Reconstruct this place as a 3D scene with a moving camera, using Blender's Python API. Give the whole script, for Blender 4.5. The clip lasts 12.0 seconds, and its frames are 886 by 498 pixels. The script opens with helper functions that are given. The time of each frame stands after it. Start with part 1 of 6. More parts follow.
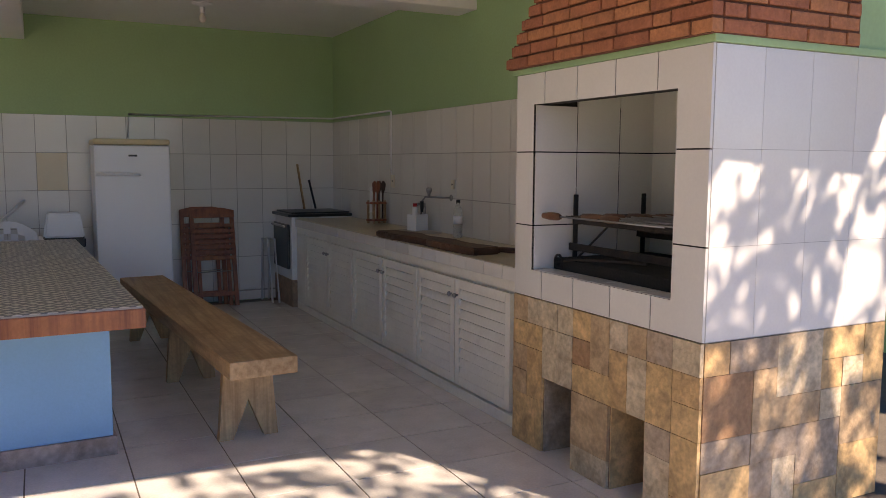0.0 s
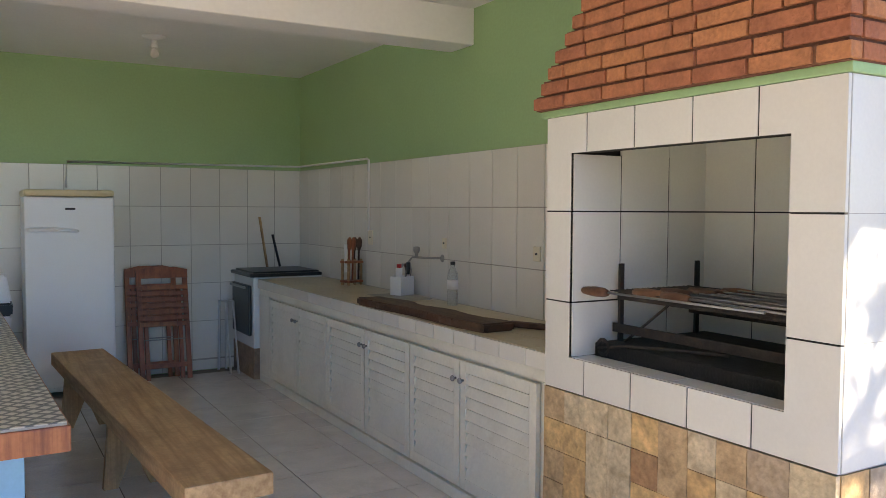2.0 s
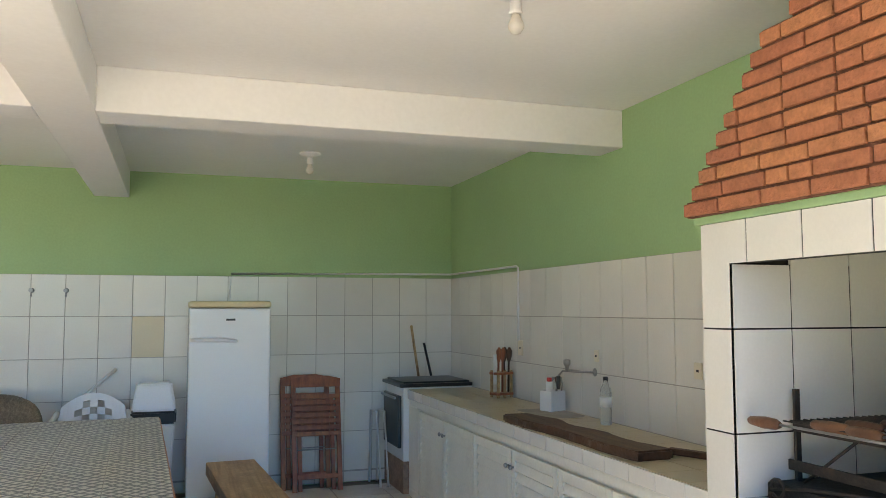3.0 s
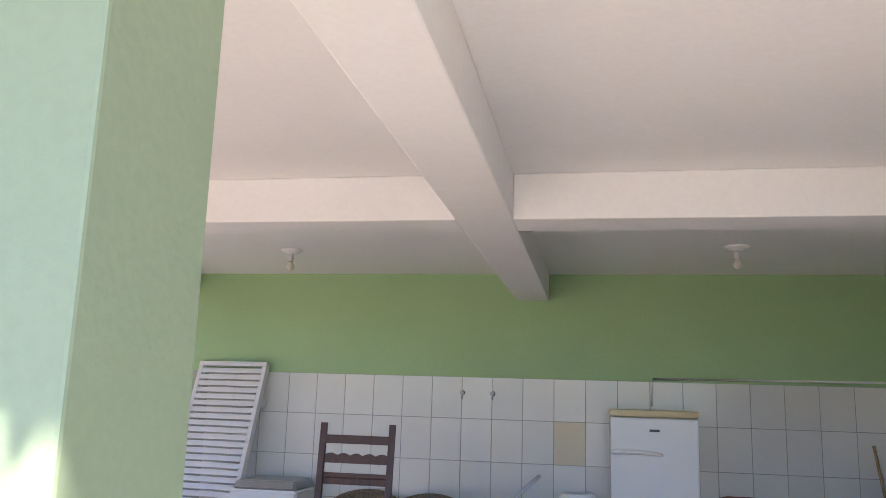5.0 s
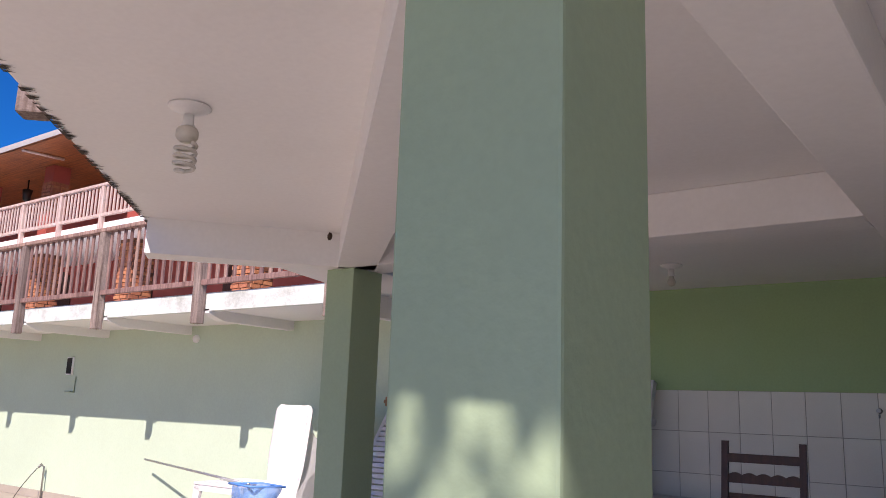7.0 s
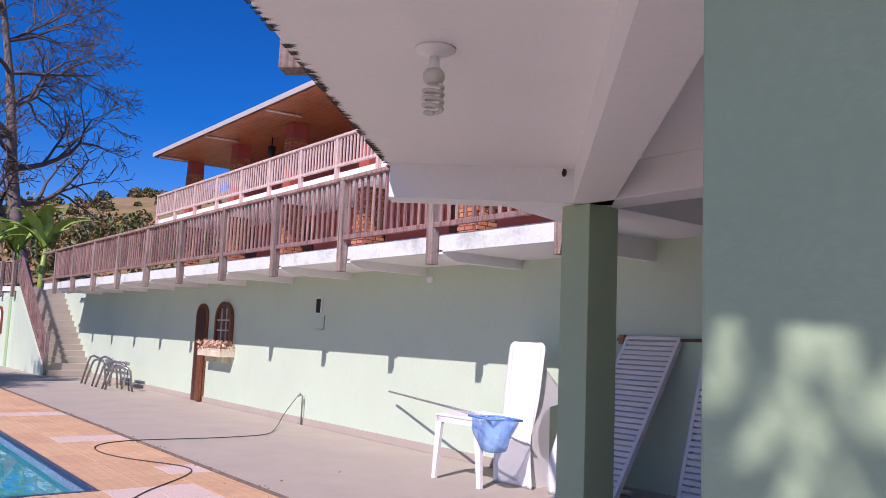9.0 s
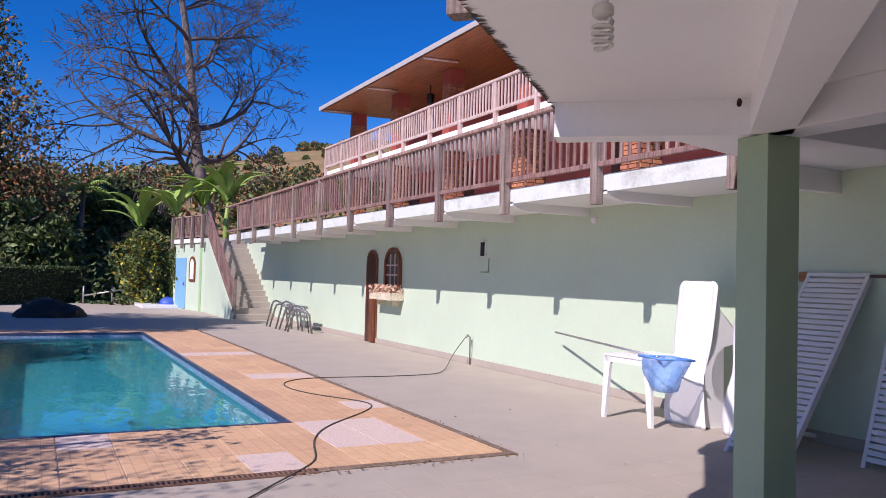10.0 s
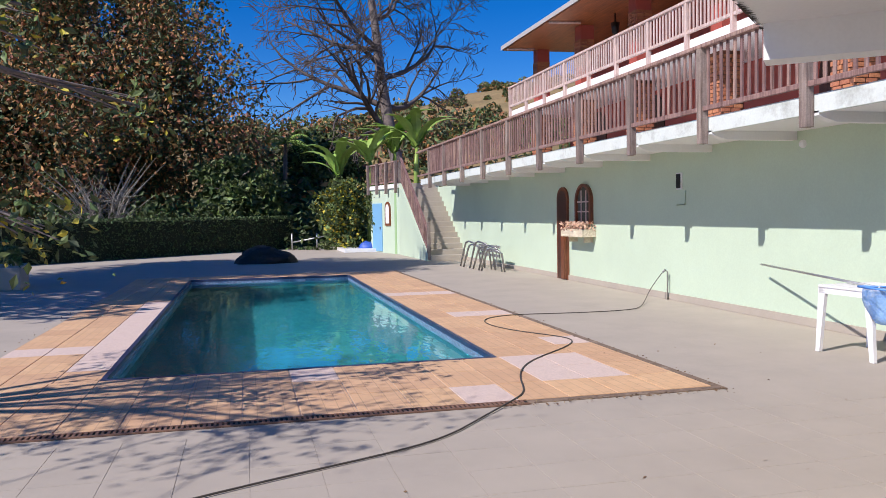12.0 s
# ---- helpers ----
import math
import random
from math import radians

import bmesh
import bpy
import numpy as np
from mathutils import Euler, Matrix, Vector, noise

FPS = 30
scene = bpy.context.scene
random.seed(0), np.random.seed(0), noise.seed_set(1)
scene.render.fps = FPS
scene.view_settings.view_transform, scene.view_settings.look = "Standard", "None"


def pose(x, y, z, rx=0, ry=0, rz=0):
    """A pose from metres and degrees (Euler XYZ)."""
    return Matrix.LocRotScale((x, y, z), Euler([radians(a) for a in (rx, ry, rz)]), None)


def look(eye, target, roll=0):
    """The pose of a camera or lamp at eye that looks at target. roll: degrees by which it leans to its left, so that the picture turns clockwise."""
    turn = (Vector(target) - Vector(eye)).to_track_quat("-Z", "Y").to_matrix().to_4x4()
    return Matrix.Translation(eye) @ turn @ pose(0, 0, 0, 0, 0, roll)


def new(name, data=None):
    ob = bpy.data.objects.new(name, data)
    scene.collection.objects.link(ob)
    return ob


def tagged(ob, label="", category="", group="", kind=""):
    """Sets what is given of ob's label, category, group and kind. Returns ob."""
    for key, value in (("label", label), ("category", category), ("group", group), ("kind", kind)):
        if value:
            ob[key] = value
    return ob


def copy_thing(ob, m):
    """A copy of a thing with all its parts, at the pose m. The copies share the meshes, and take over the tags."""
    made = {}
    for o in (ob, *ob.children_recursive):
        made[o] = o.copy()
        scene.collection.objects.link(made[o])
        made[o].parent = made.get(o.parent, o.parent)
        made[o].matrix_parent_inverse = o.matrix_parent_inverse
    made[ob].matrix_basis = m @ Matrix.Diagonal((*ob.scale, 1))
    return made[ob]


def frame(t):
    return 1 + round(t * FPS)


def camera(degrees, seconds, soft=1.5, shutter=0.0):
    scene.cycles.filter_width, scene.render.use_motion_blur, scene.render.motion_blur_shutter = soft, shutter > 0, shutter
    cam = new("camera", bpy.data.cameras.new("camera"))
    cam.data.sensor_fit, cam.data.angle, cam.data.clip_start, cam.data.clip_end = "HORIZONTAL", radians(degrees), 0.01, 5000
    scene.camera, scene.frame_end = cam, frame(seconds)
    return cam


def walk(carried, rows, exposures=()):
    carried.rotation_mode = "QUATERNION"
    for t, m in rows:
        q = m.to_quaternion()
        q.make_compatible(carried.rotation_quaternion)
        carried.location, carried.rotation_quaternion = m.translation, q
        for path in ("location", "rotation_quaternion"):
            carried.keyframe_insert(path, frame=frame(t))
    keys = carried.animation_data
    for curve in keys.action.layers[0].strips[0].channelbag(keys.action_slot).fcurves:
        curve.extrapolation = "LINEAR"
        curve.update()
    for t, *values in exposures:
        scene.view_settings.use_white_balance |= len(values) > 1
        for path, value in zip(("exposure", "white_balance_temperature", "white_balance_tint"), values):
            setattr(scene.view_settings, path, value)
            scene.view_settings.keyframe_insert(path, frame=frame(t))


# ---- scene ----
cam = camera(57.6, 12.0, soft=0.6)
PATH = [
    (0, (0.429, 1.6, 1.378), (1.322, 3.377, 1.166), 0.3),
    (0.5, (0.491, 1.849, 1.384), (1.412, 3.614, 1.186), 0.7),
    (1, (0.526, 2.035, 1.395), (1.467, 3.791, 1.223), 1.2),
    (1.5, (0.558, 2.253, 1.418), (1.526, 3.997, 1.27), 1.6),
    (2, (0.575, 2.421, 1.438), (1.573, 4.151, 1.34), 0.3),
    (2.5, (0.706, 2.564, 1.458), (1.657, 4.323, 1.45), -0.9),
    (3, (0.756, 2.564, 1.499), (1.385, 4.456, 1.65), -0.1),
    (3.2, (0.78, 2.664, 1.523), (1.3, 4.582, 1.747), 0.0),
    (4.8, (0.771, 2.942, 1.613), (0.5, 4.891, 1.965), 1.7),
    (5, (0.754, 2.96, 1.603), (0.385, 4.891, 1.969), 1.8),
    (5.5, (0.772, 2.925, 1.582), (0.142, 4.784, 1.963), 2.4),
    (6, (0.729, 2.927, 1.584), (-0.147, 4.683, 1.972), 2.5),
    (6.5, (0.692, 2.908, 1.575), (-0.343, 4.573, 1.969), 2.2),
    (7, (0.666, 2.874, 1.568), (-0.505, 4.448, 1.956), 2.0),
    (7.2, (0.654, 2.884, 1.577), (-0.556, 4.428, 1.959), 2.2),
    (8.8, (0.543, 2.801, 1.536), (-0.957, 4.096, 1.8), 2.5),
    (9, (0.565, 2.81, 1.544), (-1.001, 4.034, 1.766), 2.4),
    (9.5, (0.543, 2.788, 1.533), (-1.164, 3.823, 1.666), 2.2),
    (10, (0.587, 2.73, 1.524), (-1.197, 3.633, 1.593), 1.5),
    (10.5, (0.58, 2.716, 1.526), (-1.266, 3.487, 1.557), 0.7),
    (11, (0.619, 2.649, 1.517), (-1.272, 3.301, 1.479), -0.2),
    (11.5, (0.629, 2.629, 1.533), (-1.289, 3.19, 1.457), -0.7),
    (12, (0.672, 2.57, 1.532), (-1.269, 3.045, 1.445), -0.9),
]
EXPOSURES = [(0, 0.83, 8850, 23), (1.5, 1.38, 8450, 15), (2.5, 1.85, 8350, 9), (3.2, 2.1, 8300, 5), (4.8, 1.86, 7400, 14), (5.5, 1.1, 7850, 24), (6.0, 0.57, 7900, 22), (6.5, 0.32, 7500, 25), (7.2, 0.13, 7200, 27), (8.8, -0.01, 6650, 33), (10.5, 0.0, 6700, 25), (12, 0.0, 6750, 17)]
walk(cam, [(t, look(eye, target, roll)) for t, eye, target, roll in PATH], EXPOSURES)

# ---- world, sun ----
SUN_DIR = Vector((-0.48, 1.0, -1.0)).normalized()      # the way the light travels
world = bpy.data.worlds.new("sky")
scene.world = world
world.use_nodes = True
wn = world.node_tree
sky = wn.nodes.new("ShaderNodeTexSky")
sky.sky_type = "NISHITA"
sky.sun_disc = False
sky.sun_elevation = math.asin(-SUN_DIR.z)
sky.sun_rotation = math.atan2(-SUN_DIR.x, -SUN_DIR.y)
sky.altitude = 1600
sky.air_density = 1.0
sky.dust_density = 0.0
sky.ozone_density = 6.0
sat = wn.nodes.new("ShaderNodeHueSaturation")
sat.inputs["Hue"].default_value = 0.512
sat.inputs["Saturation"].default_value = 1.36
wn.links.new(sky.outputs[0], sat.inputs["Color"])
wn.links.new(sat.outputs[0], wn.nodes["Background"].inputs[0])
wn.nodes["Background"].inputs[1].default_value = 0.128
sun_data = bpy.data.lights.new("sun", "SUN")
sun_data.energy, sun_data.angle, sun_data.color = 5.0, radians(0.53), (1.0, 0.98, 0.955)
sun = new("sun", sun_data)
sun.rotation_euler = SUN_DIR.to_track_quat("-Z", "Y").to_euler()

# ---- materials ----


def material(name, color, rough=0.6, metal=0.0, var=0.12, scale=6.0, bump=0.1, fine=90.0, rand=0.0, stain=None, stain_amt=0.0, spec=0.5, island=False, coat=0.0):
    """A procedural surface: broad patches, fine grain, a little relief; rand varies from piece to piece."""
    m = bpy.data.materials.new(name)
    m.use_nodes = True
    nt = m.node_tree
    n, l = nt.nodes, nt.links
    b = n["Principled BSDF"]
    b.inputs["Roughness"].default_value = rough
    b.inputs["Metallic"].default_value = metal
    b.inputs["Specular IOR Level"].default_value = spec
    b.inputs["Coat Weight"].default_value = coat
    tc = n.new("ShaderNodeTexCoord")
    n1 = n.new("ShaderNodeTexNoise")
    n1.inputs["Scale"].default_value, n1.inputs["Detail"].default_value, n1.inputs["Roughness"].default_value = scale, 6, 0.6
    n2 = n.new("ShaderNodeTexNoise")
    n2.inputs["Scale"].default_value, n2.inputs["Detail"].default_value = fine, 4
    geo = n.new("ShaderNodeNewGeometry")
    for t in (n1, n2):
        l.new(geo.outputs["Position"], t.inputs["Vector"])
    mr = n.new("ShaderNodeMapRange")
    mr.inputs["From Min"].default_value, mr.inputs["From Max"].default_value = 0.25, 0.75
    mr.inputs["To Min"].default_value, mr.inputs["To Max"].default_value = 1 - var, 1 + var
    l.new(n1.outputs["Fac"], mr.inputs["Value"])
    hsv = n.new("ShaderNodeHueSaturation")
    hsv.inputs["Color"].default_value = (*color, 1)
    val = mr.outputs["Result"]
    mg = n.new("ShaderNodeMapRange")
    mg.inputs["From Min"].default_value, mg.inputs["From Max"].default_value = 0.3, 0.7
    mg.inputs["To Min"].default_value, mg.inputs["To Max"].default_value = 1 - var * 0.6, 1 + var * 0.6
    l.new(n2.outputs["Fac"], mg.inputs["Value"])
    mu = n.new("ShaderNodeMath")
    mu.operation = "MULTIPLY"
    l.new(val, mu.inputs[0])
    l.new(mg.outputs["Result"], mu.inputs[1])
    val = mu.outputs[0]
    if rand:
        if island:
            r = geo.outputs["Random Per Island"]
        else:
            r = n.new("ShaderNodeObjectInfo").outputs["Random"]
        rr = n.new("ShaderNodeMapRange")
        rr.inputs["To Min"].default_value, rr.inputs["To Max"].default_value = 1 - rand, 1 + rand
        l.new(r, rr.inputs["Value"])
        m2 = n.new("ShaderNodeMath")
        m2.operation = "MULTIPLY"
        l.new(val, m2.inputs[0])
        l.new(rr.outputs["Result"], m2.inputs[1])
        val = m2.outputs[0]
        hr = n.new("ShaderNodeMapRange")
        hr.inputs["To Min"].default_value, hr.inputs["To Max"].default_value = 0.5 - rand * 0.05, 0.5 + rand * 0.05
        l.new(r, hr.inputs["Value"])
        l.new(hr.outputs["Result"], hsv.inputs["Hue"])
    l.new(val, hsv.inputs["Value"])
    out = hsv.outputs["Color"]
    if stain:
        n3 = n.new("ShaderNodeTexNoise")
        n3.inputs["Scale"].default_value, n3.inputs["Detail"].default_value, n3.inputs["Roughness"].default_value = scale * 0.7, 8, 0.7
        l.new(geo.outputs["Position"], n3.inputs["Vector"])
        sr = n.new("ShaderNodeMapRange")
        sr.inputs["From Min"].default_value, sr.inputs["From Max"].default_value = 0.52, 0.72
        sr.inputs["To Min"].default_value, sr.inputs["To Max"].default_value = 0.0, stain_amt
        l.new(n3.outputs["Fac"], sr.inputs["Value"])
        mx = n.new("ShaderNodeMixRGB")
        l.new(sr.outputs["Result"], mx.inputs["Fac"])
        l.new(out, mx.inputs["Color1"])
        mx.inputs["Color2"].default_value = (*stain, 1)
        out = mx.outputs["Color"]
    l.new(out, b.inputs["Base Color"])
    if bump:
        bp = n.new("ShaderNodeBump")
        bp.inputs["Strength"].default_value = bump
        bp.inputs["Distance"].default_value = 0.01
        l.new(n2.outputs["Fac"], bp.inputs["Height"])
        l.new(bp.outputs["Normal"], b.inputs["Normal"])
    return m


def wood(name, color, dark, rough=0.6, scale=5.0, axis="Y", rand=0.1, bump=0.25):
    """Wood with its grain along one axis."""
    m = material(name, color, rough, var=0.18, scale=5, fine=60, bump=bump, rand=rand, stain=tuple(v * 0.45 for v in dark), stain_amt=0.45)
    n, l = m.node_tree.nodes, m.node_tree.links
    b = n["Principled BSDF"]
    src = b.inputs["Base Color"].links[0].from_socket
    geo = n.new("ShaderNodeNewGeometry")
    mp = n.new("ShaderNodeMapping")
    s = {"X": (0.6, 14, 14), "Y": (14, 0.6, 14), "Z": (14, 14, 0.6)}[axis]
    mp.inputs["Scale"].default_value = [v * scale / 5 for v in s]
    l.new(geo.outputs["Position"], mp.inputs["Vector"])
    g = n.new("ShaderNodeTexNoise")
    g.inputs["Scale"].default_value, g.inputs["Detail"].default_value, g.inputs["Roughness"].default_value = 2.0, 8, 0.65
    l.new(mp.outputs["Vector"], g.inputs["Vector"])
    mr = n.new("ShaderNodeMapRange")
    mr.inputs["From Min"].default_value, mr.inputs["From Max"].default_value = 0.42, 0.7
    l.new(g.outputs["Fac"], mr.inputs["Value"])
    mx = n.new("ShaderNodeMixRGB")
    l.new(mr.outputs["Result"], mx.inputs["Fac"])
    l.new(src, mx.inputs["Color1"])
    mx.inputs["Color2"].default_value = (*dark, 1)
    l.new(mx.outputs["Color"], b.inputs["Base Color"])
    return m


M = {}
M["green"] = material("green_wall_paint", (0.34, 0.53, 0.27), 0.55, var=0.06, scale=1.2, bump=0.12, fine=60, stain=(0.40, 0.55, 0.35), stain_amt=0.3)
M["mint"] = material("pale_green_outer_paint", (0.54, 0.66, 0.51), 0.6, var=0.05, scale=0.8, bump=0.15, fine=40, stain=(0.52, 0.65, 0.47), stain_amt=0.35)
M["white_paint"] = material("white_ceiling_paint", (0.87, 0.86, 0.85), 0.6, var=0.03, scale=0.7, bump=0.08, fine=40, stain=(0.66, 0.64, 0.62), stain_amt=0.2)
M["pillar"] = material("dusty_green_pillar_paint", (0.37, 0.49, 0.32), 0.55, var=0.05, scale=1.5, bump=0.12, fine=60, stain=(0.34, 0.47, 0.29), stain_amt=0.35)
M["tile"] = material("white_glazed_tile", (0.76, 0.74, 0.69), 0.18, var=0.03, scale=3, bump=0.01, rand=0.05, stain=(0.66, 0.63, 0.56), stain_amt=0.15)
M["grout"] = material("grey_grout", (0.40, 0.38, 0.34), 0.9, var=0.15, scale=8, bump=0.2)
M["soot_grout"] = material("dark_grout", (0.012, 0.011, 0.01), 0.9, var=0.2, scale=8, bump=0.2)
M["floor_tile"] = material("cream_floor_tile", (0.70, 0.66, 0.60), 0.16, var=0.10, scale=5, bump=0.02, rand=0.06, stain=(0.36, 0.33, 0.29), stain_amt=0.35)
M["floor_grout"] = material("brown_floor_grout", (0.16, 0.13, 0.10), 0.9, var=0.2, bump=0.2)
M["concrete"] = material("painted_concrete", (0.42, 0.37, 0.31), 0.85, var=0.07, scale=1.5, bump=0.15, fine=120, stain=(0.29, 0.26, 0.23), stain_amt=0.3)
M["brick"] = material("red_brick", (0.44, 0.17, 0.085), 0.85, var=0.2, scale=14, bump=0.6, fine=70, rand=0.13, stain=(0.22, 0.08, 0.05), stain_amt=0.45)
M["mortar"] = material("brown_mortar", (0.18, 0.08, 0.05), 0.95, var=0.2, scale=10, bump=0.4)
M["steel"] = material("dull_steel", (0.35, 0.35, 0.35), 0.4, 0.9, var=0.1, bump=0.02)
M["rust"] = material("black_iron", (0.035, 0.03, 0.028), 0.75, 0.3, var=0.3, scale=20, bump=0.3, stain=(0.12, 0.06, 0.03), stain_amt=0.5)
M["soot"] = material("hearth_soot_and_drain_shade", (0.015, 0.014, 0.013), 0.95, var=0.4, scale=9, bump=0.6)
M["white_enamel"] = material("white_enamel", (0.80, 0.82, 0.83), 0.25, var=0.02, scale=2, bump=0.01)
M["white_plastic"] = material("white_plastic", (0.82, 0.82, 0.82), 0.4, var=0.03, scale=3, bump=0.02)
M["yellowed"] = material("yellowed_plastic", (0.72, 0.60, 0.36), 0.45, var=0.05, bump=0.02)
M["black_plastic"] = material("black_plastic", (0.02, 0.02, 0.022), 0.35, var=0.1, bump=0.03)
M["cab_paint"] = material("chipped_white_paint", (0.84, 0.815, 0.72), 0.45, var=0.05, scale=5, bump=0.12, fine=50, stain=(0.45, 0.38, 0.28), stain_amt=0.22)
M["counter"] = material("cream_counter_tile", (0.50, 0.42, 0.28), 0.3, var=0.08, scale=4, bump=0.05, stain=(0.40, 0.32, 0.20), stain_amt=0.35, rand=0.05)
M["pine"] = wood("worn_pine", (0.48, 0.31, 0.165), (0.27, 0.15, 0.07), 0.6, axis="Y")
M["pine_leg"] = wood("worn_pine_upright", (0.50, 0.32, 0.17), (0.27, 0.15, 0.07), 0.6, axis="Z")
M["red_wood"] = wood("varnished_red_wood", (0.36, 0.11, 0.045), (0.16, 0.04, 0.02), 0.4, axis="Z")
M["dark_wood"] = wood("dark_stained_wood", (0.085, 0.03, 0.02), (0.04, 0.015, 0.01), 0.4, axis="Z")
M["plank_wood"] = wood("carved_plank", (0.11, 0.052, 0.03), (0.035, 0.016, 0.01), 0.6, axis="Y", bump=0.6)
M["grey_wood"] = wood("weathered_red_wood", (0.36, 0.225, 0.195), (0.13, 0.065, 0.055), 0.8, axis="Z", rand=0.3, bump=0.5)
M["post_wood"] = wood("bleached_grey_post_wood", (0.33, 0.26, 0.225), (0.11, 0.07, 0.055), 0.85, scale=6.0, axis="Z", rand=0.2, bump=0.7)
M["pink_wood"] = wood("faded_rail_wood", (0.66, 0.53, 0.48), (0.48, 0.30, 0.25), 0.7, axis="Z", rand=0.1)
M["door_wood"] = wood("varnished_door_wood", (0.22, 0.07, 0.03), (0.09, 0.03, 0.015), 0.45, axis="Z")
M["soffit_wood"] = wood("varnished_soffit_boards", (0.36, 0.11, 0.035), (0.11, 0.03, 0.014), 0.45, axis="X")
M["red_wall"] = material("red_painted_wall", (0.42, 0.09, 0.07), 0.7, var=0.08, scale=2, bump=0.1)
M["blue_paint"] = material("sky_blue_paint", (0.19, 0.44, 0.68), 0.5, var=0.05, scale=2, bump=0.08)
M["roof"] = material("white_metal_gutter", (0.50, 0.48, 0.46), 0.5, var=0.05, bump=0.02)
M["fascia"] = material("peeling_white_fascia", (0.70, 0.76, 0.72), 0.7, var=0.06, scale=3, bump=0.4, fine=30, stain=(0.20, 0.20, 0.16), stain_amt=0.6)
M["stone_a"] = material("slate_cladding", (0.36, 0.24, 0.165), 0.75, var=0.28, scale=9, bump=0.5, fine=45, rand=0.32, stain=(0.20, 0.15, 0.11), stain_amt=0.55)
def slate(name):
    m = material(name, (0.36, 0.25, 0.14), 0.7, var=0.3, scale=10, bump=0.55, fine=45)
    n, l = m.node_tree.nodes, m.node_tree.links
    ob = n.new("ShaderNodeObjectInfo")
    r = n.new("ShaderNodeValToRGB")
    r.color_ramp.interpolation = "CONSTANT"
    tones = ((0.60, 0.38, 0.18), (0.52, 0.36, 0.21), (0.38, 0.21, 0.11), (0.58, 0.47, 0.33), (0.64, 0.42, 0.20), (0.42, 0.32, 0.23), (0.62, 0.50, 0.34))
    r.color_ramp.elements[0].color = (*tones[0], 1)
    r.color_ramp.elements[1].position, r.color_ramp.elements[1].color = 1 / 7, (*tones[1], 1)
    for i in range(2, 7):
        r.color_ramp.elements.new(i / 7).color = (*tones[i], 1)
    l.new(ob.outputs["Random"], r.inputs["Fac"])
    g = n.new("ShaderNodeTexNoise")
    g.inputs["Scale"].default_value, g.inputs["Detail"].default_value, g.inputs["Distortion"].default_value = 9, 8, 1.2
    geo = n.new("ShaderNodeNewGeometry")
    l.new(geo.outputs["Position"], g.inputs["Vector"])
    rr = n.new("ShaderNodeMapRange")
    rr.inputs["From Min"].default_value, rr.inputs["From Max"].default_value = 0.45, 0.7
    rr.inputs["To Max"].default_value = 0.6
    l.new(g.outputs["Fac"], rr.inputs["Value"])
    mx = n.new("ShaderNodeMixRGB")
    l.new(rr.outputs["Result"], mx.inputs["Fac"])
    l.new(r.outputs["Color"], mx.inputs["Color1"])
    mx.inputs["Color2"].default_value = (0.30, 0.19, 0.10, 1)
    hs = next(k for k in n if k.type == "HUE_SAT")
    l.new(mx.outputs["Color"], hs.inputs["Color"])
    return m


M["slate"] = slate("slate_piece")
M["deck_tile"] = material("peach_deck_tile", (0.62, 0.36, 0.19), 0.65, var=0.08, scale=5, bump=0.1, rand=0.07, stain=(0.48, 0.28, 0.15), stain_amt=0.3)
M["deck_pale"] = material("pale_pebble_tile", (0.66, 0.52, 0.45), 0.75, var=0.18, scale=60, bump=0.3, fine=150)
M["pool_blue"] = material("blue_pool_tile", (0.02, 0.25, 0.31), 0.3, var=0.08, scale=2, bump=0.02)
M["pool_band"] = material("navy_mosaic_band", (0.20, 0.28, 0.42), 0.25, var=0.5, scale=30, bump=0.05, fine=60)
M["hedge"] = material("hedge_leaf", (0.05, 0.085, 0.022), 0.6, var=0.3, scale=3, bump=0, rand=0.4, island=True)
M["leaf_dark"] = material("dark_leaf", (0.062, 0.092, 0.028), 0.6, var=0.3, scale=1.2, bump=0, rand=0.45, island=True)
M["leaf_rust"] = material("rusty_leaf", (0.38, 0.17, 0.065), 0.65, var=0.35, scale=0.8, bump=0, rand=0.45, island=True)
M["leaf_mid"] = material("mid_leaf", (0.11, 0.155, 0.04), 0.6, var=0.3, scale=1.2, bump=0, rand=0.4, island=True)
M["leaf_olive"] = material("dry_olive_leaf", (0.17, 0.14, 0.055), 0.7, var=0.3, scale=0.8, bump=0, rand=0.4, island=True)
M["leaf_yellow"] = material("yellow_leaf", (0.42, 0.34, 0.03), 0.6, var=0.25, scale=2, bump=0, rand=0.3, island=True)
M["banana"] = material("banana_leaf", (0.26, 0.40, 0.08), 0.45, var=0.2, scale=3, bump=0.1, rand=0.2)
M["bark"] = material("grey_bark", (0.20, 0.165, 0.15), 0.9, var=0.3, scale=8, bump=0.6, fine=40)
M["twig"] = material("purple_grey_twig", (0.12, 0.095, 0.09), 0.9, var=0.2, scale=4, bump=0.2)
M["hill"] = material("dry_grass_hill", (0.27, 0.19, 0.085), 0.95, var=0.3, scale=0.25, bump=0.5, fine=2.5, stain=(0.10, 0.11, 0.04), stain_amt=0.7)
M["earth"] = material("ground_soil", (0.14, 0.12, 0.07), 0.95, var=0.3, scale=0.6, bump=0.4, fine=6, stain=(0.07, 0.10, 0.03), stain_amt=0.6)
M["hose"] = material("black_hose", (0.07, 0.06, 0.05), 0.5, var=0.1, bump=0.05)
M["blue_net"] = material("blue_net", (0.10, 0.30, 0.75), 0.6, var=0.2, scale=12, bump=0.1)

# ---- building blocks ----


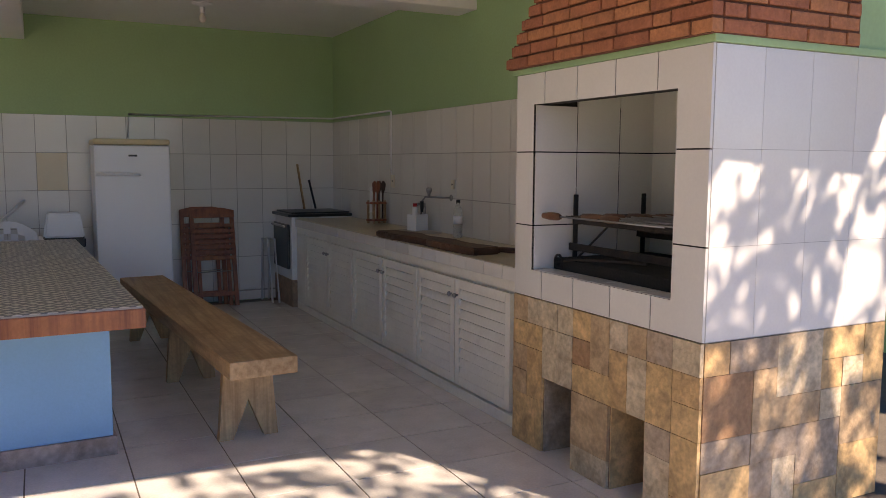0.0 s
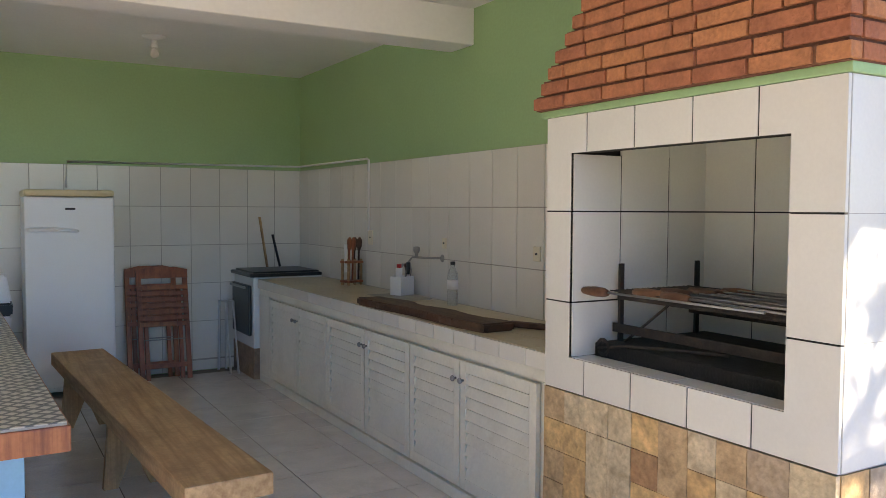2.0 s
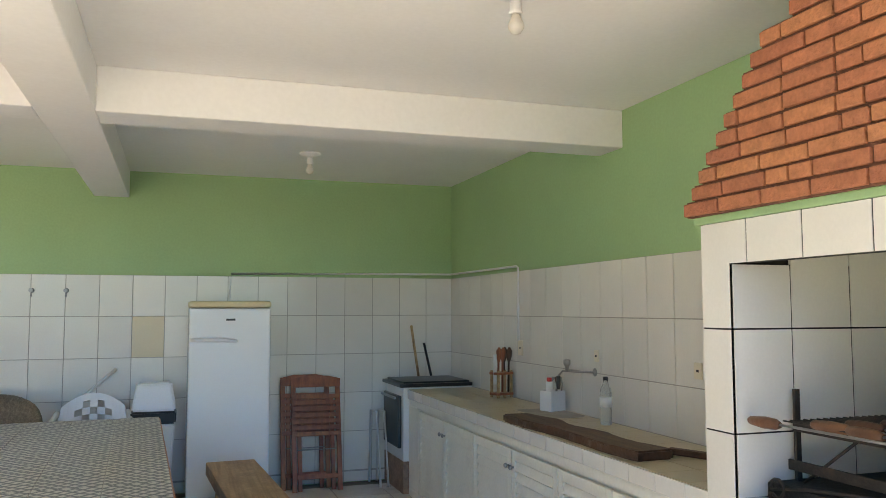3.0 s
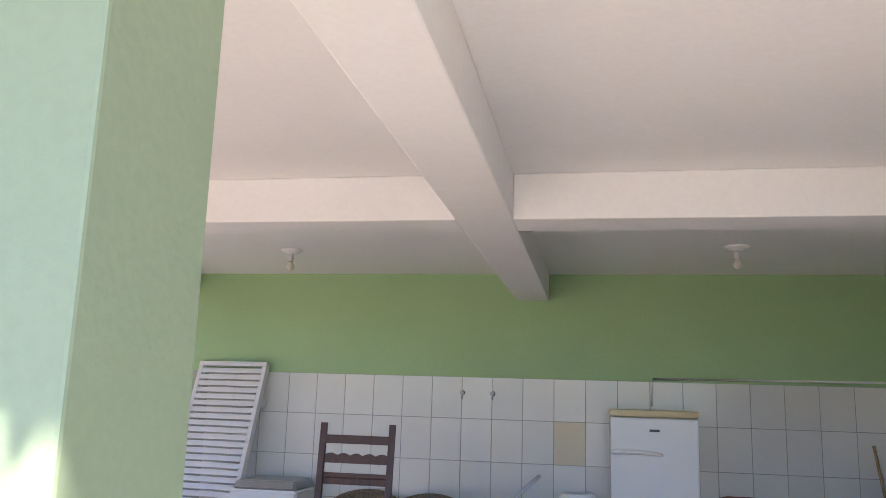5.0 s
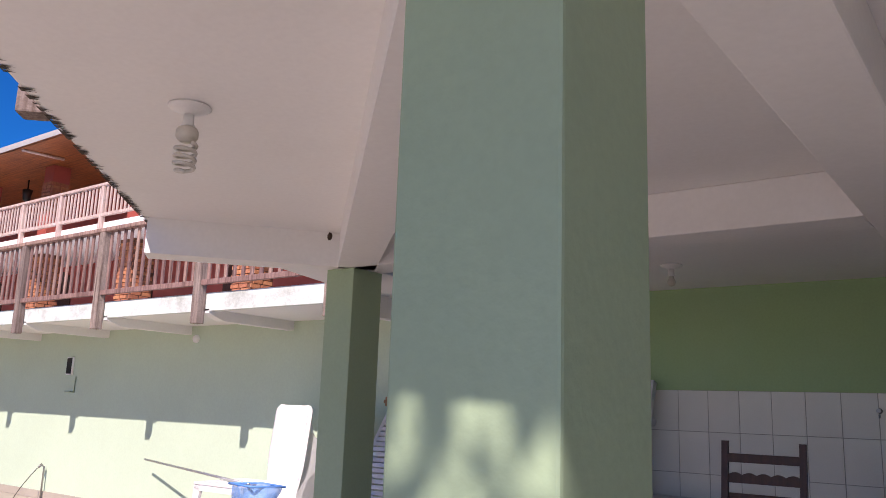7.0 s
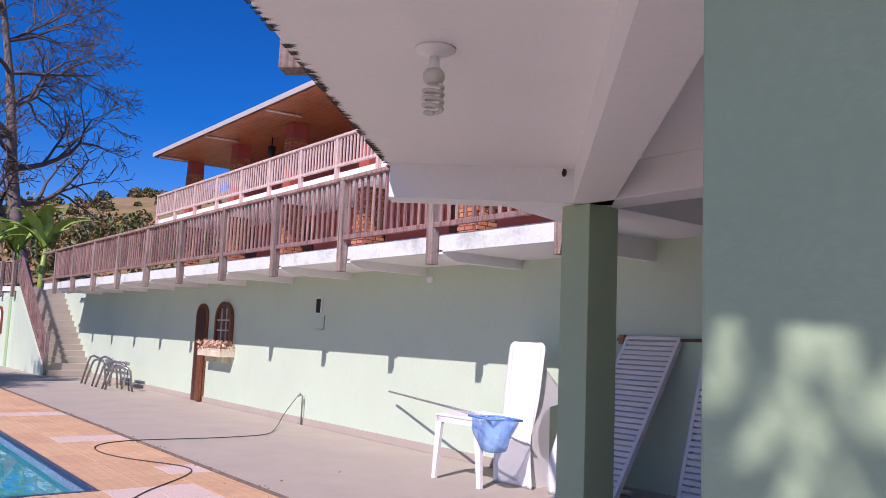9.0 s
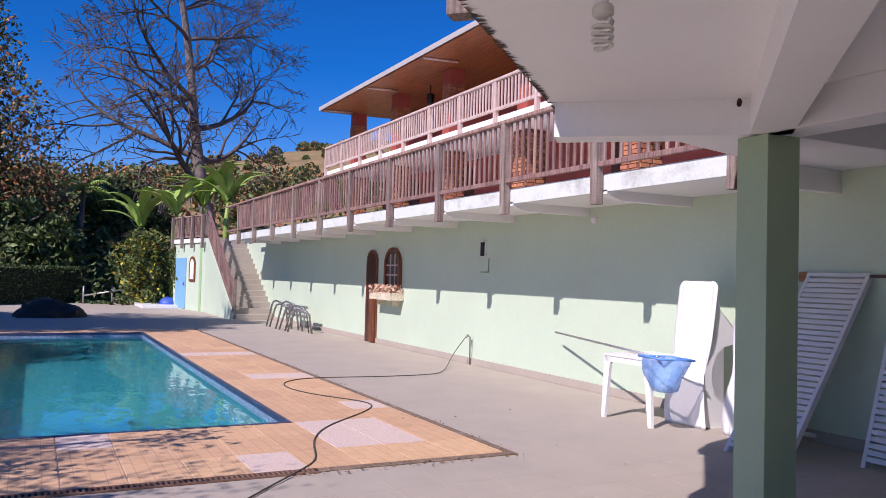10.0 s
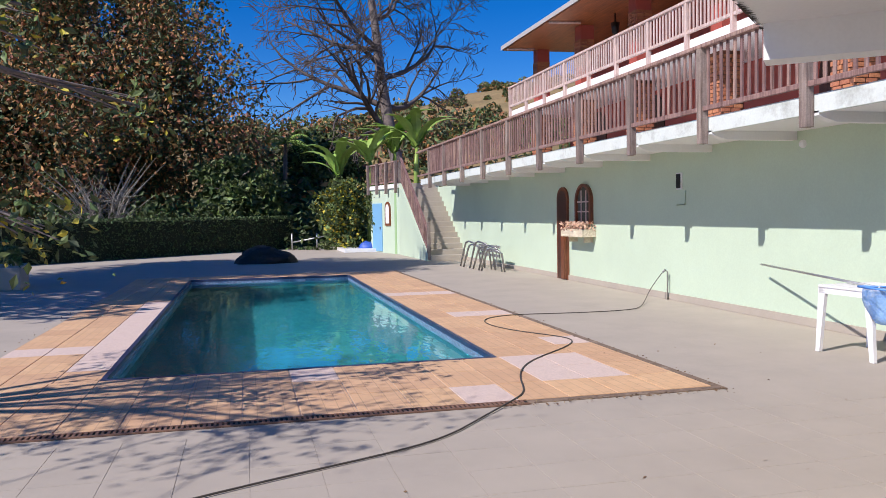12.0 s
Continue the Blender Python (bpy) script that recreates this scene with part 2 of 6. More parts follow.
def box(bm, x0, x1, y0, y1, z0, z1, bevel=0.0):
    """A box, its edges rounded off when bevel is given."""
    r = bmesh.ops.create_cube(bm, size=1.0)
    vs = r["verts"]
    for v in vs:
        v.co = Vector(((x0 + x1) / 2 + v.co.x * (x1 - x0), (y0 + y1) / 2 + v.co.y * (y1 - y0), (z0 + z1) / 2 + v.co.z * (z1 - z0)))
    if bevel:
        es = list({e for v in vs for e in v.link_edges})
        r = bmesh.ops.bevel(bm, geom=es, offset=bevel, segments=2, profile=0.6, affect="EDGES")
        vs = list({v for f in r["faces"] for v in f.verts} | {v for v in vs if v.is_valid})
    return vs


def tube(bm, path, radius, sides=8, caps=True):
    """A round bar along points; radius may be a number or one for each point."""
    pts = [Vector(p) for p in path]
    rings = []
    for i, p in enumerate(pts):
        a, b = pts[max(i - 1, 0)], pts[min(i + 1, len(pts) - 1)]
        d = (b - a).normalized()
        up = Vector((0, 0, 1)) if abs(d.z) < 0.95 else Vector((1, 0, 0))
        u = d.cross(up).normalized()
        w = d.cross(u).normalized()
        r = radius[i] if isinstance(radius, (list, tuple)) else radius
        rings.append([bm.verts.new(p + (u * math.cos(k * math.tau / sides) + w * math.sin(k * math.tau / sides)) * r) for k in range(sides)])
    for a, b in zip(rings, rings[1:]):
        for k in range(sides):
            bm.faces.new((a[k], a[(k + 1) % sides], b[(k + 1) % sides], b[k])).smooth = True
    if caps:
        bm.faces.new(rings[0][::-1])
        bm.faces.new(rings[-1])


def lathe(bm, profile, center=(0, 0, 0), sides=20):
    """A turned body: (radius, height) pairs round a standing axis."""
    c = Vector(center)
    rings = []
    for r, z in profile:
        rings.append([bm.verts.new(c + Vector((max(r, 0.0004) * math.cos(k * math.tau / sides), max(r, 0.0004) * math.sin(k * math.tau / sides), z))) for k in range(sides)])
    for a, b in zip(rings, rings[1:]):
        for k in range(sides):
            bm.faces.new((a[k], a[(k + 1) % sides], b[(k + 1) % sides], b[k])).smooth = True
    bm.faces.new(rings[0][::-1])
    bm.faces.new(rings[-1])


def prism(bm, outline, lo, hi, axis="z"):
    """A flat outline given thickness along an axis."""
    def place(p, q):
        return {"z": (p[0], p[1], q), "y": (p[0], q, p[1]), "x": (q, p[0], p[1])}[axis]
    a = [bm.verts.new(place(p, lo)) for p in outline]
    b = [bm.verts.new(place(p, hi)) for p in outline]
    n = len(a)
    bm.faces.new(a[::-1])
    bm.faces.new(b)
    for i in range(n):
        bm.faces.new((a[i], a[(i + 1) % n], b[(i + 1) % n], b[i]))


def finish(name, bm, mat):
    bmesh.ops.recalc_face_normals(bm, faces=bm.faces)
    me = bpy.data.meshes.new(name)
    bm.to_mesh(me)
    bm.free()
    for m in (mat if isinstance(mat, (list, tuple)) else [mat]):
        me.materials.append(m)
    return me


def part(name, bm, mat, parent=None, label=""):
    """Links a bmesh as one mesh object, under a thing or a part when given."""
    ob = new(name, finish(name, bm, mat))
    if parent:
        ob.parent = parent
    if label:
        tagged(ob, label)
    return ob


def block(name, mat, x0, x1, y0, y1, z0, z1, parent=None, bevel=0.0, label=""):
    bm = bmesh.new()
    box(bm, x0, x1, y0, y1, z0, z1, bevel)
    return part(name, bm, mat, parent, label)


def thing(name, x, y, z, rz=0, label="", category="", group="", rx=0, ry=0):
    e = new(name)
    e.empty_display_size = 0.1
    e.matrix_world = pose(x, y, z, rx, ry, rz)
    return tagged(e, label, category, group)


def piece(name, me, parent, loc, rot=None, scale=None):
    """One of many alike pieces, sharing a mesh."""
    ob = new(name, me)
    ob.parent = parent
    ob.location = loc
    if rot:
        ob.rotation_euler = rot
    if scale:
        ob.scale = scale
    return ob


def structure(ob, label, category):
    return tagged(ob, label, category, kind="structure")


# ---- large structure ----
XW, YB, CZ, BZ = 3.20, 9.665, 2.654, 2.433
FAR = -26.3      # where the long wall ends

# ground, one sheet with a hole for the pool
POOL = (-19.85, -7.44, 1.23, 5.09)
bm = bmesh.new()
xs, ys = [-900, POOL[0], POOL[1], 900], [-900, POOL[2], POOL[3], 900]
for i in range(3):
    for j in range(3):
        if (i, j) != (1, 1):
            bm.faces.new([bm.verts.new((x, y, -0.03)) for x, y in ((xs[i], ys[j]), (xs[i + 1], ys[j]), (xs[i + 1], ys[j + 1]), (xs[i], ys[j + 1]))])
bmesh.ops.remove_doubles(bm, verts=bm.verts, dist=0.001)
structure(part("ground", bm, M["earth"]), "dry soil and grass ground around the house", "ground")

# concrete yard around the pool
bm = bmesh.new()
for x0, x1, y0, y1 in ((-39, POOL[0] - 0.2, -6, YB), (POOL[0] - 0.2, POOL[1] + 0.2, POOL[3] + 0.2, YB), (POOL[0] - 0.2, POOL[1] + 0.2, -6, POOL[2] - 0.2), (POOL[1] + 0.2, -0.105, -6, YB), (-0.105, 9, -6, 1.4)):
    box(bm, x0, x1, y0, y1, -0.12, -0.003)
structure(part("pavement", bm, M["concrete"]), "grey-brown painted concrete yard beside the pool", "pavement")

# tiled floor bed under the canopy
block("floor", M["floor_grout"], -0.105, 6.0, 1.4, YB, -0.12, -0.004)
structure(bpy.data.objects["floor"], "cream ceramic tile floor with brown grout", "floor")

# walls
structure(block("wall_back", M["green"], -2.75, XW + 0.3, YB, YB + 0.25, -0.1, 3.0), "green painted kitchen wall above white tiles", "wall")
structure(block("wall_right", M["green"], XW, XW + 0.35, 5.0, YB, -0.1, 3.0), "green painted side wall behind the counter", "wall")
structure(block("wall_long_end", M["mint"], -4.62, -2.75, YB, YB + 0.25, -0.1, 2.9), "pale green wall under the canopy", "wall")
structure(block("wall_right_upper", M["green"], XW, XW + 0.35, 3.74, 5.0, 1.8, 3.0), "green painted wall end beside the hood", "wall")
structure(block("wall_long", M["mint"], FAR, -4.62, YB, YB + 0.25, -0.1, 2.56), "long pale green outer wall below the balcony", "wall")

structure(block("wall_stair", M["mint"], -30.2, FAR, YB, YB + 0.25, -0.1, 2.54), "pale green sunlit wall beside the staircase", "wall")

# canopy slab with its cut-off corner, and the beams
bm = bmesh.new()
outline = [(XW + 0.78, 2.40), (XW + 0.78, YB), (-4.62, YB), (-4.62, 8.4), (-3.87, 5.82), (-0.80, 2.75)]
prism(bm, outline, CZ, CZ + 0.14)
structure(part("ceiling", bm, M["white_paint"]), "white painted concrete canopy slab", "ceiling")
def beam(name, x0, x1, y0, y1):
    return structure(block(name, M["white_paint"], x0, x1, y0, y1, BZ, CZ, bevel=0.008), "white painted concrete beam under the canopy", "beam")
beam("beam_cross", 0.112, 0.382, 3.73, YB)
beam("beam_long_1", 0.382, XW, 6.608, 6.88)
beam("beam_long_2", -3.05, 0.112, 6.608, 6.88)
beam("beam_cross_2", -3.05, -2.815, 6.88, YB)


def slanted_beam(name, a, b, width):
    """A beam between two points of the plan that runs askew."""
    d = Vector((b[0] - a[0], b[1] - a[1], 0))
    n = Vector((-d.y, d.x, 0)).normalized() * width / 2
    bm = bmesh.new()
    prism(bm, [(a[0] + n.x, a[1] + n.y), (a[0] - n.x, a[1] - n.y), (b[0] - n.x, b[1] - n.y), (b[0] + n.x, b[1] + n.y)], BZ, CZ)
    return structure(part(name, bm, M["white_paint"]), "white painted concrete beam under the canopy", "beam")


slanted_beam("beam_slant_1", (0.06, 3.83), (-2.85, 6.67), 0.24)
slanted_beam("beam_slant_2", (-2.93, 6.70), (-3.74, 5.72), 0.22)
structure(block("pillar_1", M["pillar"], -0.055, 0.212, 3.725, 4.0, -0.02, CZ, bevel=0.006), "green painted square concrete pillar", "pillar")
structure(block("pillar_2", M["pillar"], -3.05, -2.815, 6.608, 6.885, -0.02, CZ - 0.221, bevel=0.006), "green painted square concrete pillar", "pillar")

# ---- barbecue oven ----
OX, OY0, OY1, OTOP = 2.538, 3.72, 5.0, 1.80
oven = thing("barbecue_oven", 0, 0, 0, label="built-in barbecue with white tiles over slate cladding", category="barbecue")
bm = bmesh.new()
fx = OX + 0.012
for y0, y1, z0, z1 in ((OY0 + .012, 4.01, 0, .735), (4.24, 4.5, 0, .735), (4.74, OY1, 0, .735), (4.01, 4.24, .365, .735), (4.5, 4.74, .365, .735)):
    box(bm, fx, 3.05, y0, y1, z0, z1)
box(bm, 3.05, 3.55, OY0 + .012, OY1, 0, .735)
part("base", bm, M["mortar"], oven, "masonry base with two ash openings")
bm = bmesh.new()
OPY0, OPY1, OPZ0, OPZ1, OBX = 3.89, 4.85, 0.87, 1.655, 3.268
box(bm, fx, OBX + 0.1, OY0 + .012, OPY0 - .008, .735, OTOP)
box(bm, fx, OBX + 0.1, OPY1 + .008, OY1, .735, OTOP)
box(bm, fx, OBX + 0.1, OPY0 - .008, OPY1 + .008, .735, OPZ0 - .008)
box(bm, fx, fx + 0.10, OPY0 - .008, OPY1 + .008, OPZ1 + .004, OTOP)
box(bm, OBX + .008, 3.55, OY0 + .012, OY1, .735, OTOP)
part("firebox", bm, M["soot_grout"], oven, "firebox lined with white tiles and dark joints")
for y0, y1, z0, z1 in ((OY0 + .013, OPY0, .737, OTOP - .001), (OPY1, OY1 - .001, .737, OTOP - .001), (OPY0, OPY1, .737, OPZ0 - .001), (OPY0, OPY1, OPZ1 + .001, OTOP - .001)):
    block("joint_bed", M["soot_grout"], OX + 0.003, OX + 0.0119, y0, y1, z0, z1, oven)
block("joint_bed", M["soot_grout"], OBX - 0.001, OBX + 0.0075, OPY0, OPY1, OPZ0, OTOP - .001, oven)
block("joint_bed", M["soot_grout"], OX + 0.016, OBX - 0.004, OPY1 - 0.001, OPY1 + 0.0075, OPZ0, OPZ1, oven)
block("joint_bed", M["soot_grout"], OX + 0.016, OBX - 0.004, OPY0 - 0.0075, OPY0 + 0.001, OPZ0, OPZ1, oven)
block("side_bed", M["grout"], fx, 3.55, OY0 + 0.0015, OY0 + 0.0118, 0.736, OTOP - 0.001, oven, 0.0, "pale grout of the tiled side")
block("ledge", M["green"], OX - 0.006, 3.55, OY0 - 0.012, OY1 + 0.03, OTOP, OTOP + 0.028, oven, 0.004, "pale green painted ledge")
block("ash_bed", M["soot"], OX + 0.12, OBX + 0.002, OPY0 + 0.01, OPY1 - 0.01, OPZ0 - 0.006, OPZ0 + 0.055, oven, 0.01, "black ash and charcoal bed")

# stepped brick hood
CH = 0.0555
HX, HY0 = 2.50, 3.695
hood = part("hood", bmesh.new(), M["mortar"], oven)
bm = bmesh.new()
z = OTOP + 0.028
courses = []
k = 0
while z < CZ - 0.01:
    yl = 5.05 - 0.046 * k if k < 10 else 4.50
    h = min(CH, CZ - z)
    box(bm, HX + 0.012, 3.27, HY0 + 0.012, yl - 0.012, z - 0.001, z + h)
    courses.append((k, z, yl, h))
    z += h
    k += 1
bm.to_mesh(hood.data)
bm.free()


def brick_mesh(length, depth=0.05, height=0.045):
    b = bmesh.new()
    box(b, 0, length, 0, depth, 0, height, 0.004)
    return finish("brick", b, M["brick"])


brick_cache = {}


def brick(parent, x, y, z, length, turned, height=0.045):
    key = (round(length, 2), round(height, 3))
    if key not in brick_cache:
        brick_cache[key] = brick_mesh(key[0], height=height)
    ob = piece("brick", brick_cache[key], parent, (x, y, z + 0.003 + random.uniform(-0.0015, 0.0015)))
    ob.rotation_euler = (0, 0, (math.pi / 2 if turned else 0) + random.uniform(-0.008, 0.008))
    return ob


for k, z, yl, h in courses:
    hh = min(0.045, h - 0.006)
    if hh < 0.02:
        continue
    # front face: pieces along y, whose depth goes to +x (turned, origin at the far side)
    y = HY0
    first = 0.21 if k % 2 else 0.115
    while y < yl - 0.01:
        L = min(first, yl - y)
        first = 0.21 if random.random() > 0.12 else 0.10
        if yl - y - L < 0.06:
            L = yl - y
        jit = random.uniform(-0.003, 0.003)
        brick(hood, HX + 0.05 + jit, y, z, L - 0.012, True, hh)
        y += L
    x = HX + (0.06 if k % 2 else 0.06)
    first = 0.115 if k % 2 else 0.21
    while x < 3.26:
        L = min(first, 3.27 - x)
        first = 0.21
        if 3.27 - x - L < 0.05:
            L = 3.27 - x
        brick(hood, x, HY0 + random.uniform(-0.003, 0.003), z, L - 0.012, False, hh)
        x += L

# ---- kitchen counter ----
CX, CY0, CY1, CTOP = 2.61, 5.0, 9.0, 0.85
counter = thing("kitchen_counter", CX, CY0, 0, label="white painted masonry counter with a tiled edge", category="counter")
bm = bmesh.new()
box(bm, 0.045, XW - CX, 0.0, CY1 - CY0, 0.0, CTOP - 0.02)
part("carcass", bm, M["cab_paint"], counter)
block("face_frame", M["cab_paint"], 0.02, 0.044, 0.0, CY1 - CY0, 0.06, CTOP - 0.075, counter)
block("kick_strip", M["cab_paint"], -0.012, 0.03, 0.01, CY1 - CY0, 0.0, 0.06, counter, 0.004)
block("top_rail", M["cab_paint"], -0.006, 0.03, 0.0, CY1 - CY0, CTOP - 0.13, CTOP - 0.075, counter, 0.004)
block("end_post", M["cab_paint"], -0.01, 0.03, CY1 - CY0 - 0.26, CY1 - CY0, 0.06, CTOP - 0.13, counter, 0.003)
block("near_post", M["cab_paint"], -0.01, 0.03, 0.0, 0.10, 0.06, CTOP - 0.13, counter, 0.003)
bm = bmesh.new()
box(bm, -0.02, XW - CX - 0.009, 0.001, CY1 - CY0 + 0.01, CTOP - 0.02, CTOP - 0.003)
part("worktop_bed", bm, M["grout"], counter)


def louvre_door(parent, y0, y1, knob_low_side):
    w = y1 - y0
    z0, z1 = 0.075, 0.705
    d = new("cabinet_door")
    d.parent = parent
    d.location = (-0.012, y0, 0)
    tagged(d, "white louvred cabinet door")
    s = 0.055
    bm = bmesh.new()
    box(bm, 0, 0.024, 0.006, s, z0, z1, 0.003)
    box(bm, 0, 0.024, w - s, w - 0.006, z0, z1, 0.003)
    box(bm, 0, 0.024, s, w - s, z0, z0 + s, 0.003)
    box(bm, 0, 0.024, s, w - s, z1 - s, z1, 0.003)
    part("door_frame", bm, M["cab_paint"], d)
    # grey board added behind the slats, stands for the shadow lines in their gaps
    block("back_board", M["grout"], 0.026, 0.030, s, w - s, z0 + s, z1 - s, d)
    n = 9
    step = (z1 - z0 - 2 * s) / n
    b = bmesh.new()
    prism(b, [(-0.001, 0.0), (0.014, step * 0.85), (0.020, step * 0.85), (0.006, 0.0)], s, w - s, "x")
    for v in b.verts:
        v.co = Vector((v.co.y, v.co.x, v.co.z))
    me = finish("louvre", b, M["cab_paint"])
    for i in range(n):
        piece("louvre", me, d, (0, 0, z0 + s + i * step + 0.002))
    b = bmesh.new()
    ky = 0.035 if knob_low_side else w - 0.035
    lathe(b, [(0.006, 0), (0.006, 0.012), (0.014, 0.016), (0.015, 0.024), (0.009, 0.03)], sides=12)
    for v in b.verts:
        v.co = Vector((-v.co.z, v.co.x + ky, v.co.y + 0.61))
    part("knob", b, M["steel"], d, "tarnished metal knob")
    return d


edges = [5.13, 5.76, 6.29, 6.88, 7.49, 8.10, 8.73]
for i in range(6):
    louvre_door(counter, edges[i] - CY0, edges[i + 1] - CY0, i % 2 == 1)

# ---- refrigerator ----
fr = thing("refrigerator", 1.17, 9.0, 0, label="white single-door refrigerator with yellowed plastic top", category="refrigerator")
block("cabinet", M["white_enamel"], -0.305, 0.305, 0.05, 0.62, 0.05, 1.52, fr, 0.012)
block("door", M["white_enamel"], -0.305, 0.305, 0.0, 0.048, 0.09, 1.515, fr, 0.014)
block("top_cover", M["yellowed"], -0.31, 0.31, 0.005, 0.625, 1.52, 1.57, fr, 0.02, "yellowed plastic top cover")
hd = bmesh.new()
tube(hd, [(-0.29, -0.005, 1.27), (-0.28, -0.035, 1.275), (-0.10, -0.04, 1.275), (0.03, -0.03, 1.265), (0.05, -0.004, 1.262)], [0.012, 0.016, 0.017, 0.014, 0.01], 10)
part("handle", hd, M["white_plastic"], fr, "grey-white bar handle")
block("badge", M["black_plastic"], -0.035, 0.035, -0.004, 0.001, 1.42, 1.436, fr, 0.001, "small dark badge")
for sx in (-0.26, 0.26):
    for sy in (0.1, 0.56):
        b = bmesh.new()
        lathe(b, [(0.02, 0), (0.02, 0.05)], (sx, sy, 0), 10)
        part("foot", b, M["black_plastic"], fr)

# ---- dining table and bench ----
tb = thing("masonry_table", 0.26, 5.08, 0, 2.2, label="long masonry table with patterned tile top and blue base", category="table")
block("plinth", M["blue_paint"], -0.40, 0.46, 0.5, 3.1, 0.09, 0.69, tb, 0.006, "sky-blue painted plinth")
M["marbled"] = material("marbled_brown_stone", (0.42, 0.31, 0.26), 0.4, var=0.35, scale=7, bump=0.05, fine=30, stain=(0.14, 0.09, 0.075), stain_amt=0.85)
block("skirting", M["marbled"], -0.415, 0.475, 0.485, 3.115, 0.0, 0.092, tb, 0.004, "brown stone skirting")
block("edge_board", M["red_wood"], -0.53, 0.55, 0.0, 3.32, 0.69, 0.772, tb, 0.006, "red-brown wooden edge")
block("top_bed", M["grout"], -0.52, 0.54, 0.01, 3.31, 0.772, 0.779, tb)

bn = thing("wooden_bench", 1.345, 5.28, 0, 3.6, label="long worn pine bench with notched board legs", category="bench")
bm = bmesh.new()
box(bm, -0.165, 0.165, 0, 3.15, 0.375, 0.46, 0.008)
part("seat", bm, M["pine"], bn, "thick worn pine plank seat")
for yy in (0.27, 1.5, 2.85):
    b = bmesh.new()
    prism(b, [(-0.12, 0.377), (-0.15, 0.0), (-0.08, 0.0), (0.0, 0.2), (0.08, 0.0), (0.15, 0.0), (0.12, 0.377)], yy, yy + 0.045, "y")
    part("leg", b, M["pine_leg"], bn)
b = bmesh.new()
box(b, -0.02, 0.02, 0.3, 2.87, 0.29, 0.34, 0.004)
part("stretcher", b, M["pine"], bn)

# ---- stove ----
st = thing("gas_stove", 2.53, 9.03, 0.26, label="white gas stove with black glass door on a stone plinth", category="stove")
block("body", M["white_enamel"], 0.03, 0.64, 0.0, 0.58, 0.0, 0.60, st, 0.01)
block("oven_door", M["black_plastic"], 0.0, 0.03, 0.05, 0.55, 0.1, 0.53, st, 0.012, "black glass oven door")
block("door_handle", M["steel"], -0.03, -0.01, 0.08, 0.52, 0.5, 0.52, st, 0.006)
block("cooktop", M["black_plastic"], 0.0, 0.64, 0.0, 0.6, 0.60, 0.63, st, 0.01, "black cooktop rim")
block("lid", M["black_plastic"], 0.04, 0.62, 0.03, 0.57, 0.63, 0.645, st, 0.004, "glass and steel lid")
tagged(block("stone_plinth", M["stone_a"], 2.56, XW, 9.03, YB - 0.012, 0.0, 0.26), "low stone plinth under the stove", "plinth")

# ---- pool ----
px0, px1, py0, py1 = POOL
bm = bmesh.new()
W = 0.2
for x0, x1, y0, y1 in ((px0 - W, px0, py0 - W, py1 + W), (px1, px1 + W, py0 - W, py1 + W), (px0, px1, py0 - W, py0), (px0, px1, py1, py1 + W)):
    box(bm, x0, x1, y0, y1, -1.5, -0.012)
box(bm, px0, px1, py0, py1, -1.6, -1.4)
structure(part("pool_basin", bm, M["pool_blue"]), "blue tiled swimming pool basin", "pool")
bm = bmesh.new()
for x0, x1, y0, y1 in ((px0, px0 + .012, py0, py1), (px1 - .012, px1, py0, py1), (px0 + .012, px1 - .012, py0, py0 + .012), (px0 + .012, px1 - .012, py1 - .012, py1)):
    box(bm, x0, x1, y0, y1, -0.3, -0.001)
structure(part("trim_mosaic", bm, M["pool_band"]), "navy and white mosaic band along the pool edge", "trim")
M["coping"] = material("navy_coping_tile", (0.035, 0.05, 0.12), 0.3, var=0.3, scale=20, bump=0.1)
bm = bmesh.new()
for x0, x1, y0, y1 in ((px0 - .03, px0 + .02, py0 - .03, py1 + .03), (px1 - .02, px1 + .03, py0 - .03, py1 + .03), (px0 + .02, px1 - .02, py0 - .03, py0 + .02), (px0 + .02, px1 - .02, py1 - .02, py1 + .03)):
    box(bm, x0, x1, y0, y1, -0.035, 0.014)
structure(part("trim_coping", bm, M["coping"]), "dark navy tile coping along the pool", "trim")
water = bpy.data.materials.new("pool_water")
water.use_nodes = True
wt = water.node_tree
pb = wt.nodes["Principled BSDF"]
pb.inputs["Base Color"].default_value = (0.52, 0.88, 0.90, 1)
pb.inputs["Roughness"].default_value = 0.02
pb.inputs["IOR"].default_value = 1.33
pb.inputs["Transmission Weight"].default_value = 1.0
wnz = wt.nodes.new("ShaderNodeTexNoise")
wnz.inputs["Scale"].default_value, wnz.inputs["Detail"].default_value = 2.2, 3
wgeo = wt.nodes.new("ShaderNodeNewGeometry")
wmp = wt.nodes.new("ShaderNodeMapping")
wmp.inputs["Scale"].default_value = (0.7, 1.6, 1)
wt.links.new(wgeo.outputs["Position"], wmp.inputs["Vector"])
wt.links.new(wmp.outputs["Vector"], wnz.inputs["Vector"])
wbp = wt.nodes.new("ShaderNodeBump")
wbp.inputs["Strength"].default_value, wbp.inputs["Distance"].default_value = 0.13, 0.05
wt.links.new(wnz.outputs["Fac"], wbp.inputs["Height"])
wt.links.new(wbp.outputs["Normal"], pb.inputs["Normal"])
wme = bpy.data.meshes.new("water")
wme.from_pydata([(px0 + .012, py0 + .012, -0.085), (px1 - .012, py0 + .012, -0.085), (px1 - .012, py1 - .012, -0.085), (px0 + .012, py1 - .012, -0.085)], [], [(0, 1, 2, 3)])
wme.materials.append(water)
wat = structure(new("water", wme), "still blue-green pool water", "water")
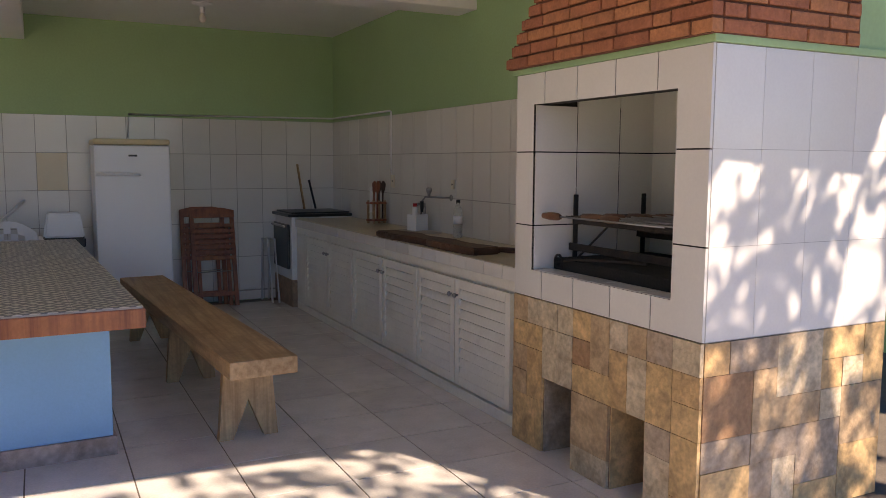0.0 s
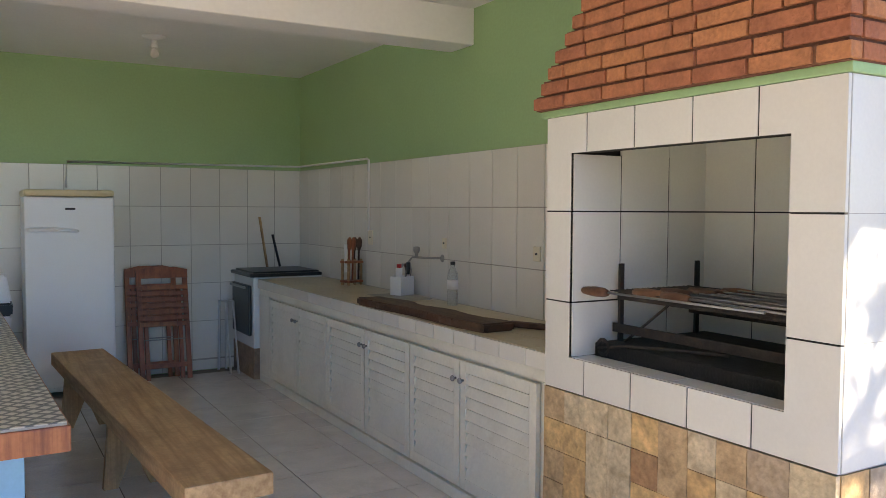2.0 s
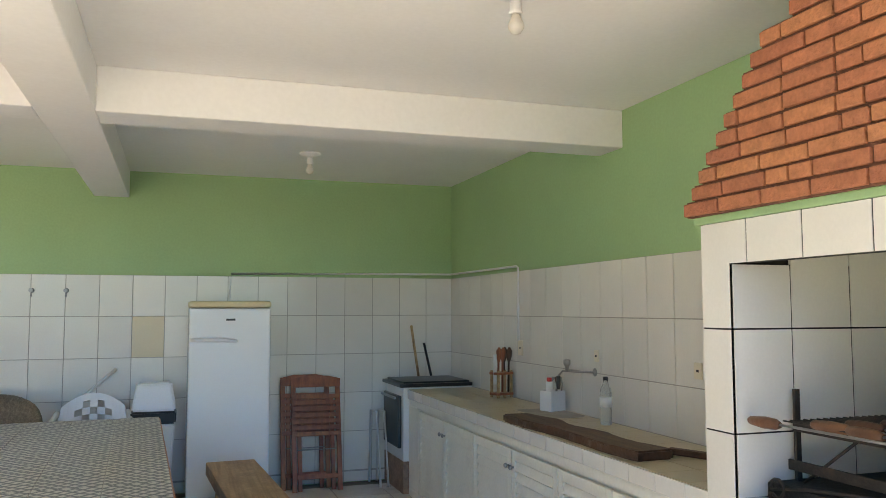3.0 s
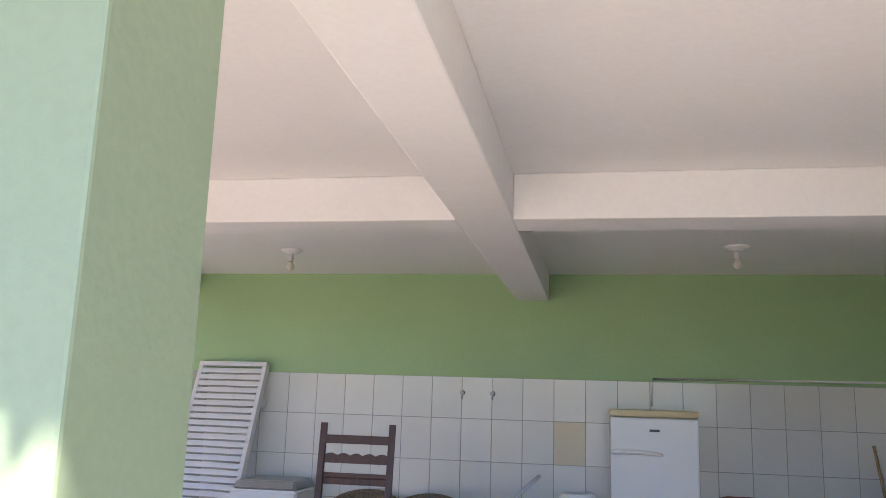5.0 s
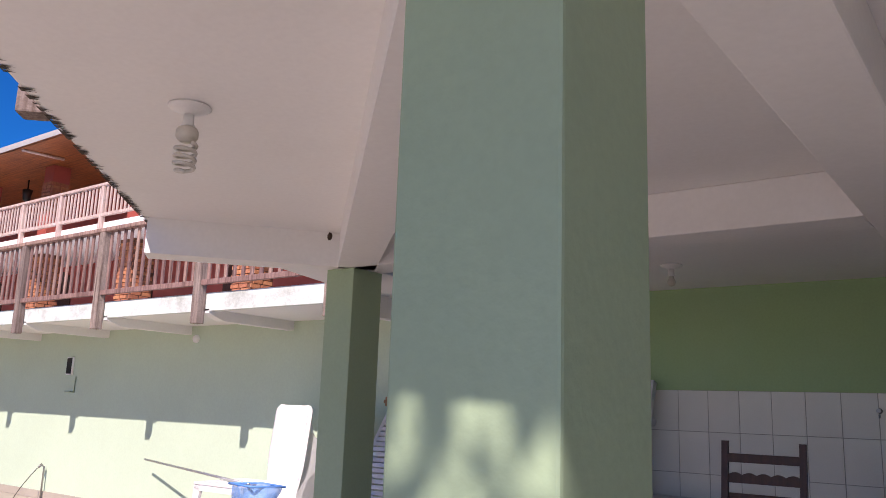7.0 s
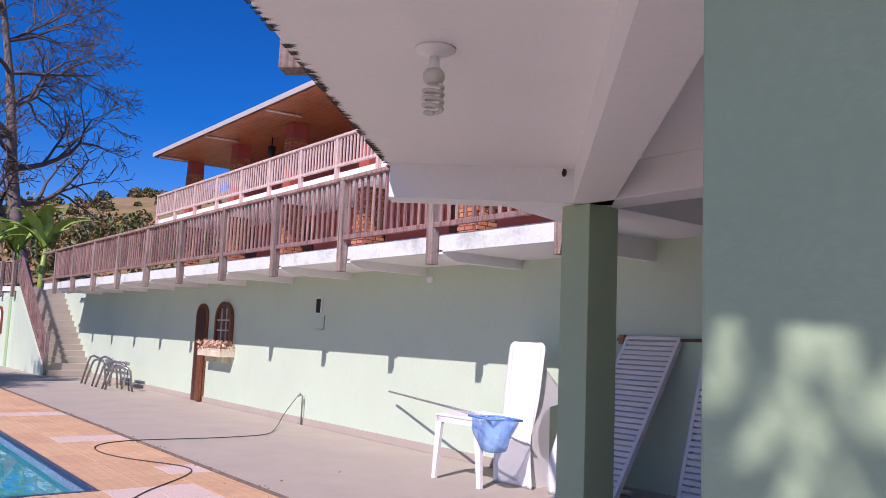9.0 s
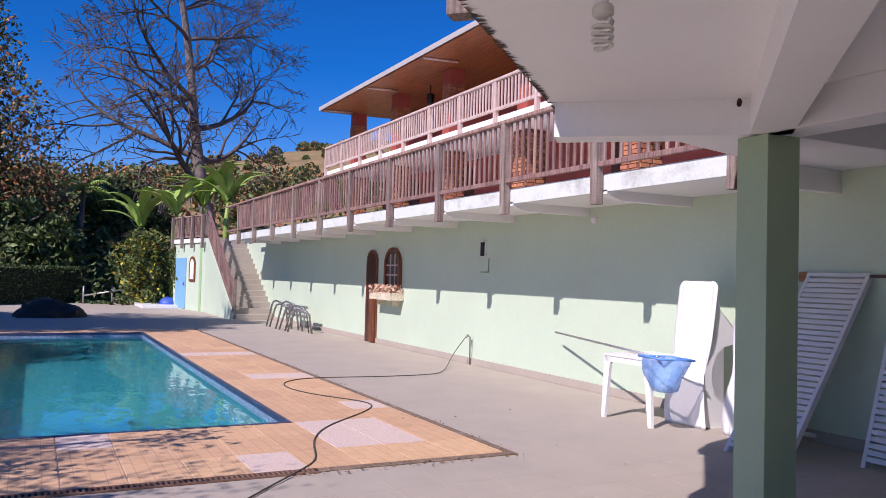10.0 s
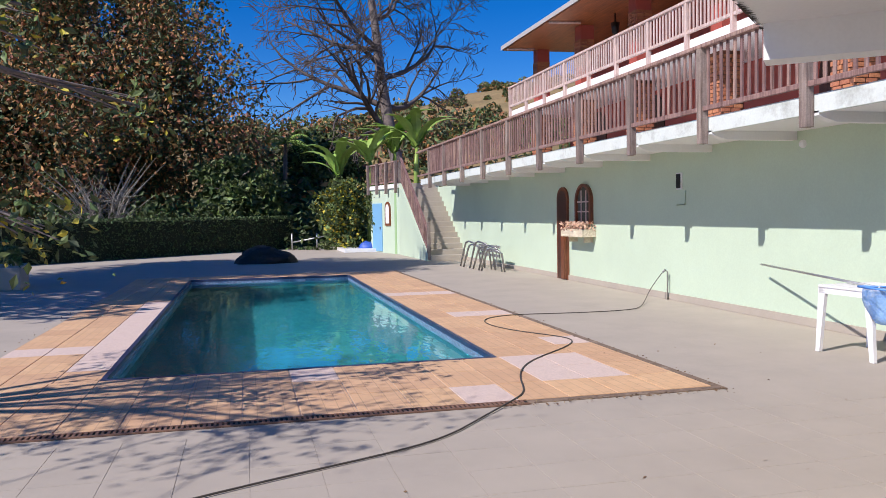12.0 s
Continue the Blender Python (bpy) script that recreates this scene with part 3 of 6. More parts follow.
wat.visible_shadow = False

# ---- balcony along the long wall ----
DECK = 2.72
bal = thing("balcony", 0, 0, 0, label="concrete balcony slab with white peeling edge on brackets", category="balcony")
block("slab", M["white_paint"], FAR + 0.1, -4.62, 8.46, YB + 3.0, 2.545, DECK, bal)
block("fascia", M["fascia"], FAR + 0.1, -4.62, 8.40, 8.46, 2.525, DECK + 0.006, bal, 0.004, "peeling white slab edge")
posts_x = [-4.73 - 1.985 * i for i in range(11)]
for x in posts_x:
    b = bmesh.new()
    prism(b, [(8.40, 2.50), (8.40, 2.547), (YB, 2.547), (YB, BZ), (8.62, BZ)], x - 0.0, x + 0.12, "x")
    part("bracket", b, M["white_paint"], bal)
rl = thing("wooden_railing", 0, 8.33, 0, label="weathered red-brown wooden balcony railing", category="railing")
block("top_rail", M["grey_wood"], FAR, -4.0, -0.05, 0.06, 3.60, 3.65, rl, 0.008)
block("bottom_rail", M["grey_wood"], FAR, -4.0, -0.02, 0.03, 2.80, 2.86, rl, 0.006)
bpost = bmesh.new()
box(bpost, -0.055, 0.055, -0.045, 0.06, 2.38, 3.62, 0.01)
mpost = finish("post", bpost, M["post_wood"])
for x in posts_x:
    piece("post", mpost, rl, (x + 0.02, 0, 0), (0, random.uniform(-.008, .008), 0))
bb = bmesh.new()
box(bb, -0.021, 0.021, -0.012, 0.012, 0, 0.80, 0.003)
mbal = finish("baluster", bb, M["grey_wood"])
for i, x in enumerate(posts_x[:-1]):
    for k in range(13):
        xx = x - 0.14 - k * (1.985 - 0.14) / 13
        piece("baluster", mbal, rl, (xx, 0.012, 2.83 + random.uniform(-.01, .01)), (0, random.uniform(-.012, .012), 0))

# ---- stairs at the far end ----
sx0, sy0, sy1, N = -24.9, 8.45, 9.66, 15
RISE, RUN = DECK / N, 0.315
stairs = thing("staircase", sx0, sy0, 0, label="concrete staircase climbing to the balcony", category="stairs")
for i in range(N):
    block("step", M["concrete"], -(i + 1) * RUN - 0.0, -i * RUN, 0, sy1 - sy0, 0 if i < 2 else (i - 2) * RISE, (i + 1) * RISE, stairs, 0.008)
b = bmesh.new()
prism(b, [(-0.1, 0), (-N * RUN - 0.1, 0), (-N * RUN - 0.1, DECK), (-N * RUN, DECK), (-0.1, 0.25)], -0.14, -0.002, "y")
part("side_wall", b, M["mint"], stairs, "pale green stair side wall")
b = bmesh.new()
prism(b, [(-0.1, 0), (-N * RUN - 0.1, 0), (-N * RUN - 0.1, DECK), (-N * RUN, DECK), (-0.1, 0.25)], sy1 - sy0 + 0.002, sy1 - sy0 + 0.14, "y")
part("side_wall", b, M["mint"], stairs, "pale green stair side wall")
srl = thing("stair_railing", sx0, sy0 - 0.07, 0, label="weathered wooden stair railing", category="railing")
b = bmesh.new()
prism(b, [(-0.15, 0.95), (-N * RUN, DECK + 0.92), (-N * RUN, DECK + 0.98), (-0.15, 1.02)], -0.04, 0.04, "y")
part("top_rail", b, M["grey_wood"], srl)
b = bmesh.new()
prism(b, [(-0.15, 0.30), (-N * RUN, DECK + 0.1), (-N * RUN, DECK + 0.17), (-0.15, 0.37)], -0.03, 0.03, "y")
part("bottom_rail", b, M["grey_wood"], srl)
for i in range(34):
    f = i / 33
    xx = -0.2 - f * (N * RUN - 0.25)
    zz = 0.33 + f * (DECK - 0.2)
    piece("baluster", mbal, srl, (xx, 0, zz), None, (1, 1, 0.82))
piece("post", mpost, srl, (-0.15, 0, -2.38 + 0.0), None, (1, 1, 1)).location.z = -2.36

# ---- things under the canopy ----
M["bulb"] = material("aged_bulb_white", (0.62, 0.59, 0.53), 0.3, var=0.05, bump=0.0)


def ceiling_lamp(x, y, spiral=False, label=""):
    lamp = thing("ceiling_lamp", x, y, CZ, label=label, category="lamp", group="bulb lamps under the canopy")
    b = bmesh.new()
    lathe(b, [(0.08, -0.001), (0.08, -0.008), (0.066, -0.016), (0.034, -0.026), (0.024, -0.034)], sides=24)
    part("ceiling_rose", b, M["white_plastic"], lamp)
    b = bmesh.new()
    lathe(b, [(0.02, -0.03), (0.021, -0.07), (0.025, -0.075), (0.025, -0.085)], sides=16)
    part("socket", b, M["white_plastic"], lamp)
    b = bmesh.new()
    if spiral:
        lathe(b, [(0.018, -0.078), (0.036, -0.088), (0.042, -0.10), (0.042, -0.122), (0.036, -0.132), (0.022, -0.142)], sides=20)
        part("ballast", b, M["bulb"], lamp)
        b = bmesh.new()
        tube(b, [((0.037 - 0.012 * max(0, i - 46) / 12) * math.cos(i * 0.42), (0.037 - 0.012 * max(0, i - 46) / 12) * math.sin(i * 0.42), -0.150 - i * 0.0019) for i in range(60)], 0.0082, 8)
        part("spiral_tube", b, M["bulb"], lamp, "white spiral fluorescent tube")
    else:
        lathe(b, [(0.015, -0.085), (0.020, -0.10), (0.030, -0.120), (0.030, -0.136), (0.018, -0.154), (0.003, -0.159)], sides=16)
        part("bulb", b, M["bulb"], lamp)
    return lamp


ceiling_lamp(-1.45, 8.52, label="small white bulb in a ceiling socket")
ceiling_lamp(1.68, 8.44, label="small white bulb in a ceiling socket")
ceiling_lamp(1.91, 5.19, label="small white bulb in a ceiling socket")
ceiling_lamp(-1.84, 4.61, True, "white spiral energy-saving bulb under the slab")

b = bmesh.new()
bmesh.ops.create_icosphere(b, subdivisions=3, radius=1.0)
for v in b.verts:
    nn = 1 + 0.3 * noise.noise(v.co * 2.3)
    v.co = Vector((v.co.x * 0.02 * nn, v.co.y * 0.02 * nn, v.co.z * 0.032 * nn))
M["mud"] = material("dark_dry_mud", (0.05, 0.03, 0.02), 0.9, var=0.4, scale=40, bump=0.5)
nest = part("wasp_nest", b, M["mud"])
nest.location = (-2.915, 6.475, 2.618)
nest.scale = (0.75, 0.75, 0.8)
tagged(nest, "small dark mud nest stuck to the beam", "nest")

# grill in the oven: uprights, two racks, skewers
grill = thing("grill_rack", 2.80, 4.37, OPZ0, label="rusty black iron grill rack inside the barbecue", category="grill")
for yy, xx in ((0.43, -0.05), (0.43, 0.37), (-0.43, 0.37)):
    block("upright", M["rust"], xx, xx + 0.022, yy, yy + 0.012, 0.05, 0.36, grill, 0.002)
block("front_rail", M["rust"], -0.055, -0.045, -0.46, 0.44, 0.22, 0.255, grill, 0.002)
block("back_rail", M["rust"], 0.36, 0.37, -0.46, 0.44, 0.22, 0.255, grill, 0.002)
block("lower_rail", M["rust"], -0.06, -0.05, -0.47, 0.46, 0.09, 0.125, grill, 0.002)
block("lower_back_rail", M["rust"], 0.36, 0.37, -0.47, 0.46, 0.14, 0.18, grill, 0.002)
b = bmesh.new()
tube(b, [(-0.05, 0.42, 0.04), (-0.05, 0.15, 0.24)], 0.005, 6)
part("brace", b, M["rust"], grill)
b = bmesh.new()
tube(b, [(-0.16, 0.40 + 0.03 * math.cos(i * 0.6), 0.045 + 0.03 * math.sin(i * 0.6)) for i in range(11)] + [(-0.14, 0.3, 0.06), (-0.1, 0.1, 0.075), (-0.05, -0.1, 0.08)], 0.006, 6)
part("poker", b, M["rust"], grill, "iron poker with a ring end")
M["handle_wood"] = wood("turned_handle_wood", (0.20, 0.09, 0.045), (0.10, 0.045, 0.025), 0.5, axis="Y")
for i in range(12):
    xs_, ys_ = 2.66 + i * 0.038, 4.09 + ((i * 7) % 5) * 0.035
    sk = thing("skewer", xs_, ys_, OPZ0 + 0.262 + (i % 2) * 0.008, 84 + (i * 5) % 14, "steel meat skewer with wooden handle on the grill", "skewer", "skewers on the grill")
    b = bmesh.new()
    tube(b, [(-0.26, 0, 0), (0.32, 0, 0.001)], 0.0045, 6)
    part("blade", b, M["steel"], sk)
    if i % 2 == 0:
        b = bmesh.new()
        lathe(b, [(0.010, 0.30), (0.017, 0.32), (0.019, 0.38), (0.015, 0.44), (0.008, 0.45)], sides=10)
        for v in b.verts:
            v.co = Vector((v.co.z, v.co.x, v.co.y))
        part("handle", b, M["handle_wood"], sk, "turned wooden handle")
lh = thing("skewer", 2.60, 4.42, OPZ0 + 0.262, 92, "long skewer with a wooden handle reaching the oven front", "skewer", "skewers on the grill")
b = bmesh.new()
tube(b, [(-0.4, 0, 0), (0.28, 0, 0.001)], 0.0045, 6)
part("blade", b, M["steel"], lh)
b = bmesh.new()
lathe(b, [(0.010, 0.27), (0.018, 0.29), (0.020, 0.34), (0.014, 0.40), (0.008, 0.41)], sides=10)
for v in b.verts:
    v.co = Vector((v.co.z, v.co.x, v.co.y))
part("handle", b, M["handle_wood"], lh)
b = bmesh.new()
for k in range(16):
    tube(b, [(2.70 + k * 0.028, 3.92, OPZ0 + 0.257), (2.70 + k * 0.028, 4.80, OPZ0 + 0.257)], 0.003, 5)
gg = part("grate", b, M["rust"], None)
gg.parent = grill
gg.matrix_parent_inverse = grill.matrix_world.inverted()

# carved plank on the counter
b = bmesh.new()
pts = []
n = 26
for i in range(n + 1):
    f = i / n
    pts.append((-0.075 - 0.012 * math.sin(f * 9.0) - 0.02 * noise.noise((f * 14, 3, 1)), f * 1.36))
for i in range(n, -1, -1):
    f = i / n
    pts.append((0.085 + 0.022 * math.sin(f * 17.0 + 1) + 0.02 * noise.noise((f * 12, 7, 2)), f * 1.36 - 0.02 * (f > 0.98)))
prism(b, pts, 0, 0.045)
bmesh.ops.bevel(b, geom=[e for e in b.edges if abs(e.verts[0].co.z - e.verts[1].co.z) < 1e-4], offset=0.008, segments=2, affect="EDGES")
plank = part("wooden_plank", b, M["plank_wood"])
plank.matrix_world = pose(2.72, 5.62, CTOP, 0, 0, 2)
tagged(plank, "long dark rough-hewn wooden serving plank on the counter", "plank")
small = thing("knife", 2.98, 5.55, CTOP, 25, "wooden-handled knife lying on the counter", "knife")
block("handle", M["plank_wood"], -0.02, 0.02, 0, 0.22, 0, 0.03, small, 0.008)
block("blade", M["steel"], -0.015, 0.015, 0.22, 0.42, 0.012, 0.016, small, 0.001)

# sink, flat on the counter; a grey plate stands for its shaded hollow
sink = thing("sink", 3.0, 7.2, CTOP, label="cream tiled sink basin sunk in the counter", category="sink")
b = bmesh.new()
o = [(-0.15, -0.26), (0.12, -0.26), (0.17, -0.20), (0.17, 0.20), (0.12, 0.26), (-0.15, 0.26)]
prism(b, o, -0.001, 0.003)
part("rim", b, M["counter"], sink)
b = bmesh.new()
prism(b, [(x * 0.88, y * 0.9) for x, y in o], 0.003, 0.0045)
part("basin", b, M["grout"], sink, "flat grey plate standing for the shaded basin")
tap = thing("wall_tap", XW - 0.008, 6.96, 1.12, label="chrome wall tap with a long spout and black nozzle", category="tap")
b = bmesh.new()
lathe(b, [(0.025, 0), (0.025, 0.006), (0.012, 0.012)], sides=16)
for v in b.verts:
    v.co = Vector((-v.co.z, v.co.x, v.co.y))
part("flange", b, M["steel"], tap)
b = bmesh.new()
tube(b, [(0, 0, 0), (-0.07, 0.06, 0.0), (-0.15, 0.14, 0.004), (-0.17, 0.16, -0.03)], 0.007, 10)
part("spout", b, M["steel"], tap)
b = bmesh.new()
lathe(b, [(0.01, 0.0), (0.012, 0.03), (0.022, 0.045), (0.022, 0.07), (0.012, 0.075)], (-0.13, 0.12, 0.0), 12)
part("handle", b, M["steel"], tap)
b = bmesh.new()
lathe(b, [(0.010, -0.11), (0.014, -0.08), (0.014, -0.03)], (-0.17, 0.16, 0.0), 12)
part("nozzle", b, M["black_plastic"], tap)

glass = bpy.data.materials.new("clear_plastic")
glass.use_nodes = True
gb = glass.node_tree.nodes["Principled BSDF"]
gb.inputs["Base Color"].default_value = (0.92, 0.96, 0.95, 1)
gb.inputs["Roughness"].default_value = 0.08
gb.inputs["Transmission Weight"].default_value = 0.9
gb.inputs["IOR"].default_value = 1.2
bottle = thing("water_bottle", 3.09, 6.66, CTOP, label="clear plastic water bottle with a label on the counter", category="bottle")
b = bmesh.new()
lathe(b, [(0.03, 0.0), (0.034, 0.01), (0.032, 0.05), (0.034, 0.09), (0.031, 0.13), (0.034, 0.17), (0.03, 0.20), (0.014, 0.235), (0.013, 0.25)], sides=18)
part("body", b, glass, bottle)
b = bmesh.new()
lathe(b, [(0.0355, 0.10), (0.0355, 0.155)], sides=18)
part("label_band", b, M["white_plastic"], bottle, "dark and white paper label")
b = bmesh.new()
lathe(b, [(0.015, 0.25), (0.015, 0.268), (0.012, 0.27)], sides=14)
part("cap", b, M["black_plastic"], bottle)

caddy = thing("cutlery_box", 3.08, 7.32, CTOP, 20, "white square box with cutlery and red sauce tube", "cutlery holder")
b = bmesh.new()
for x0, x1, y0, y1 in ((-.065, .065, -.05, -.045), (-.065, .065, .045, .05), (-.065, -.06, -.045, .045), (.06, .065, -.045, .045)):
    box(b, x0, x1, y0, y1, 0, 0.13)
box(b, -.06, .06, -.045, .045, 0, 0.004)
part("box", b, M["white_plastic"], caddy)
b = bmesh.new()
lathe(b, [(0.02, 0.01), (0.022, 0.17), (0.022, 0.19)], (-0.03, 0, 0), 10)
part("tube", b, M["white_plastic"], caddy)
M["red_plastic"] = material("red_plastic", (0.55, 0.03, 0.03), 0.4, var=0.05, bump=0)
b = bmesh.new()
lathe(b, [(0.016, 0.19), (0.016, 0.215)], (-0.03, 0, 0), 10)
part("cap", b, M["red_plastic"], caddy)
for i in range(6):
    b = bmesh.new()
    a = (random.uniform(0, .045), random.uniform(-.03, .03))
    tube(b, [(a[0], a[1], 0.01), (a[0] + random.uniform(-.01, .03), a[1] + random.uniform(-.02, .02), 0.17), (a[0] + random.uniform(0, .04), a[1], 0.215)], [0.004, 0.004, 0.011], 6)
    part("utensil", b, M["steel"] if i % 2 else M["plank_wood"], caddy)

stand = thing("knife_stand", 3.08, 8.18, CTOP, 15, "wooden rack holding wooden spoons and knives", "utensil stand")
for dx in (-0.06, 0.0, 0.06):
    for dy in (-0.04, 0.04):
        block("post", M["pine"], dx - .009, dx + .009, dy - .008, dy + .008, 0, 0.2, stand, 0.003)
for z0 in (0.02, 0.17):
    block("band", M["red_wood"], -0.075, 0.075, -0.05, 0.05, z0, z0 + 0.018, stand, 0.003)
for i, (dx, dy) in enumerate(((-.03, 0), (.03, .01), (.0, -.01), (.05, -.02))):
    b = bmesh.new()
    tube(b, [(dx, dy, 0.04), (dx + .004, dy, 0.26), (dx + .008, dy, 0.30), (dx + .01, dy, 0.345), (dx + .012, dy, 0.37)], [0.008, 0.008, 0.02, 0.022, 0.006], 8)
    part("spoon", b, M["plank_wood"] if i % 2 else M["red_wood"], stand)
block("knife", M["white_plastic"], -0.075, -0.05, -0.01, 0.0, 0.1, 0.32, stand, 0.003, "white-handled knife")

# wall fittings
M["yellowed_pale"] = material("cream_plastic", (0.72, 0.66, 0.52), 0.45, var=0.05, bump=0.02)


def plate(x, y, z, facing, size=(0.075, 0.11)):
    e = thing("wall_socket", x, y, z, {"-x": 0, "-y": 90}[facing], "cream plastic wall socket plate", "socket", "wall sockets")
    block("plate", M["yellowed_pale"], -0.012, 0.0, -size[0] / 2, size[0] / 2, -size[1] / 2, size[1] / 2, e, 0.003)
    block("slot", M["black_plastic"], -0.013, -0.0115, -0.010, 0.010, -0.006, 0.006, e, 0.001)
    return e


plate(XW - 0.008, 8.06, 1.22, "-x")
plate(XW - 0.008, 6.93, 1.22, "-x", (0.045, 0.07))
plate(XW - 0.008, 5.93, 1.20, "-x", (0.06, 0.08))
b = bmesh.new()
tube(b, [(XW - 0.018, 8.09, 1.27), (XW - 0.018, 8.09, 1.815), (XW - 0.018, 8.12, 1.825), (XW - 0.018, YB - 0.02, 1.828), (XW - 0.05, YB - 0.018, 1.828), (1.21, YB - 0.018, 1.812), (1.2, YB - 0.018, 1.6)], 0.009, 8)
tagged(part("cable_conduit", b, M["white_plastic"]), "thin white cable conduit along the tile top", "conduit")
for x in (-0.32, -0.07):
    t = thing("wall_tap", x, YB - 0.008, 1.66, label="small metal tap on the tiled wall", category="tap", group="small wall taps")
    b = bmesh.new()
    lathe(b, [(0.02, 0), (0.02, 0.006), (0.008, 0.012), (0.008, 0.04), (0.016, 0.045), (0.016, 0.06)], sides=12)
    for v in b.verts:
        v.co = Vector((v.co.x, -v.co.z, v.co.y))
    part("valve", b, M["steel"], t)
    b = bmesh.new()
    tube(b, [(0, -0.03, 0), (0, -0.04, -0.03), (0, -0.035, -0.05)], 0.007, 8)
    part("spout", b, M["steel"], t)
dis = thing("shower_valve", -2.08, YB - 0.008, 1.52, label="white plastic shower valve on the tiled wall", category="valve")
b = bmesh.new()
lathe(b, [(0.045, 0), (0.045, 0.02), (0.025, 0.03), (0.025, 0.06)], sides=16)
for v in b.verts:
    v.co = Vector((v.co.x, -v.co.z, v.co.y))
part("knob", b, M["white_plastic"], dis)

# sticks behind the stove
for x, h, mt, lb in ((2.80, 1.36, "pine", "thin wooden stick standing behind the stove"), (2.92, 1.20, "black_plastic", "black poker standing behind the stove")):
    b = bmesh.new()
    tube(b, [(x + 0.06, 9.60, 0.905), (x, 9.63, h)], 0.012, 8)
    tagged(part("stick", b, M[mt]), lb, "stick")


# folded wooden chairs leaning on the wall
def folding_chair(x, y, lean, rz):
    c = thing("folding_chair", x, y, 0, rz, "folded red-brown slatted wooden chair leaning on tiles", "chair", "folded chairs by the wall", rx=-lean)
    w = 0.19
    for sx in (-1, 1):
        block("back_leg", M["red_wood"], sx * w - 0.02, sx * w + 0.02, 0.0, 0.025, 0.0, 0.92, c, 0.004)
        block("front_leg", M["red_wood"], sx * (w - 0.05) - 0.017, sx * (w - 0.05) + 0.017, 0.032, 0.055, 0.0, 0.80, c, 0.004)
    b = bmesh.new()
    prism(b, [(-w - .02, .86), (-w - .02, .93), (-.1, .955), (.1, .955), (w + .02, .93), (w + .02, .86)], -0.012, -0.001, "y")
    part("top_rail", b, M["red_wood"], c)
    for i in range(7):
        z0 = 0.45 + i * 0.052
        block("slat", M["red_wood"], -w - 0.01, w + 0.01, -0.014, -0.001, z0, z0 + 0.036, c, 0.003)
    block("lower_rail", M["red_wood"], -w + 0.02, w - 0.02, 0.002, 0.02, 0.10, 0.14, c, 0.003)
    b = bmesh.new()
    tube(b, [(-w, 0.012, 0.34), (w, 0.012, 0.34)], 0.005, 6)
    part("pivot_bar", b, M["steel"], c)
    return c


folding_chair(1.92, 9.36, 12, 0)
folding_chair(1.84, 9.47, 8, 2)

# folded ironing-board-like frame beside the stove
fr2 = thing("folded_frame", 2.44, 9.38, 0, 8, "folded white metal frame leaning by the stove", "frame")
for dx in (0.0, 0.07):
    b = bmesh.new()
    tube(b, [(dx, -0.05, 0.0), (dx + 0.02, 0.1, 0.62), (dx + 0.02, 0.24, 0.62), (dx, 0.22, 0.0)], 0.011, 8)
    part("bar", b, M["white_plastic"], fr2)

# pedal bin
bin_ = thing("pedal_bin", 0.62, 9.40, 0, label="white plastic swing-top bin with black liner", category="bin")
def taper(bm, w0, d0, w1, d1, z0, z1):
    a = [bm.verts.new((sx * w0, sy * d0, z0)) for sx, sy in ((-1, -1), (1, -1), (1, 1), (-1, 1))]
    c = [bm.verts.new((sx * w1, sy * d1, z1)) for sx, sy in ((-1, -1), (1, -1), (1, 1), (-1, 1))]
    bm.faces.new(a[::-1]), bm.faces.new(c)
    for i in range(4):
        bm.faces.new((a[i], a[(i + 1) % 4], c[(i + 1) % 4], c[i]))
    bmesh.ops.bevel(bm, geom=list(bm.edges), offset=0.015, segments=3, affect="EDGES")
b = bmesh.new(); taper(b, .125, .12, .16, .15, 0, 0.62)
part("bucket", b, M["white_plastic"], bin_)
b = bmesh.new(); taper(b, .165, .155, .17, .16, 0.62, 0.72)
part("liner", b, M["black_plastic"], bin_, "black bin liner")
b = bmesh.new(); taper(b, .165, .155, .13, .11, 0.72, 0.93)
part("swing_lid", b, M["white_plastic"], bin_)

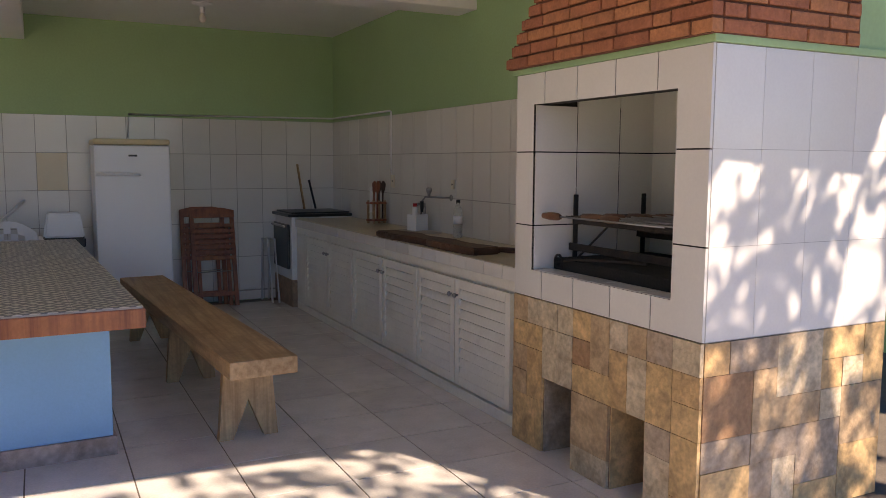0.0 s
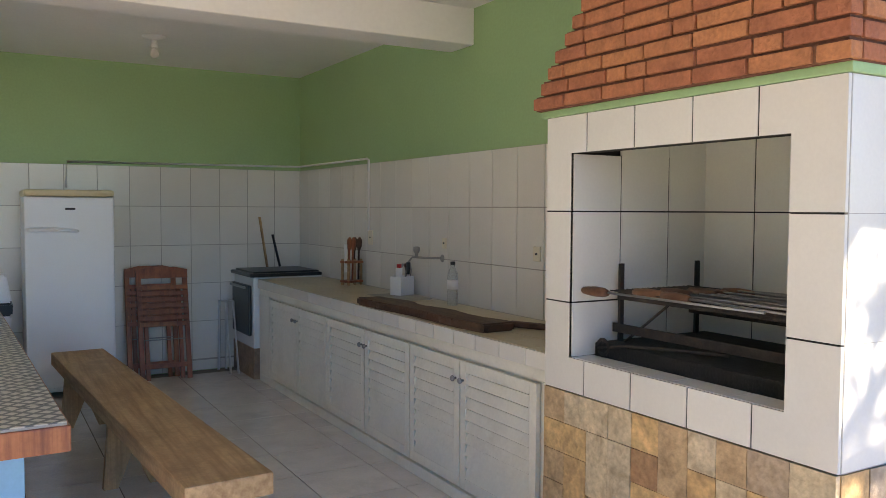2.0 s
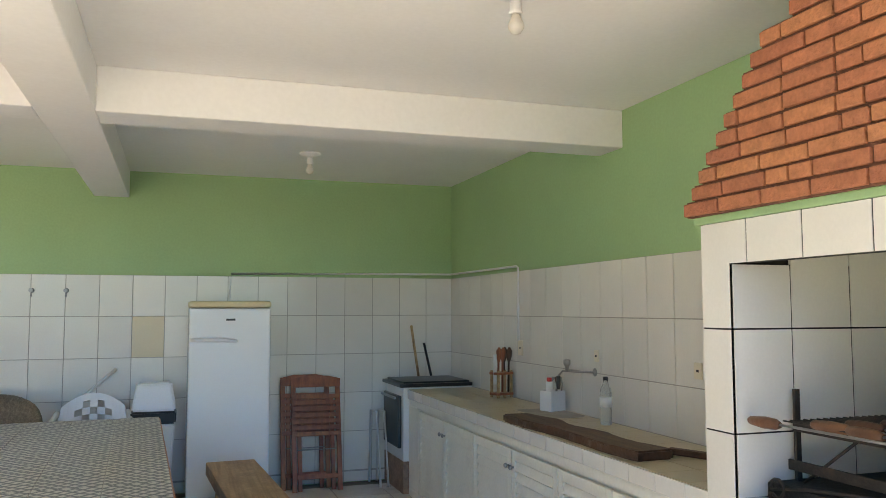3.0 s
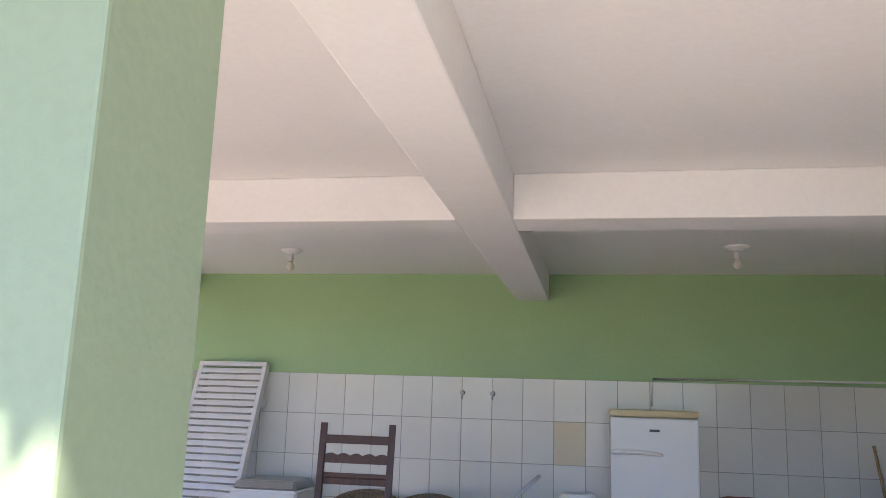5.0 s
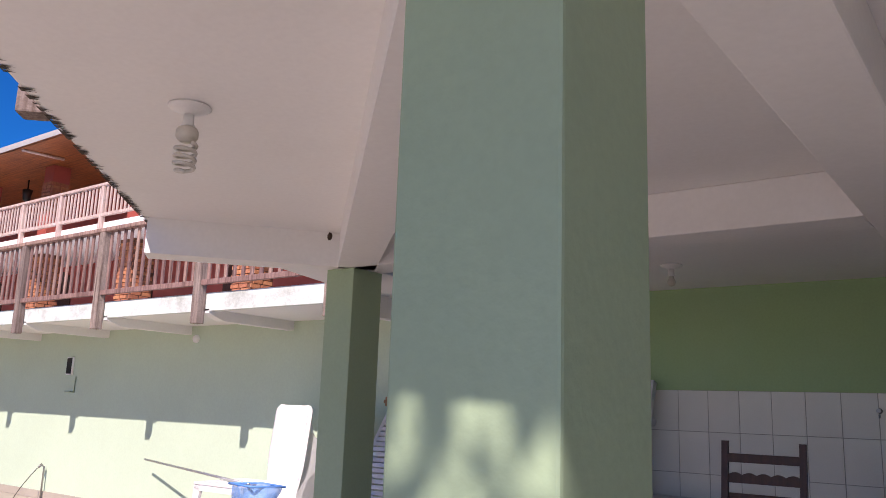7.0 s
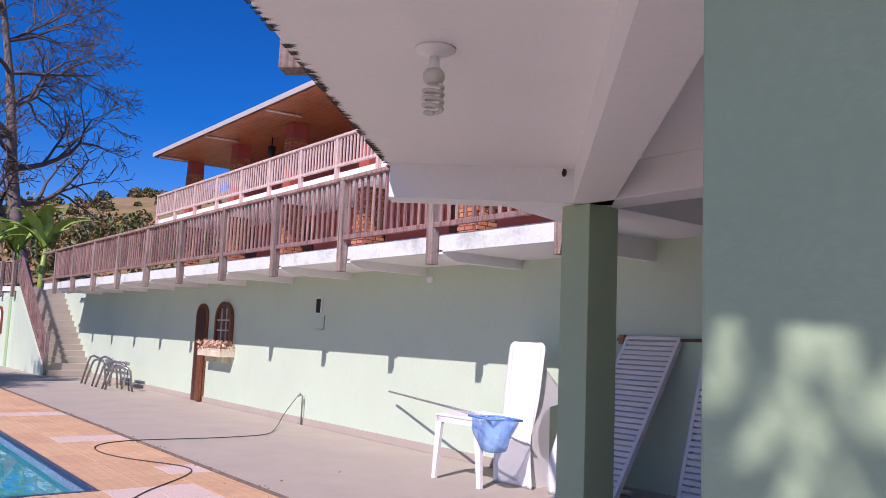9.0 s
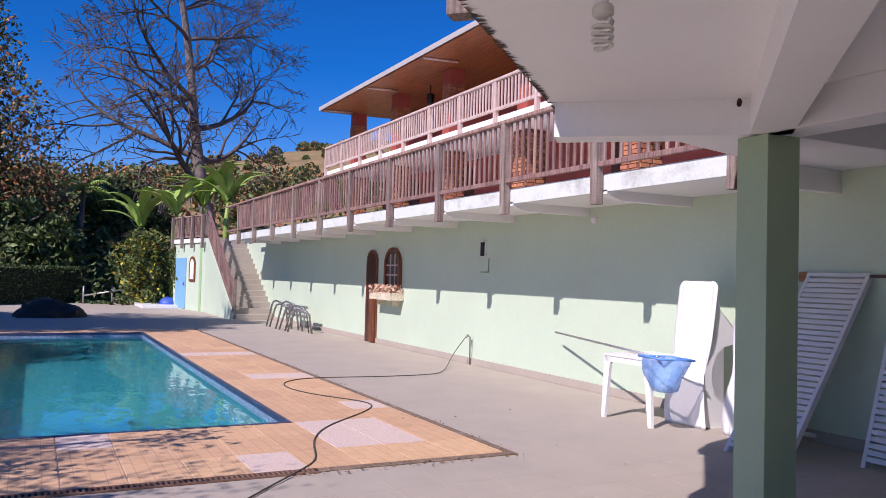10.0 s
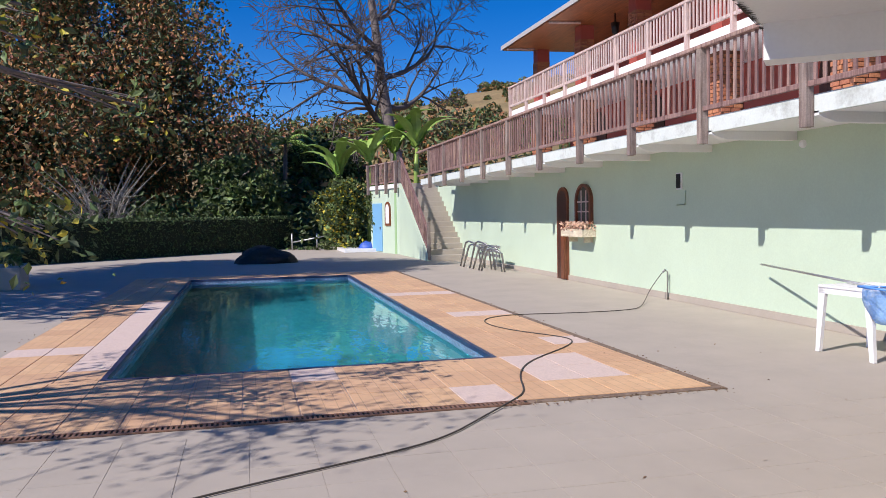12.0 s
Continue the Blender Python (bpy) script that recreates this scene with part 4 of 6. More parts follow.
# white plastic armchair
def plastic_chair(x, y, rz):
    c = thing("plastic_chair", x, y, 0, rz, "white plastic garden armchair with a perforated back", "chair")
    b = bmesh.new()
    box(b, -0.23, 0.23, -0.22, 0.22, 0.41, 0.44, 0.012)
    part("seat", b, M["white_plastic"], c)
    for sx in (-1, 1):
        for sy in (-1, 1):
            b = bmesh.new()
            tube(b, [(sx * 0.26, sy * 0.25, 0.0), (sx * 0.22, sy * 0.2, 0.42)], [0.022, 0.028], 8)
            part("leg", b, M["white_plastic"], c)
        b = bmesh.new()
        tube(b, [(sx * 0.24, -0.22, 0.42), (sx * 0.28, -0.2, 0.62), (sx * 0.28, 0.1, 0.66), (sx * 0.25, 0.24, 0.72)], 0.02, 8)
        part("armrest", b, M["white_plastic"], c)
    b = bmesh.new()
    cols, rows = 9, 8
    def back(u, v):
        w = 0.25 * (1 - 0.25 * max(0, v - 0.6) ** 1.2)
        top = 0.86 - 0.10 * (2 * u - 1) ** 2
        return Vector(((2 * u - 1) * w, 0.22 + 0.10 * v - 0.06 * (2 * u - 1) ** 2, 0.44 + (top - 0.44) * v))
    grid = {}
    for i in range(cols + 1):
        for j in range(rows + 1):
            grid[i, j] = b.verts.new(back(i / cols, j / rows))
    for i in range(cols):
        for j in range(rows):
            if i in (2, 4, 6) and j in (3, 5) or (i in (3, 5) and j in (2, 4, 6)):
                continue
            b.faces.new((grid[i, j], grid[i + 1, j], grid[i + 1, j + 1], grid[i, j + 1]))
    ob = part("backrest", b, M["white_plastic"], c)
    sol = ob.modifiers.new("thickness", "SOLIDIFY")
    sol.thickness = 0.012
    return c


plastic_chair(0.18, 9.12, 0)

# wicker armchairs
M["wicker"] = material("brown_wicker", (0.20, 0.15, 0.10), 0.7, var=0.45, scale=45, bump=0.8, fine=110)
def wicker_chair(x, y, rz, h):
    c = thing("wicker_chair", x, y, 0, rz, "round-backed brown wicker armchair", "chair", "wicker chairs")
    b = bmesh.new()
    lathe(b, [(0.24, 0.0), (0.27, 0.2), (0.28, 0.38), (0.24, 0.42)], sides=24)
    part("seat", b, M["wicker"], c)
    b = bmesh.new()
    rings = []
    n = 22
    for j in range(7):
        f = j / 6
        ring = []
        for i in range(n + 1):
            a = math.radians(-20 + 220 * i / n)
            top = 0.42 + (h - 0.42) * (0.35 + 0.65 * max(0, math.sin(a)) ** 0.6)
            r = 0.29 + 0.05 * f
            ring.append(b.verts.new((r * math.cos(a), r * math.sin(a), 0.40 + (top - 0.40) * f)))
        rings.append(ring)
    for p, q in zip(rings, rings[1:]):
        for i in range(n):
            b.faces.new((p[i], p[i + 1], q[i + 1], q[i])).smooth = True
    ob = part("backrest", b, M["wicker"], c, "woven wicker curved back")
    sol = ob.modifiers.new("thickness", "SOLIDIFY")
    sol.thickness = 0.03
    b = bmesh.new()
    tube(b, [(0.34 * math.cos(math.radians(-20 + 220 * i / n)), 0.34 * math.sin(math.radians(-20 + 220 * i / n)), 0.42 + (h - 0.42) * (0.35 + 0.65 * max(0, math.sin(math.radians(-20 + 220 * i / n))) ** 0.6)) for i in range(n + 1)], 0.022, 8)
    part("rim", b, M["wicker"], c)
    return c


wicker_chair(-0.48, 9.0, 0, 0.86)
wicker_chair(-1.05, 9.25, 0, 0.84)
b = bmesh.new()
tube(b, [(-0.2, 9.35, 0.55), (0.32, 9.63, 1.03)], 0.014, 8)
tagged(part("white_pipe", b, M["white_plastic"]), "white plastic pipe leaning against the tiled wall", "pipe")

# second bench on the other side of the table, a dark chair put up on it
M["orange_wood"] = wood("orange_varnished_wood", (0.42, 0.19, 0.07), (0.28, 0.11, 0.04), 0.4, axis="X")
copy_thing(bn, pose(-0.62, 5.2, 0, 0, 0, 2))


def dark_chair(x, y, z):
    c = thing("dining_chair", x, y, z, 180, "dark-stained wooden chair with scalloped back put up on a bench", "chair")
    for sx in (-1, 1):
        block("front_leg", M["dark_wood"], sx * 0.19 - .018, sx * 0.19 + .018, 0.17, 0.205, 0, 0.44, c, 0.004)
        b = bmesh.new()
        prism(b, [(-0.21, 0), (-0.175, 0), (-0.175, 0.45), (-0.235, 0.98), (-0.262, 0.98), (-0.21, 0.45)], sx * 0.215 - 0.018, sx * 0.215 + 0.018, "x")
        part("back_post", b, M["dark_wood"], c)
    block("seat", M["orange_wood"], -0.30, 0.30, -0.2, 0.21, 0.44, 0.475, c, 0.006, "orange-brown wooden seat board")
    for z0, hh in ((0.86, 0.05), (0.62, 0.04), (0.66, 0.028)):
        block("back_rail", M["dark_wood"], -0.20, 0.20, -0.245, -0.225, z0, z0 + hh, c, 0.004)
    b = bmesh.new()
    up = [(-0.2 + 0.4 * i / 40, 0.79 + 0.014 * abs(math.sin(i / 40 * math.pi * 5))) for i in range(41)]
    prism(b, up + [(0.2, 0.745), (-0.2, 0.745)], -0.243, -0.225, "y")
    part("scalloped_rail", b, M["dark_wood"], c)
    block("stretcher", M["dark_wood"], -0.19, 0.19, 0.175, 0.195, 0.2, 0.23, c, 0.003)
    return c


dark_chair(-0.66, 7.55, 0.46)

# small washing machine
wm = thing("washing_tub", -1.80, 9.38, 0, label="white plastic washing machine with a grey lid", category="washing machine")
b = bmesh.new(); taper(b, .25, .22, .28, .25, 0, 0.86)
part("tub", b, M["white_plastic"], wm)
M["grey_plastic"] = material("smoky_grey_plastic", (0.32, 0.31, 0.29), 0.3, var=0.1, bump=0.02)
b = bmesh.new(); taper(b, .265, .235, .24, .2, 0.862, 0.93)
part("lid", b, M["grey_plastic"], wm, "smoky grey lid")

# sun loungers leaning on the wall
def lounger(x, y, lean, rz, h=1.92):
    c = thing("sun_lounger", x, y, 0, rz, "white slatted wooden sun lounger leaning upright", "sun lounger", "slatted loungers by the wall", rx=-lean)
    w = 0.31
    for sx in (-1, 1):
        block("side_rail", M["white_lac"], sx * w - 0.02, sx * w + 0.02, 0, 0.06, 0.0, h, c, 0.006)
    n = 32
    for i in range(n):
        z0 = 0.06 + i * (h - 0.1) / n
        block("slat", M["white_lac"], -w + 0.02, w - 0.02, 0.002, 0.02, z0, z0 + 0.043, c, 0.003)
    block("top_rail", M["white_lac"], -w - 0.02, w + 0.02, -0.004, 0.03, h - 0.035, h + 0.005, c, 0.004)
    for sx in (-1, 1):
        b = bmesh.new()
        tube(b, [(sx * (w - 0.05), 0.06, 0.35), (sx * (w - 0.05), 0.28, 0.45)], 0.02, 8)
        part("leg", b, M["white_lac"], c)
    return c


M["white_lac"] = material("white_lacquered_wood", (0.72, 0.72, 0.72), 0.45, var=0.05, scale=4, bump=0.08)
lounger(-4.55, 8.44, 35, 2, 2.02)
lounger(-3.62, 9.05, 17, 0, 1.98)
lounger(-2.40, 8.98, 18, -6, 1.96)
cr = thing("wall_hook_bar", -4.55, YB - 0.02, 1.62, label="wooden curtain-like rod with cross end on the wall", category="rod")
b = bmesh.new()
tube(b, [(-0.4, -0.04, 0), (0.9, -0.04, 0.02)], 0.014, 8)
part("rod", b, M["plank_wood"], cr)
block("finial", M["orange_wood"], -0.47, -0.40, -0.07, -0.01, -0.05, 0.05, cr, 0.01)
block("finial", M["orange_wood"], -0.50, -0.37, -0.06, -0.02, -0.018, 0.018, cr, 0.006)

# ---- long wall fittings ----
b = bmesh.new()
box(b, FAR, -2.75, YB - 0.03, YB, 0.0, 0.11)
structure(part("baseboard", b, M["concrete"]), "grey skirting along the long wall", "baseboard")


def arch(w, h, rise, n=14):
    """Outline of an opening with a round head."""
    pts = [(-w / 2, 0), (w / 2, 0), (w / 2, h - rise)]
    for i in range(1, n):
        a = math.pi * i / n
        pts.append((w / 2 * math.cos(a), h - rise + rise * math.sin(a)))
    return pts + [(-w / 2, h - rise)]


door = thing("door_1", -16.62, YB - 0.03, 0, label="varnished wooden arched door standing ajar", category="door")
tagged(door, kind="structure")
b = bmesh.new()
prism(b, arch(0.62, 2.10, 0.28), -0.02, 0.028, "y")
part("door_frame", b, M["door_wood"], door)
# no real hole: a dark plate stands for the unlit doorway
b = bmesh.new()
prism(b, arch(0.5, 2.02, 0.23), -0.024, -0.0205, "y")
part("opening", b, M["dark_wood"], door, "flat dark panel standing for the shaded doorway")
b = bmesh.new()
box(b, 0.12, 0.30, -0.10, -0.03, 0.02, 1.20, 0.006)
part("door_leaf", b, M["door_wood"], door, "half-height door leaf standing open")

win = thing("window_1", -15.42, YB - 0.02, 1.27, label="small arched wooden window with glazing bars", category="window")
tagged(win, kind="structure")
b = bmesh.new()
outer, inner = arch(0.84, 0.86, 0.38), arch(0.66, 0.76, 0.30)
for k in range(len(outer)):
    a0, a1 = outer[k], outer[(k + 1) % len(outer)]
    i0, i1 = (inner[k][0], inner[k][1] + 0.04), (inner[(k + 1) % len(inner)][0], inner[(k + 1) % len(inner)][1] + 0.04)
    f = [b.verts.new((p[0], y, p[1])) for y in (-0.05, 0.02) for p in (a0, a1, i1, i0)]
    for q in ((0, 1, 2, 3), (7, 6, 5, 4), (0, 4, 5, 1), (3, 2, 6, 7)):
        b.faces.new([f[i] for i in q])
bmesh.ops.remove_doubles(b, verts=b.verts, dist=0.0005)
part("window_frame", b, M["door_wood"], win)
b = bmesh.new()
prism(b, [(p[0], p[1] + 0.04) for p in inner], -0.006, 0.0, "y")
M["dark_glass"] = material("dim_window_glass", (0.12, 0.12, 0.10), 0.08, var=0.2, scale=5, bump=0.0)
part("pane", b, M["dark_glass"], win)
for x0 in (-0.12, 0.12):
    block("glazing_bar", M["pink_wood"], x0 - 0.015, x0 + 0.015, -0.03, -0.008, 0.04, 0.72, win, 0.003)
for z0 in (0.25, 0.46):
    block("glazing_bar", M["pink_wood"], -0.32, 0.32, -0.032, -0.01, z0, z0 + 0.03, win, 0.003)

fb = thing("flower_box", -15.45, YB - 0.2, 1.0, label="wooden window box with dry pale flowers", category="flower box")
M["box_wood"] = wood("pale_box_wood", (0.70, 0.62, 0.48), (0.50, 0.40, 0.26), 0.7, axis="X")
block("box", M["box_wood"], -0.58, 0.58, -0.12, 0.2, 0.0, 0.16, fb, 0.008)
for sx in (-0.4, 0.4):
    block("bracket", M["box_wood"], sx - 0.02, sx + 0.02, 0.0, 0.2, -0.12, 0.0, fb, 0.004)


def leaves(name, mat, count, place, size, parent=None, label="", long=1.0, flat=0.0):
    """Many small folded leaves; place() gives where each one hangs."""
    rng = np.random
    P = np.array([place() for _ in range(count)])
    d = rng.normal(size=(count, 3))
    d[:, 2] *= (1 - flat)
    d /= np.linalg.norm(d, axis=1)[:, None]
    e = np.cross(d, rng.normal(size=(count, 3)))
    e /= np.linalg.norm(e, axis=1)[:, None]
    nrm = np.cross(d, e)
    s = size * rng.uniform(0.6, 1.4, (count, 1))
    tip, base = P + d * s * long, P - d * s * long
    l, r = P + e * s * 0.55 + nrm * s * 0.2, P - e * s * 0.55 + nrm * s * 0.2
    V = np.stack([base, l, tip, r], 1).reshape(-1, 3)
    F = [(4 * i, 4 * i + 1, 4 * i + 2, 4 * i + 3) for i in range(count)]
    me = bpy.data.meshes.new(name)
    me.from_pydata(V.tolist(), [], F)
    for m in (mat if isinstance(mat, (list, tuple)) else [mat]):
        me.materials.append(m)
    if isinstance(mat, (list, tuple)):
        me.polygons.foreach_set("material_index", rng.randint(0, len(mat), count))
    ob = new(name, me)
    if parent:
        ob.parent = parent
    if label:
        tagged(ob, label)
    return ob


M["dry_flower"] = material("dry_flower", (0.58, 0.38, 0.28), 0.8, var=0.3, scale=10, bump=0, rand=0.3, island=True)
leaves("flowers", M["dry_flower"], 420, lambda: Vector((random.uniform(-.58, .6), random.uniform(-.16, .2), random.uniform(0.12, 0.32))), 0.035, fb, "dry pinkish flowers")["kind"] = "stuff"

mb = thing("meter_box", -11.53, YB - 0.012, 2.02, label="small dark meter box on the wall", category="meter box")
block("case", M["white_plastic"], -0.085, 0.085, -0.02, 0.01, -0.14, 0.14, mb, 0.006)
block("dial", M["black_plastic"], -0.065, 0.065, -0.03, -0.018, -0.12, 0.12, mb, 0.004)
b = bmesh.new()
tube(b, [(-11.35, YB - 0.01, 1.86), (-11.35, YB - 0.01, 1.62), (-11.62, YB - 0.01, 1.62)], 0.012, 6)
tagged(part("wall_pipe", b, M["mint"]), "pipe painted green on the wall", "pipe")
gl = thing("wall_lamp", -8.45, YB - 0.01, 2.37, label="small round white wall lamp under the balcony", category="lamp")
b = bmesh.new()
bmesh.ops.create_uvsphere(b, u_segments=14, v_segments=10, radius=0.055)
part("globe", b, M["white_plastic"], gl)
b = bmesh.new()
box(b, -0.04, 0.0, 0, 0.02, -0.01, 0.03, 0.004)
part("base", b, M["black_plastic"], gl)

# standpipe and hose
sp = thing("garden_tap", -11.85, YB - 0.06, 0, label="grey standpipe tap against the long wall", category="tap")
b = bmesh.new()
tube(b, [(0, 0, 0.0), (0, 0, 0.48), (0, -0.04, 0.5)], 0.014, 8)
part("pipe", b, M["steel"], sp)
b = bmesh.new()
tube(b, [(0, -0.04, 0.52), (0, -0.09, 0.47)], 0.018, 8)
part("valve", b, M["steel"], sp)
hose_pts = [(-11.85, 9.5, 0.46), (-11.9, 9.3, 0.2), (-11.6, 9.05, 0.02), (-10.9, 8.6, 0.012), (-10.6, 8.3, 0.012), (-10.6, 7.2, 0.012), (-10.75, 6.45, 0.016), (-10.5, 5.9, 0.016), (-9.95, 5.72, 0.016), (-9.2, 5.85, 0.016), (-8.5, 6.3, 0.016), (-8.15, 6.33, 0.016), (-7.7, 6.0, 0.016), (-7.2, 5.45, 0.016), (-6.72, 5.13, 0.016), (-6.2, 4.95, 0.016), (-5.75, 4.85, 0.016), (-5.5, 4.66, 0.014), (-5.0, 4.2, 0.012), (-4.55, 3.84, 0.012), (-4.25, 3.2, 0.012), (-3.95, 2.45, 0.012), (-3.4, 1.4, 0.012), (-2.6, 0.2, 0.012)]
cu = bpy.data.curves.new("garden_hose", "CURVE")
cu.dimensions = "3D"
spl = cu.splines.new("NURBS")
spl.points.add(len(hose_pts) - 1)
for p, q in zip(spl.points, hose_pts):
    p.co = (*q, 1)
spl.order_u, spl.use_endpoint_u = 4, True
cu.resolution_u = 6
cu.bevel_depth, cu.bevel_resolution = 0.0068, 2
cu.materials.append(M["hose"])
tagged(new("garden_hose", cu), "long dark garden hose snaking over the yard", "hose")

# plastic table with pool net
pt = thing("plastic_table", -6.35, 8.85, 0, 2, "white plastic garden table in the sun", "table")
block("tabletop", M["white_plastic"], -0.36, 0.36, -0.36, 0.36, 0.69, 0.72, pt, 0.012)
b = bmesh.new()
for x0, x1, y0, y1 in ((-.35, .35, -.35, -.33), (-.35, .35, .33, .35), (-.35, -.33, -.33, .33), (.33, .35, -.33, .33)):
    box(b, x0, x1, y0, y1, 0.63, 0.69)
part("apron", b, M["white_plastic"], pt)
for sx in (-1, 1):
    for sy in (-1, 1):
        b = bmesh.new()
        prism(b, [(sx * 0.36, 0.69), (sx * 0.36 - sx * 0.10, 0.69), (sx * 0.40 - sx * 0.055, 0.0), (sx * 0.40, 0.0)], sy * 0.33 - 0.02, sy * 0.33 + 0.02, "y")
        part("leg", b, M["white_plastic"], pt)
net = thing("pool_net", -6.05, 8.6, 0.74, label="long-handled pool net with blue mesh bag", category="pool net")
M["alu"] = material("dull_aluminium", (0.5, 0.5, 0.5), 0.45, 0.8, var=0.1, bump=0.02)
b = bmesh.new()
tube(b, [(0.1, 0.0, 0.0), (-3.0, 0.86, 0.03)], 0.014, 8)
part("pole", b, M["alu"], net)
b = bmesh.new()
ring = [(0.05, -0.22, 0.02), (0.45, -0.28, 0.02), (0.5, 0.12, 0.0), (0.08, 0.2, 0.0), (0.05, -0.22, 0.02)]
tube(b, ring, 0.012, 6)
part("hoop", b, M["blue_net"], net)
b = bmesh.new()
rows = []
for j in range(7):
    f = j / 6
    rr = []
    for i in range(20):
        a = math.tau * i / 20
        cx, cy = 0.27 - 0.0 * f, -0.05
        r = (0.24 * (1 - 0.5 * f ** 1.5)) * (1 + 0.12 * math.sin(3 * a + 4 * f))
        rr.append(b.verts.new((cx + r * math.cos(a), cy + r * math.sin(a), -0.34 * f + 0.01)))
    rows.append(rr)
for p, q in zip(rows, rows[1:]):
    for i in range(20):
        b.faces.new((p[i], p[(i + 1) % 20], q[(i + 1) % 20], q[i])).smooth = True
b.faces.new(rows[-1])
M["mesh_bag"] = material("pale_blue_net_cloth", (0.22, 0.44, 0.82), 0.7, var=0.25, scale=14, bump=0.3)
mb_nt = M["mesh_bag"].node_tree
see = mb_nt.nodes.new("ShaderNodeBsdfTransparent")
weave = mb_nt.nodes.new("ShaderNodeMixShader")
weave.inputs["Fac"].default_value = 0.62
mb_out = mb_nt.nodes["Material Output"]
mb_nt.links.new(see.outputs[0], weave.inputs[1])
mb_nt.links.new(mb_nt.nodes["Principled BSDF"].outputs[0], weave.inputs[2])
mb_nt.links.new(weave.outputs[0], mb_out.inputs["Surface"])
part("bag", b, M["mesh_bag"], net, "pale blue mesh bag hanging down")


# moulded plastic chaises standing on end
def chaise(x, y, rz, lean):
    c = thing("plastic_chaise", x, y, 0, rz, "white moulded plastic sun lounger standing on end", "sun lounger", "plastic chaises on end", rx=-lean)
    H, n, k = 1.56, 48, 12
    b = bmesh.new()
    rows = []
    for j in range(n + 1):
        z = H * j / n
        edge = min(1.0, (H - z + 0.004) / 0.09, (z + 0.03) / 0.06)
        w = (0.27 - 0.045 * math.exp(-((z - 0.62) / 0.22) ** 2) + 0.02 * math.exp(-(z / 0.3) ** 2)) * (0.72 + 0.28 * math.sqrt(max(0.0, 1 - (1 - max(edge, 0)) ** 2)))
        off = -0.05 * math.sin(min(1.0, z / 0.7) * math.pi) + 0.03 * max(0.0, z - 1.0)
        rows.append([b.verts.new(((2 * i / k - 1) * w, off + 0.022 * (1 - (2 * i / k - 1) ** 2) ** 0.5 - 0.012 * math.exp(-((abs(2 * i / k - 1) - 0.86) / 0.1) ** 2), z)) for i in range(k + 1)])
    for p, q in zip(rows, rows[1:]):
        for i in range(k):
            b.faces.new((p[i], p[i + 1], q[i + 1], q[i])).smooth = True
    ob = part("shell", b, M["white_plastic"], c)
    sol = ob.modifiers.new("thickness", "SOLIDIFY")
    sol.thickness, sol.offset = 0.02, 1
    rim = [(-0.01, 0.03), (0.10, 0.015), (0.24, 0.0), (0.28, 0.03), (0.29, 0.22), (0.21, 0.27), (0.11, 0.36), (0.065, 0.50), (0.06, 0.64), (0.09, 0.78), (0.16, 0.88), (0.28, 0.93), (0.29, 1.06), (0.19, 1.14), (0.09, 1.27), (0.045, 1.42), (0.02, 1.50), (-0.005, 1.5)]
    for sx in (-1, 1):
        b = bmesh.new()
        prism(b, [(u * 1.45, v) for u, v in rim], sx * 0.215 - 0.014, sx * 0.215 + 0.014, "x")
        bmesh.ops.triangulate(b, faces=[f for f in b.faces if len(f.verts) > 4])
        part("leg", b, M["white_plastic"], c, "arched side skirt with two feet")
    return c


chaise(-5.97, 9.0, 2, 6)
chaise(-5.18, 9.05, 2, 6)

# curved tube bicycle stand near the stairs
bs = thing("bicycle_stand", -20.6, 8.95, 0, label="low tubular metal bicycle stand by the wall", category="bicycle stand")
for i, (x, h) in enumerate(((-1.1, 0.74), (-0.75, 0.66), (-0.1, 0.76), (0.25, 0.62), (0.8, 0.68), (1.05, 0.6))):
    b = bmesh.new()
    tube(b, [(x - 0.35, -0.30, 0), (x - 0.06, -0.24, h * 0.8), (x + 0.02, -0.22, h * 0.95), (x + 0.14, -0.18, h), (x + 0.42, -0.06, h * 0.92), (x + 0.50, 0.0, h * 0.8), (x + 0.36, 0.12, 0.0)], 0.026, 8)
    part("hoop", b, M["steel"], bs)
for x0, x1 in ((-1.25, -0.35), (-0.1, 0.7)):
    for z0 in (0.34, 0.46, 0.58):
        block("slat", M["alu"], x0, x1, 0.2, 0.24, z0, z0 + 0.07, bs, 0.006)
for x in (-0.8, 0.3):
    block("post", M["alu"], x - 0.02, x + 0.02, 0.24, 0.27, 0.0, 0.66, bs, 0.004)

# landing at the top of the stairs: railing, blue door, little window
LAND = (-29.72, 8.31, 0, 10)
ld = thing("landing", *LAND, label="pale green store room below the stair landing", category="building")
block("wall", M["mint"], -3.4, 0, 0.0, 1.5, 0, 2.55, ld)
block("landing_slab", M["white_paint"], -3.5, 0.02, -0.06, 1.6, 2.56, DECK, ld)
block("corner_strip", M["green"], -0.5, -0.3, -0.02, 0.0, 0.0, 2.55, ld)
lr = thing("landing_railing", *LAND, label="weathered wooden railing on the landing", category="railing")
block("top_rail", M["grey_wood"], -3.4, 0, -0.04, 0.04, 3.56, 3.61, lr, 0.006)
block("bottom_rail", M["grey_wood"], -3.4, 0, -0.02, 0.02, 2.78, 2.84, lr, 0.006)
for i in range(4):
    piece("post", mpost, lr, (-3.35 + i * 3.3 / 3, -0.12, -0.02))
for i in range(24):
    piece("baluster", mbal, lr, (-3.25 + i * 0.135, 0, 2.80), None, (1, 1, 0.95))
d2 = thing("door_2", *LAND, label="sky-blue painted wooden door", category="door")
tagged(d2, kind="structure")
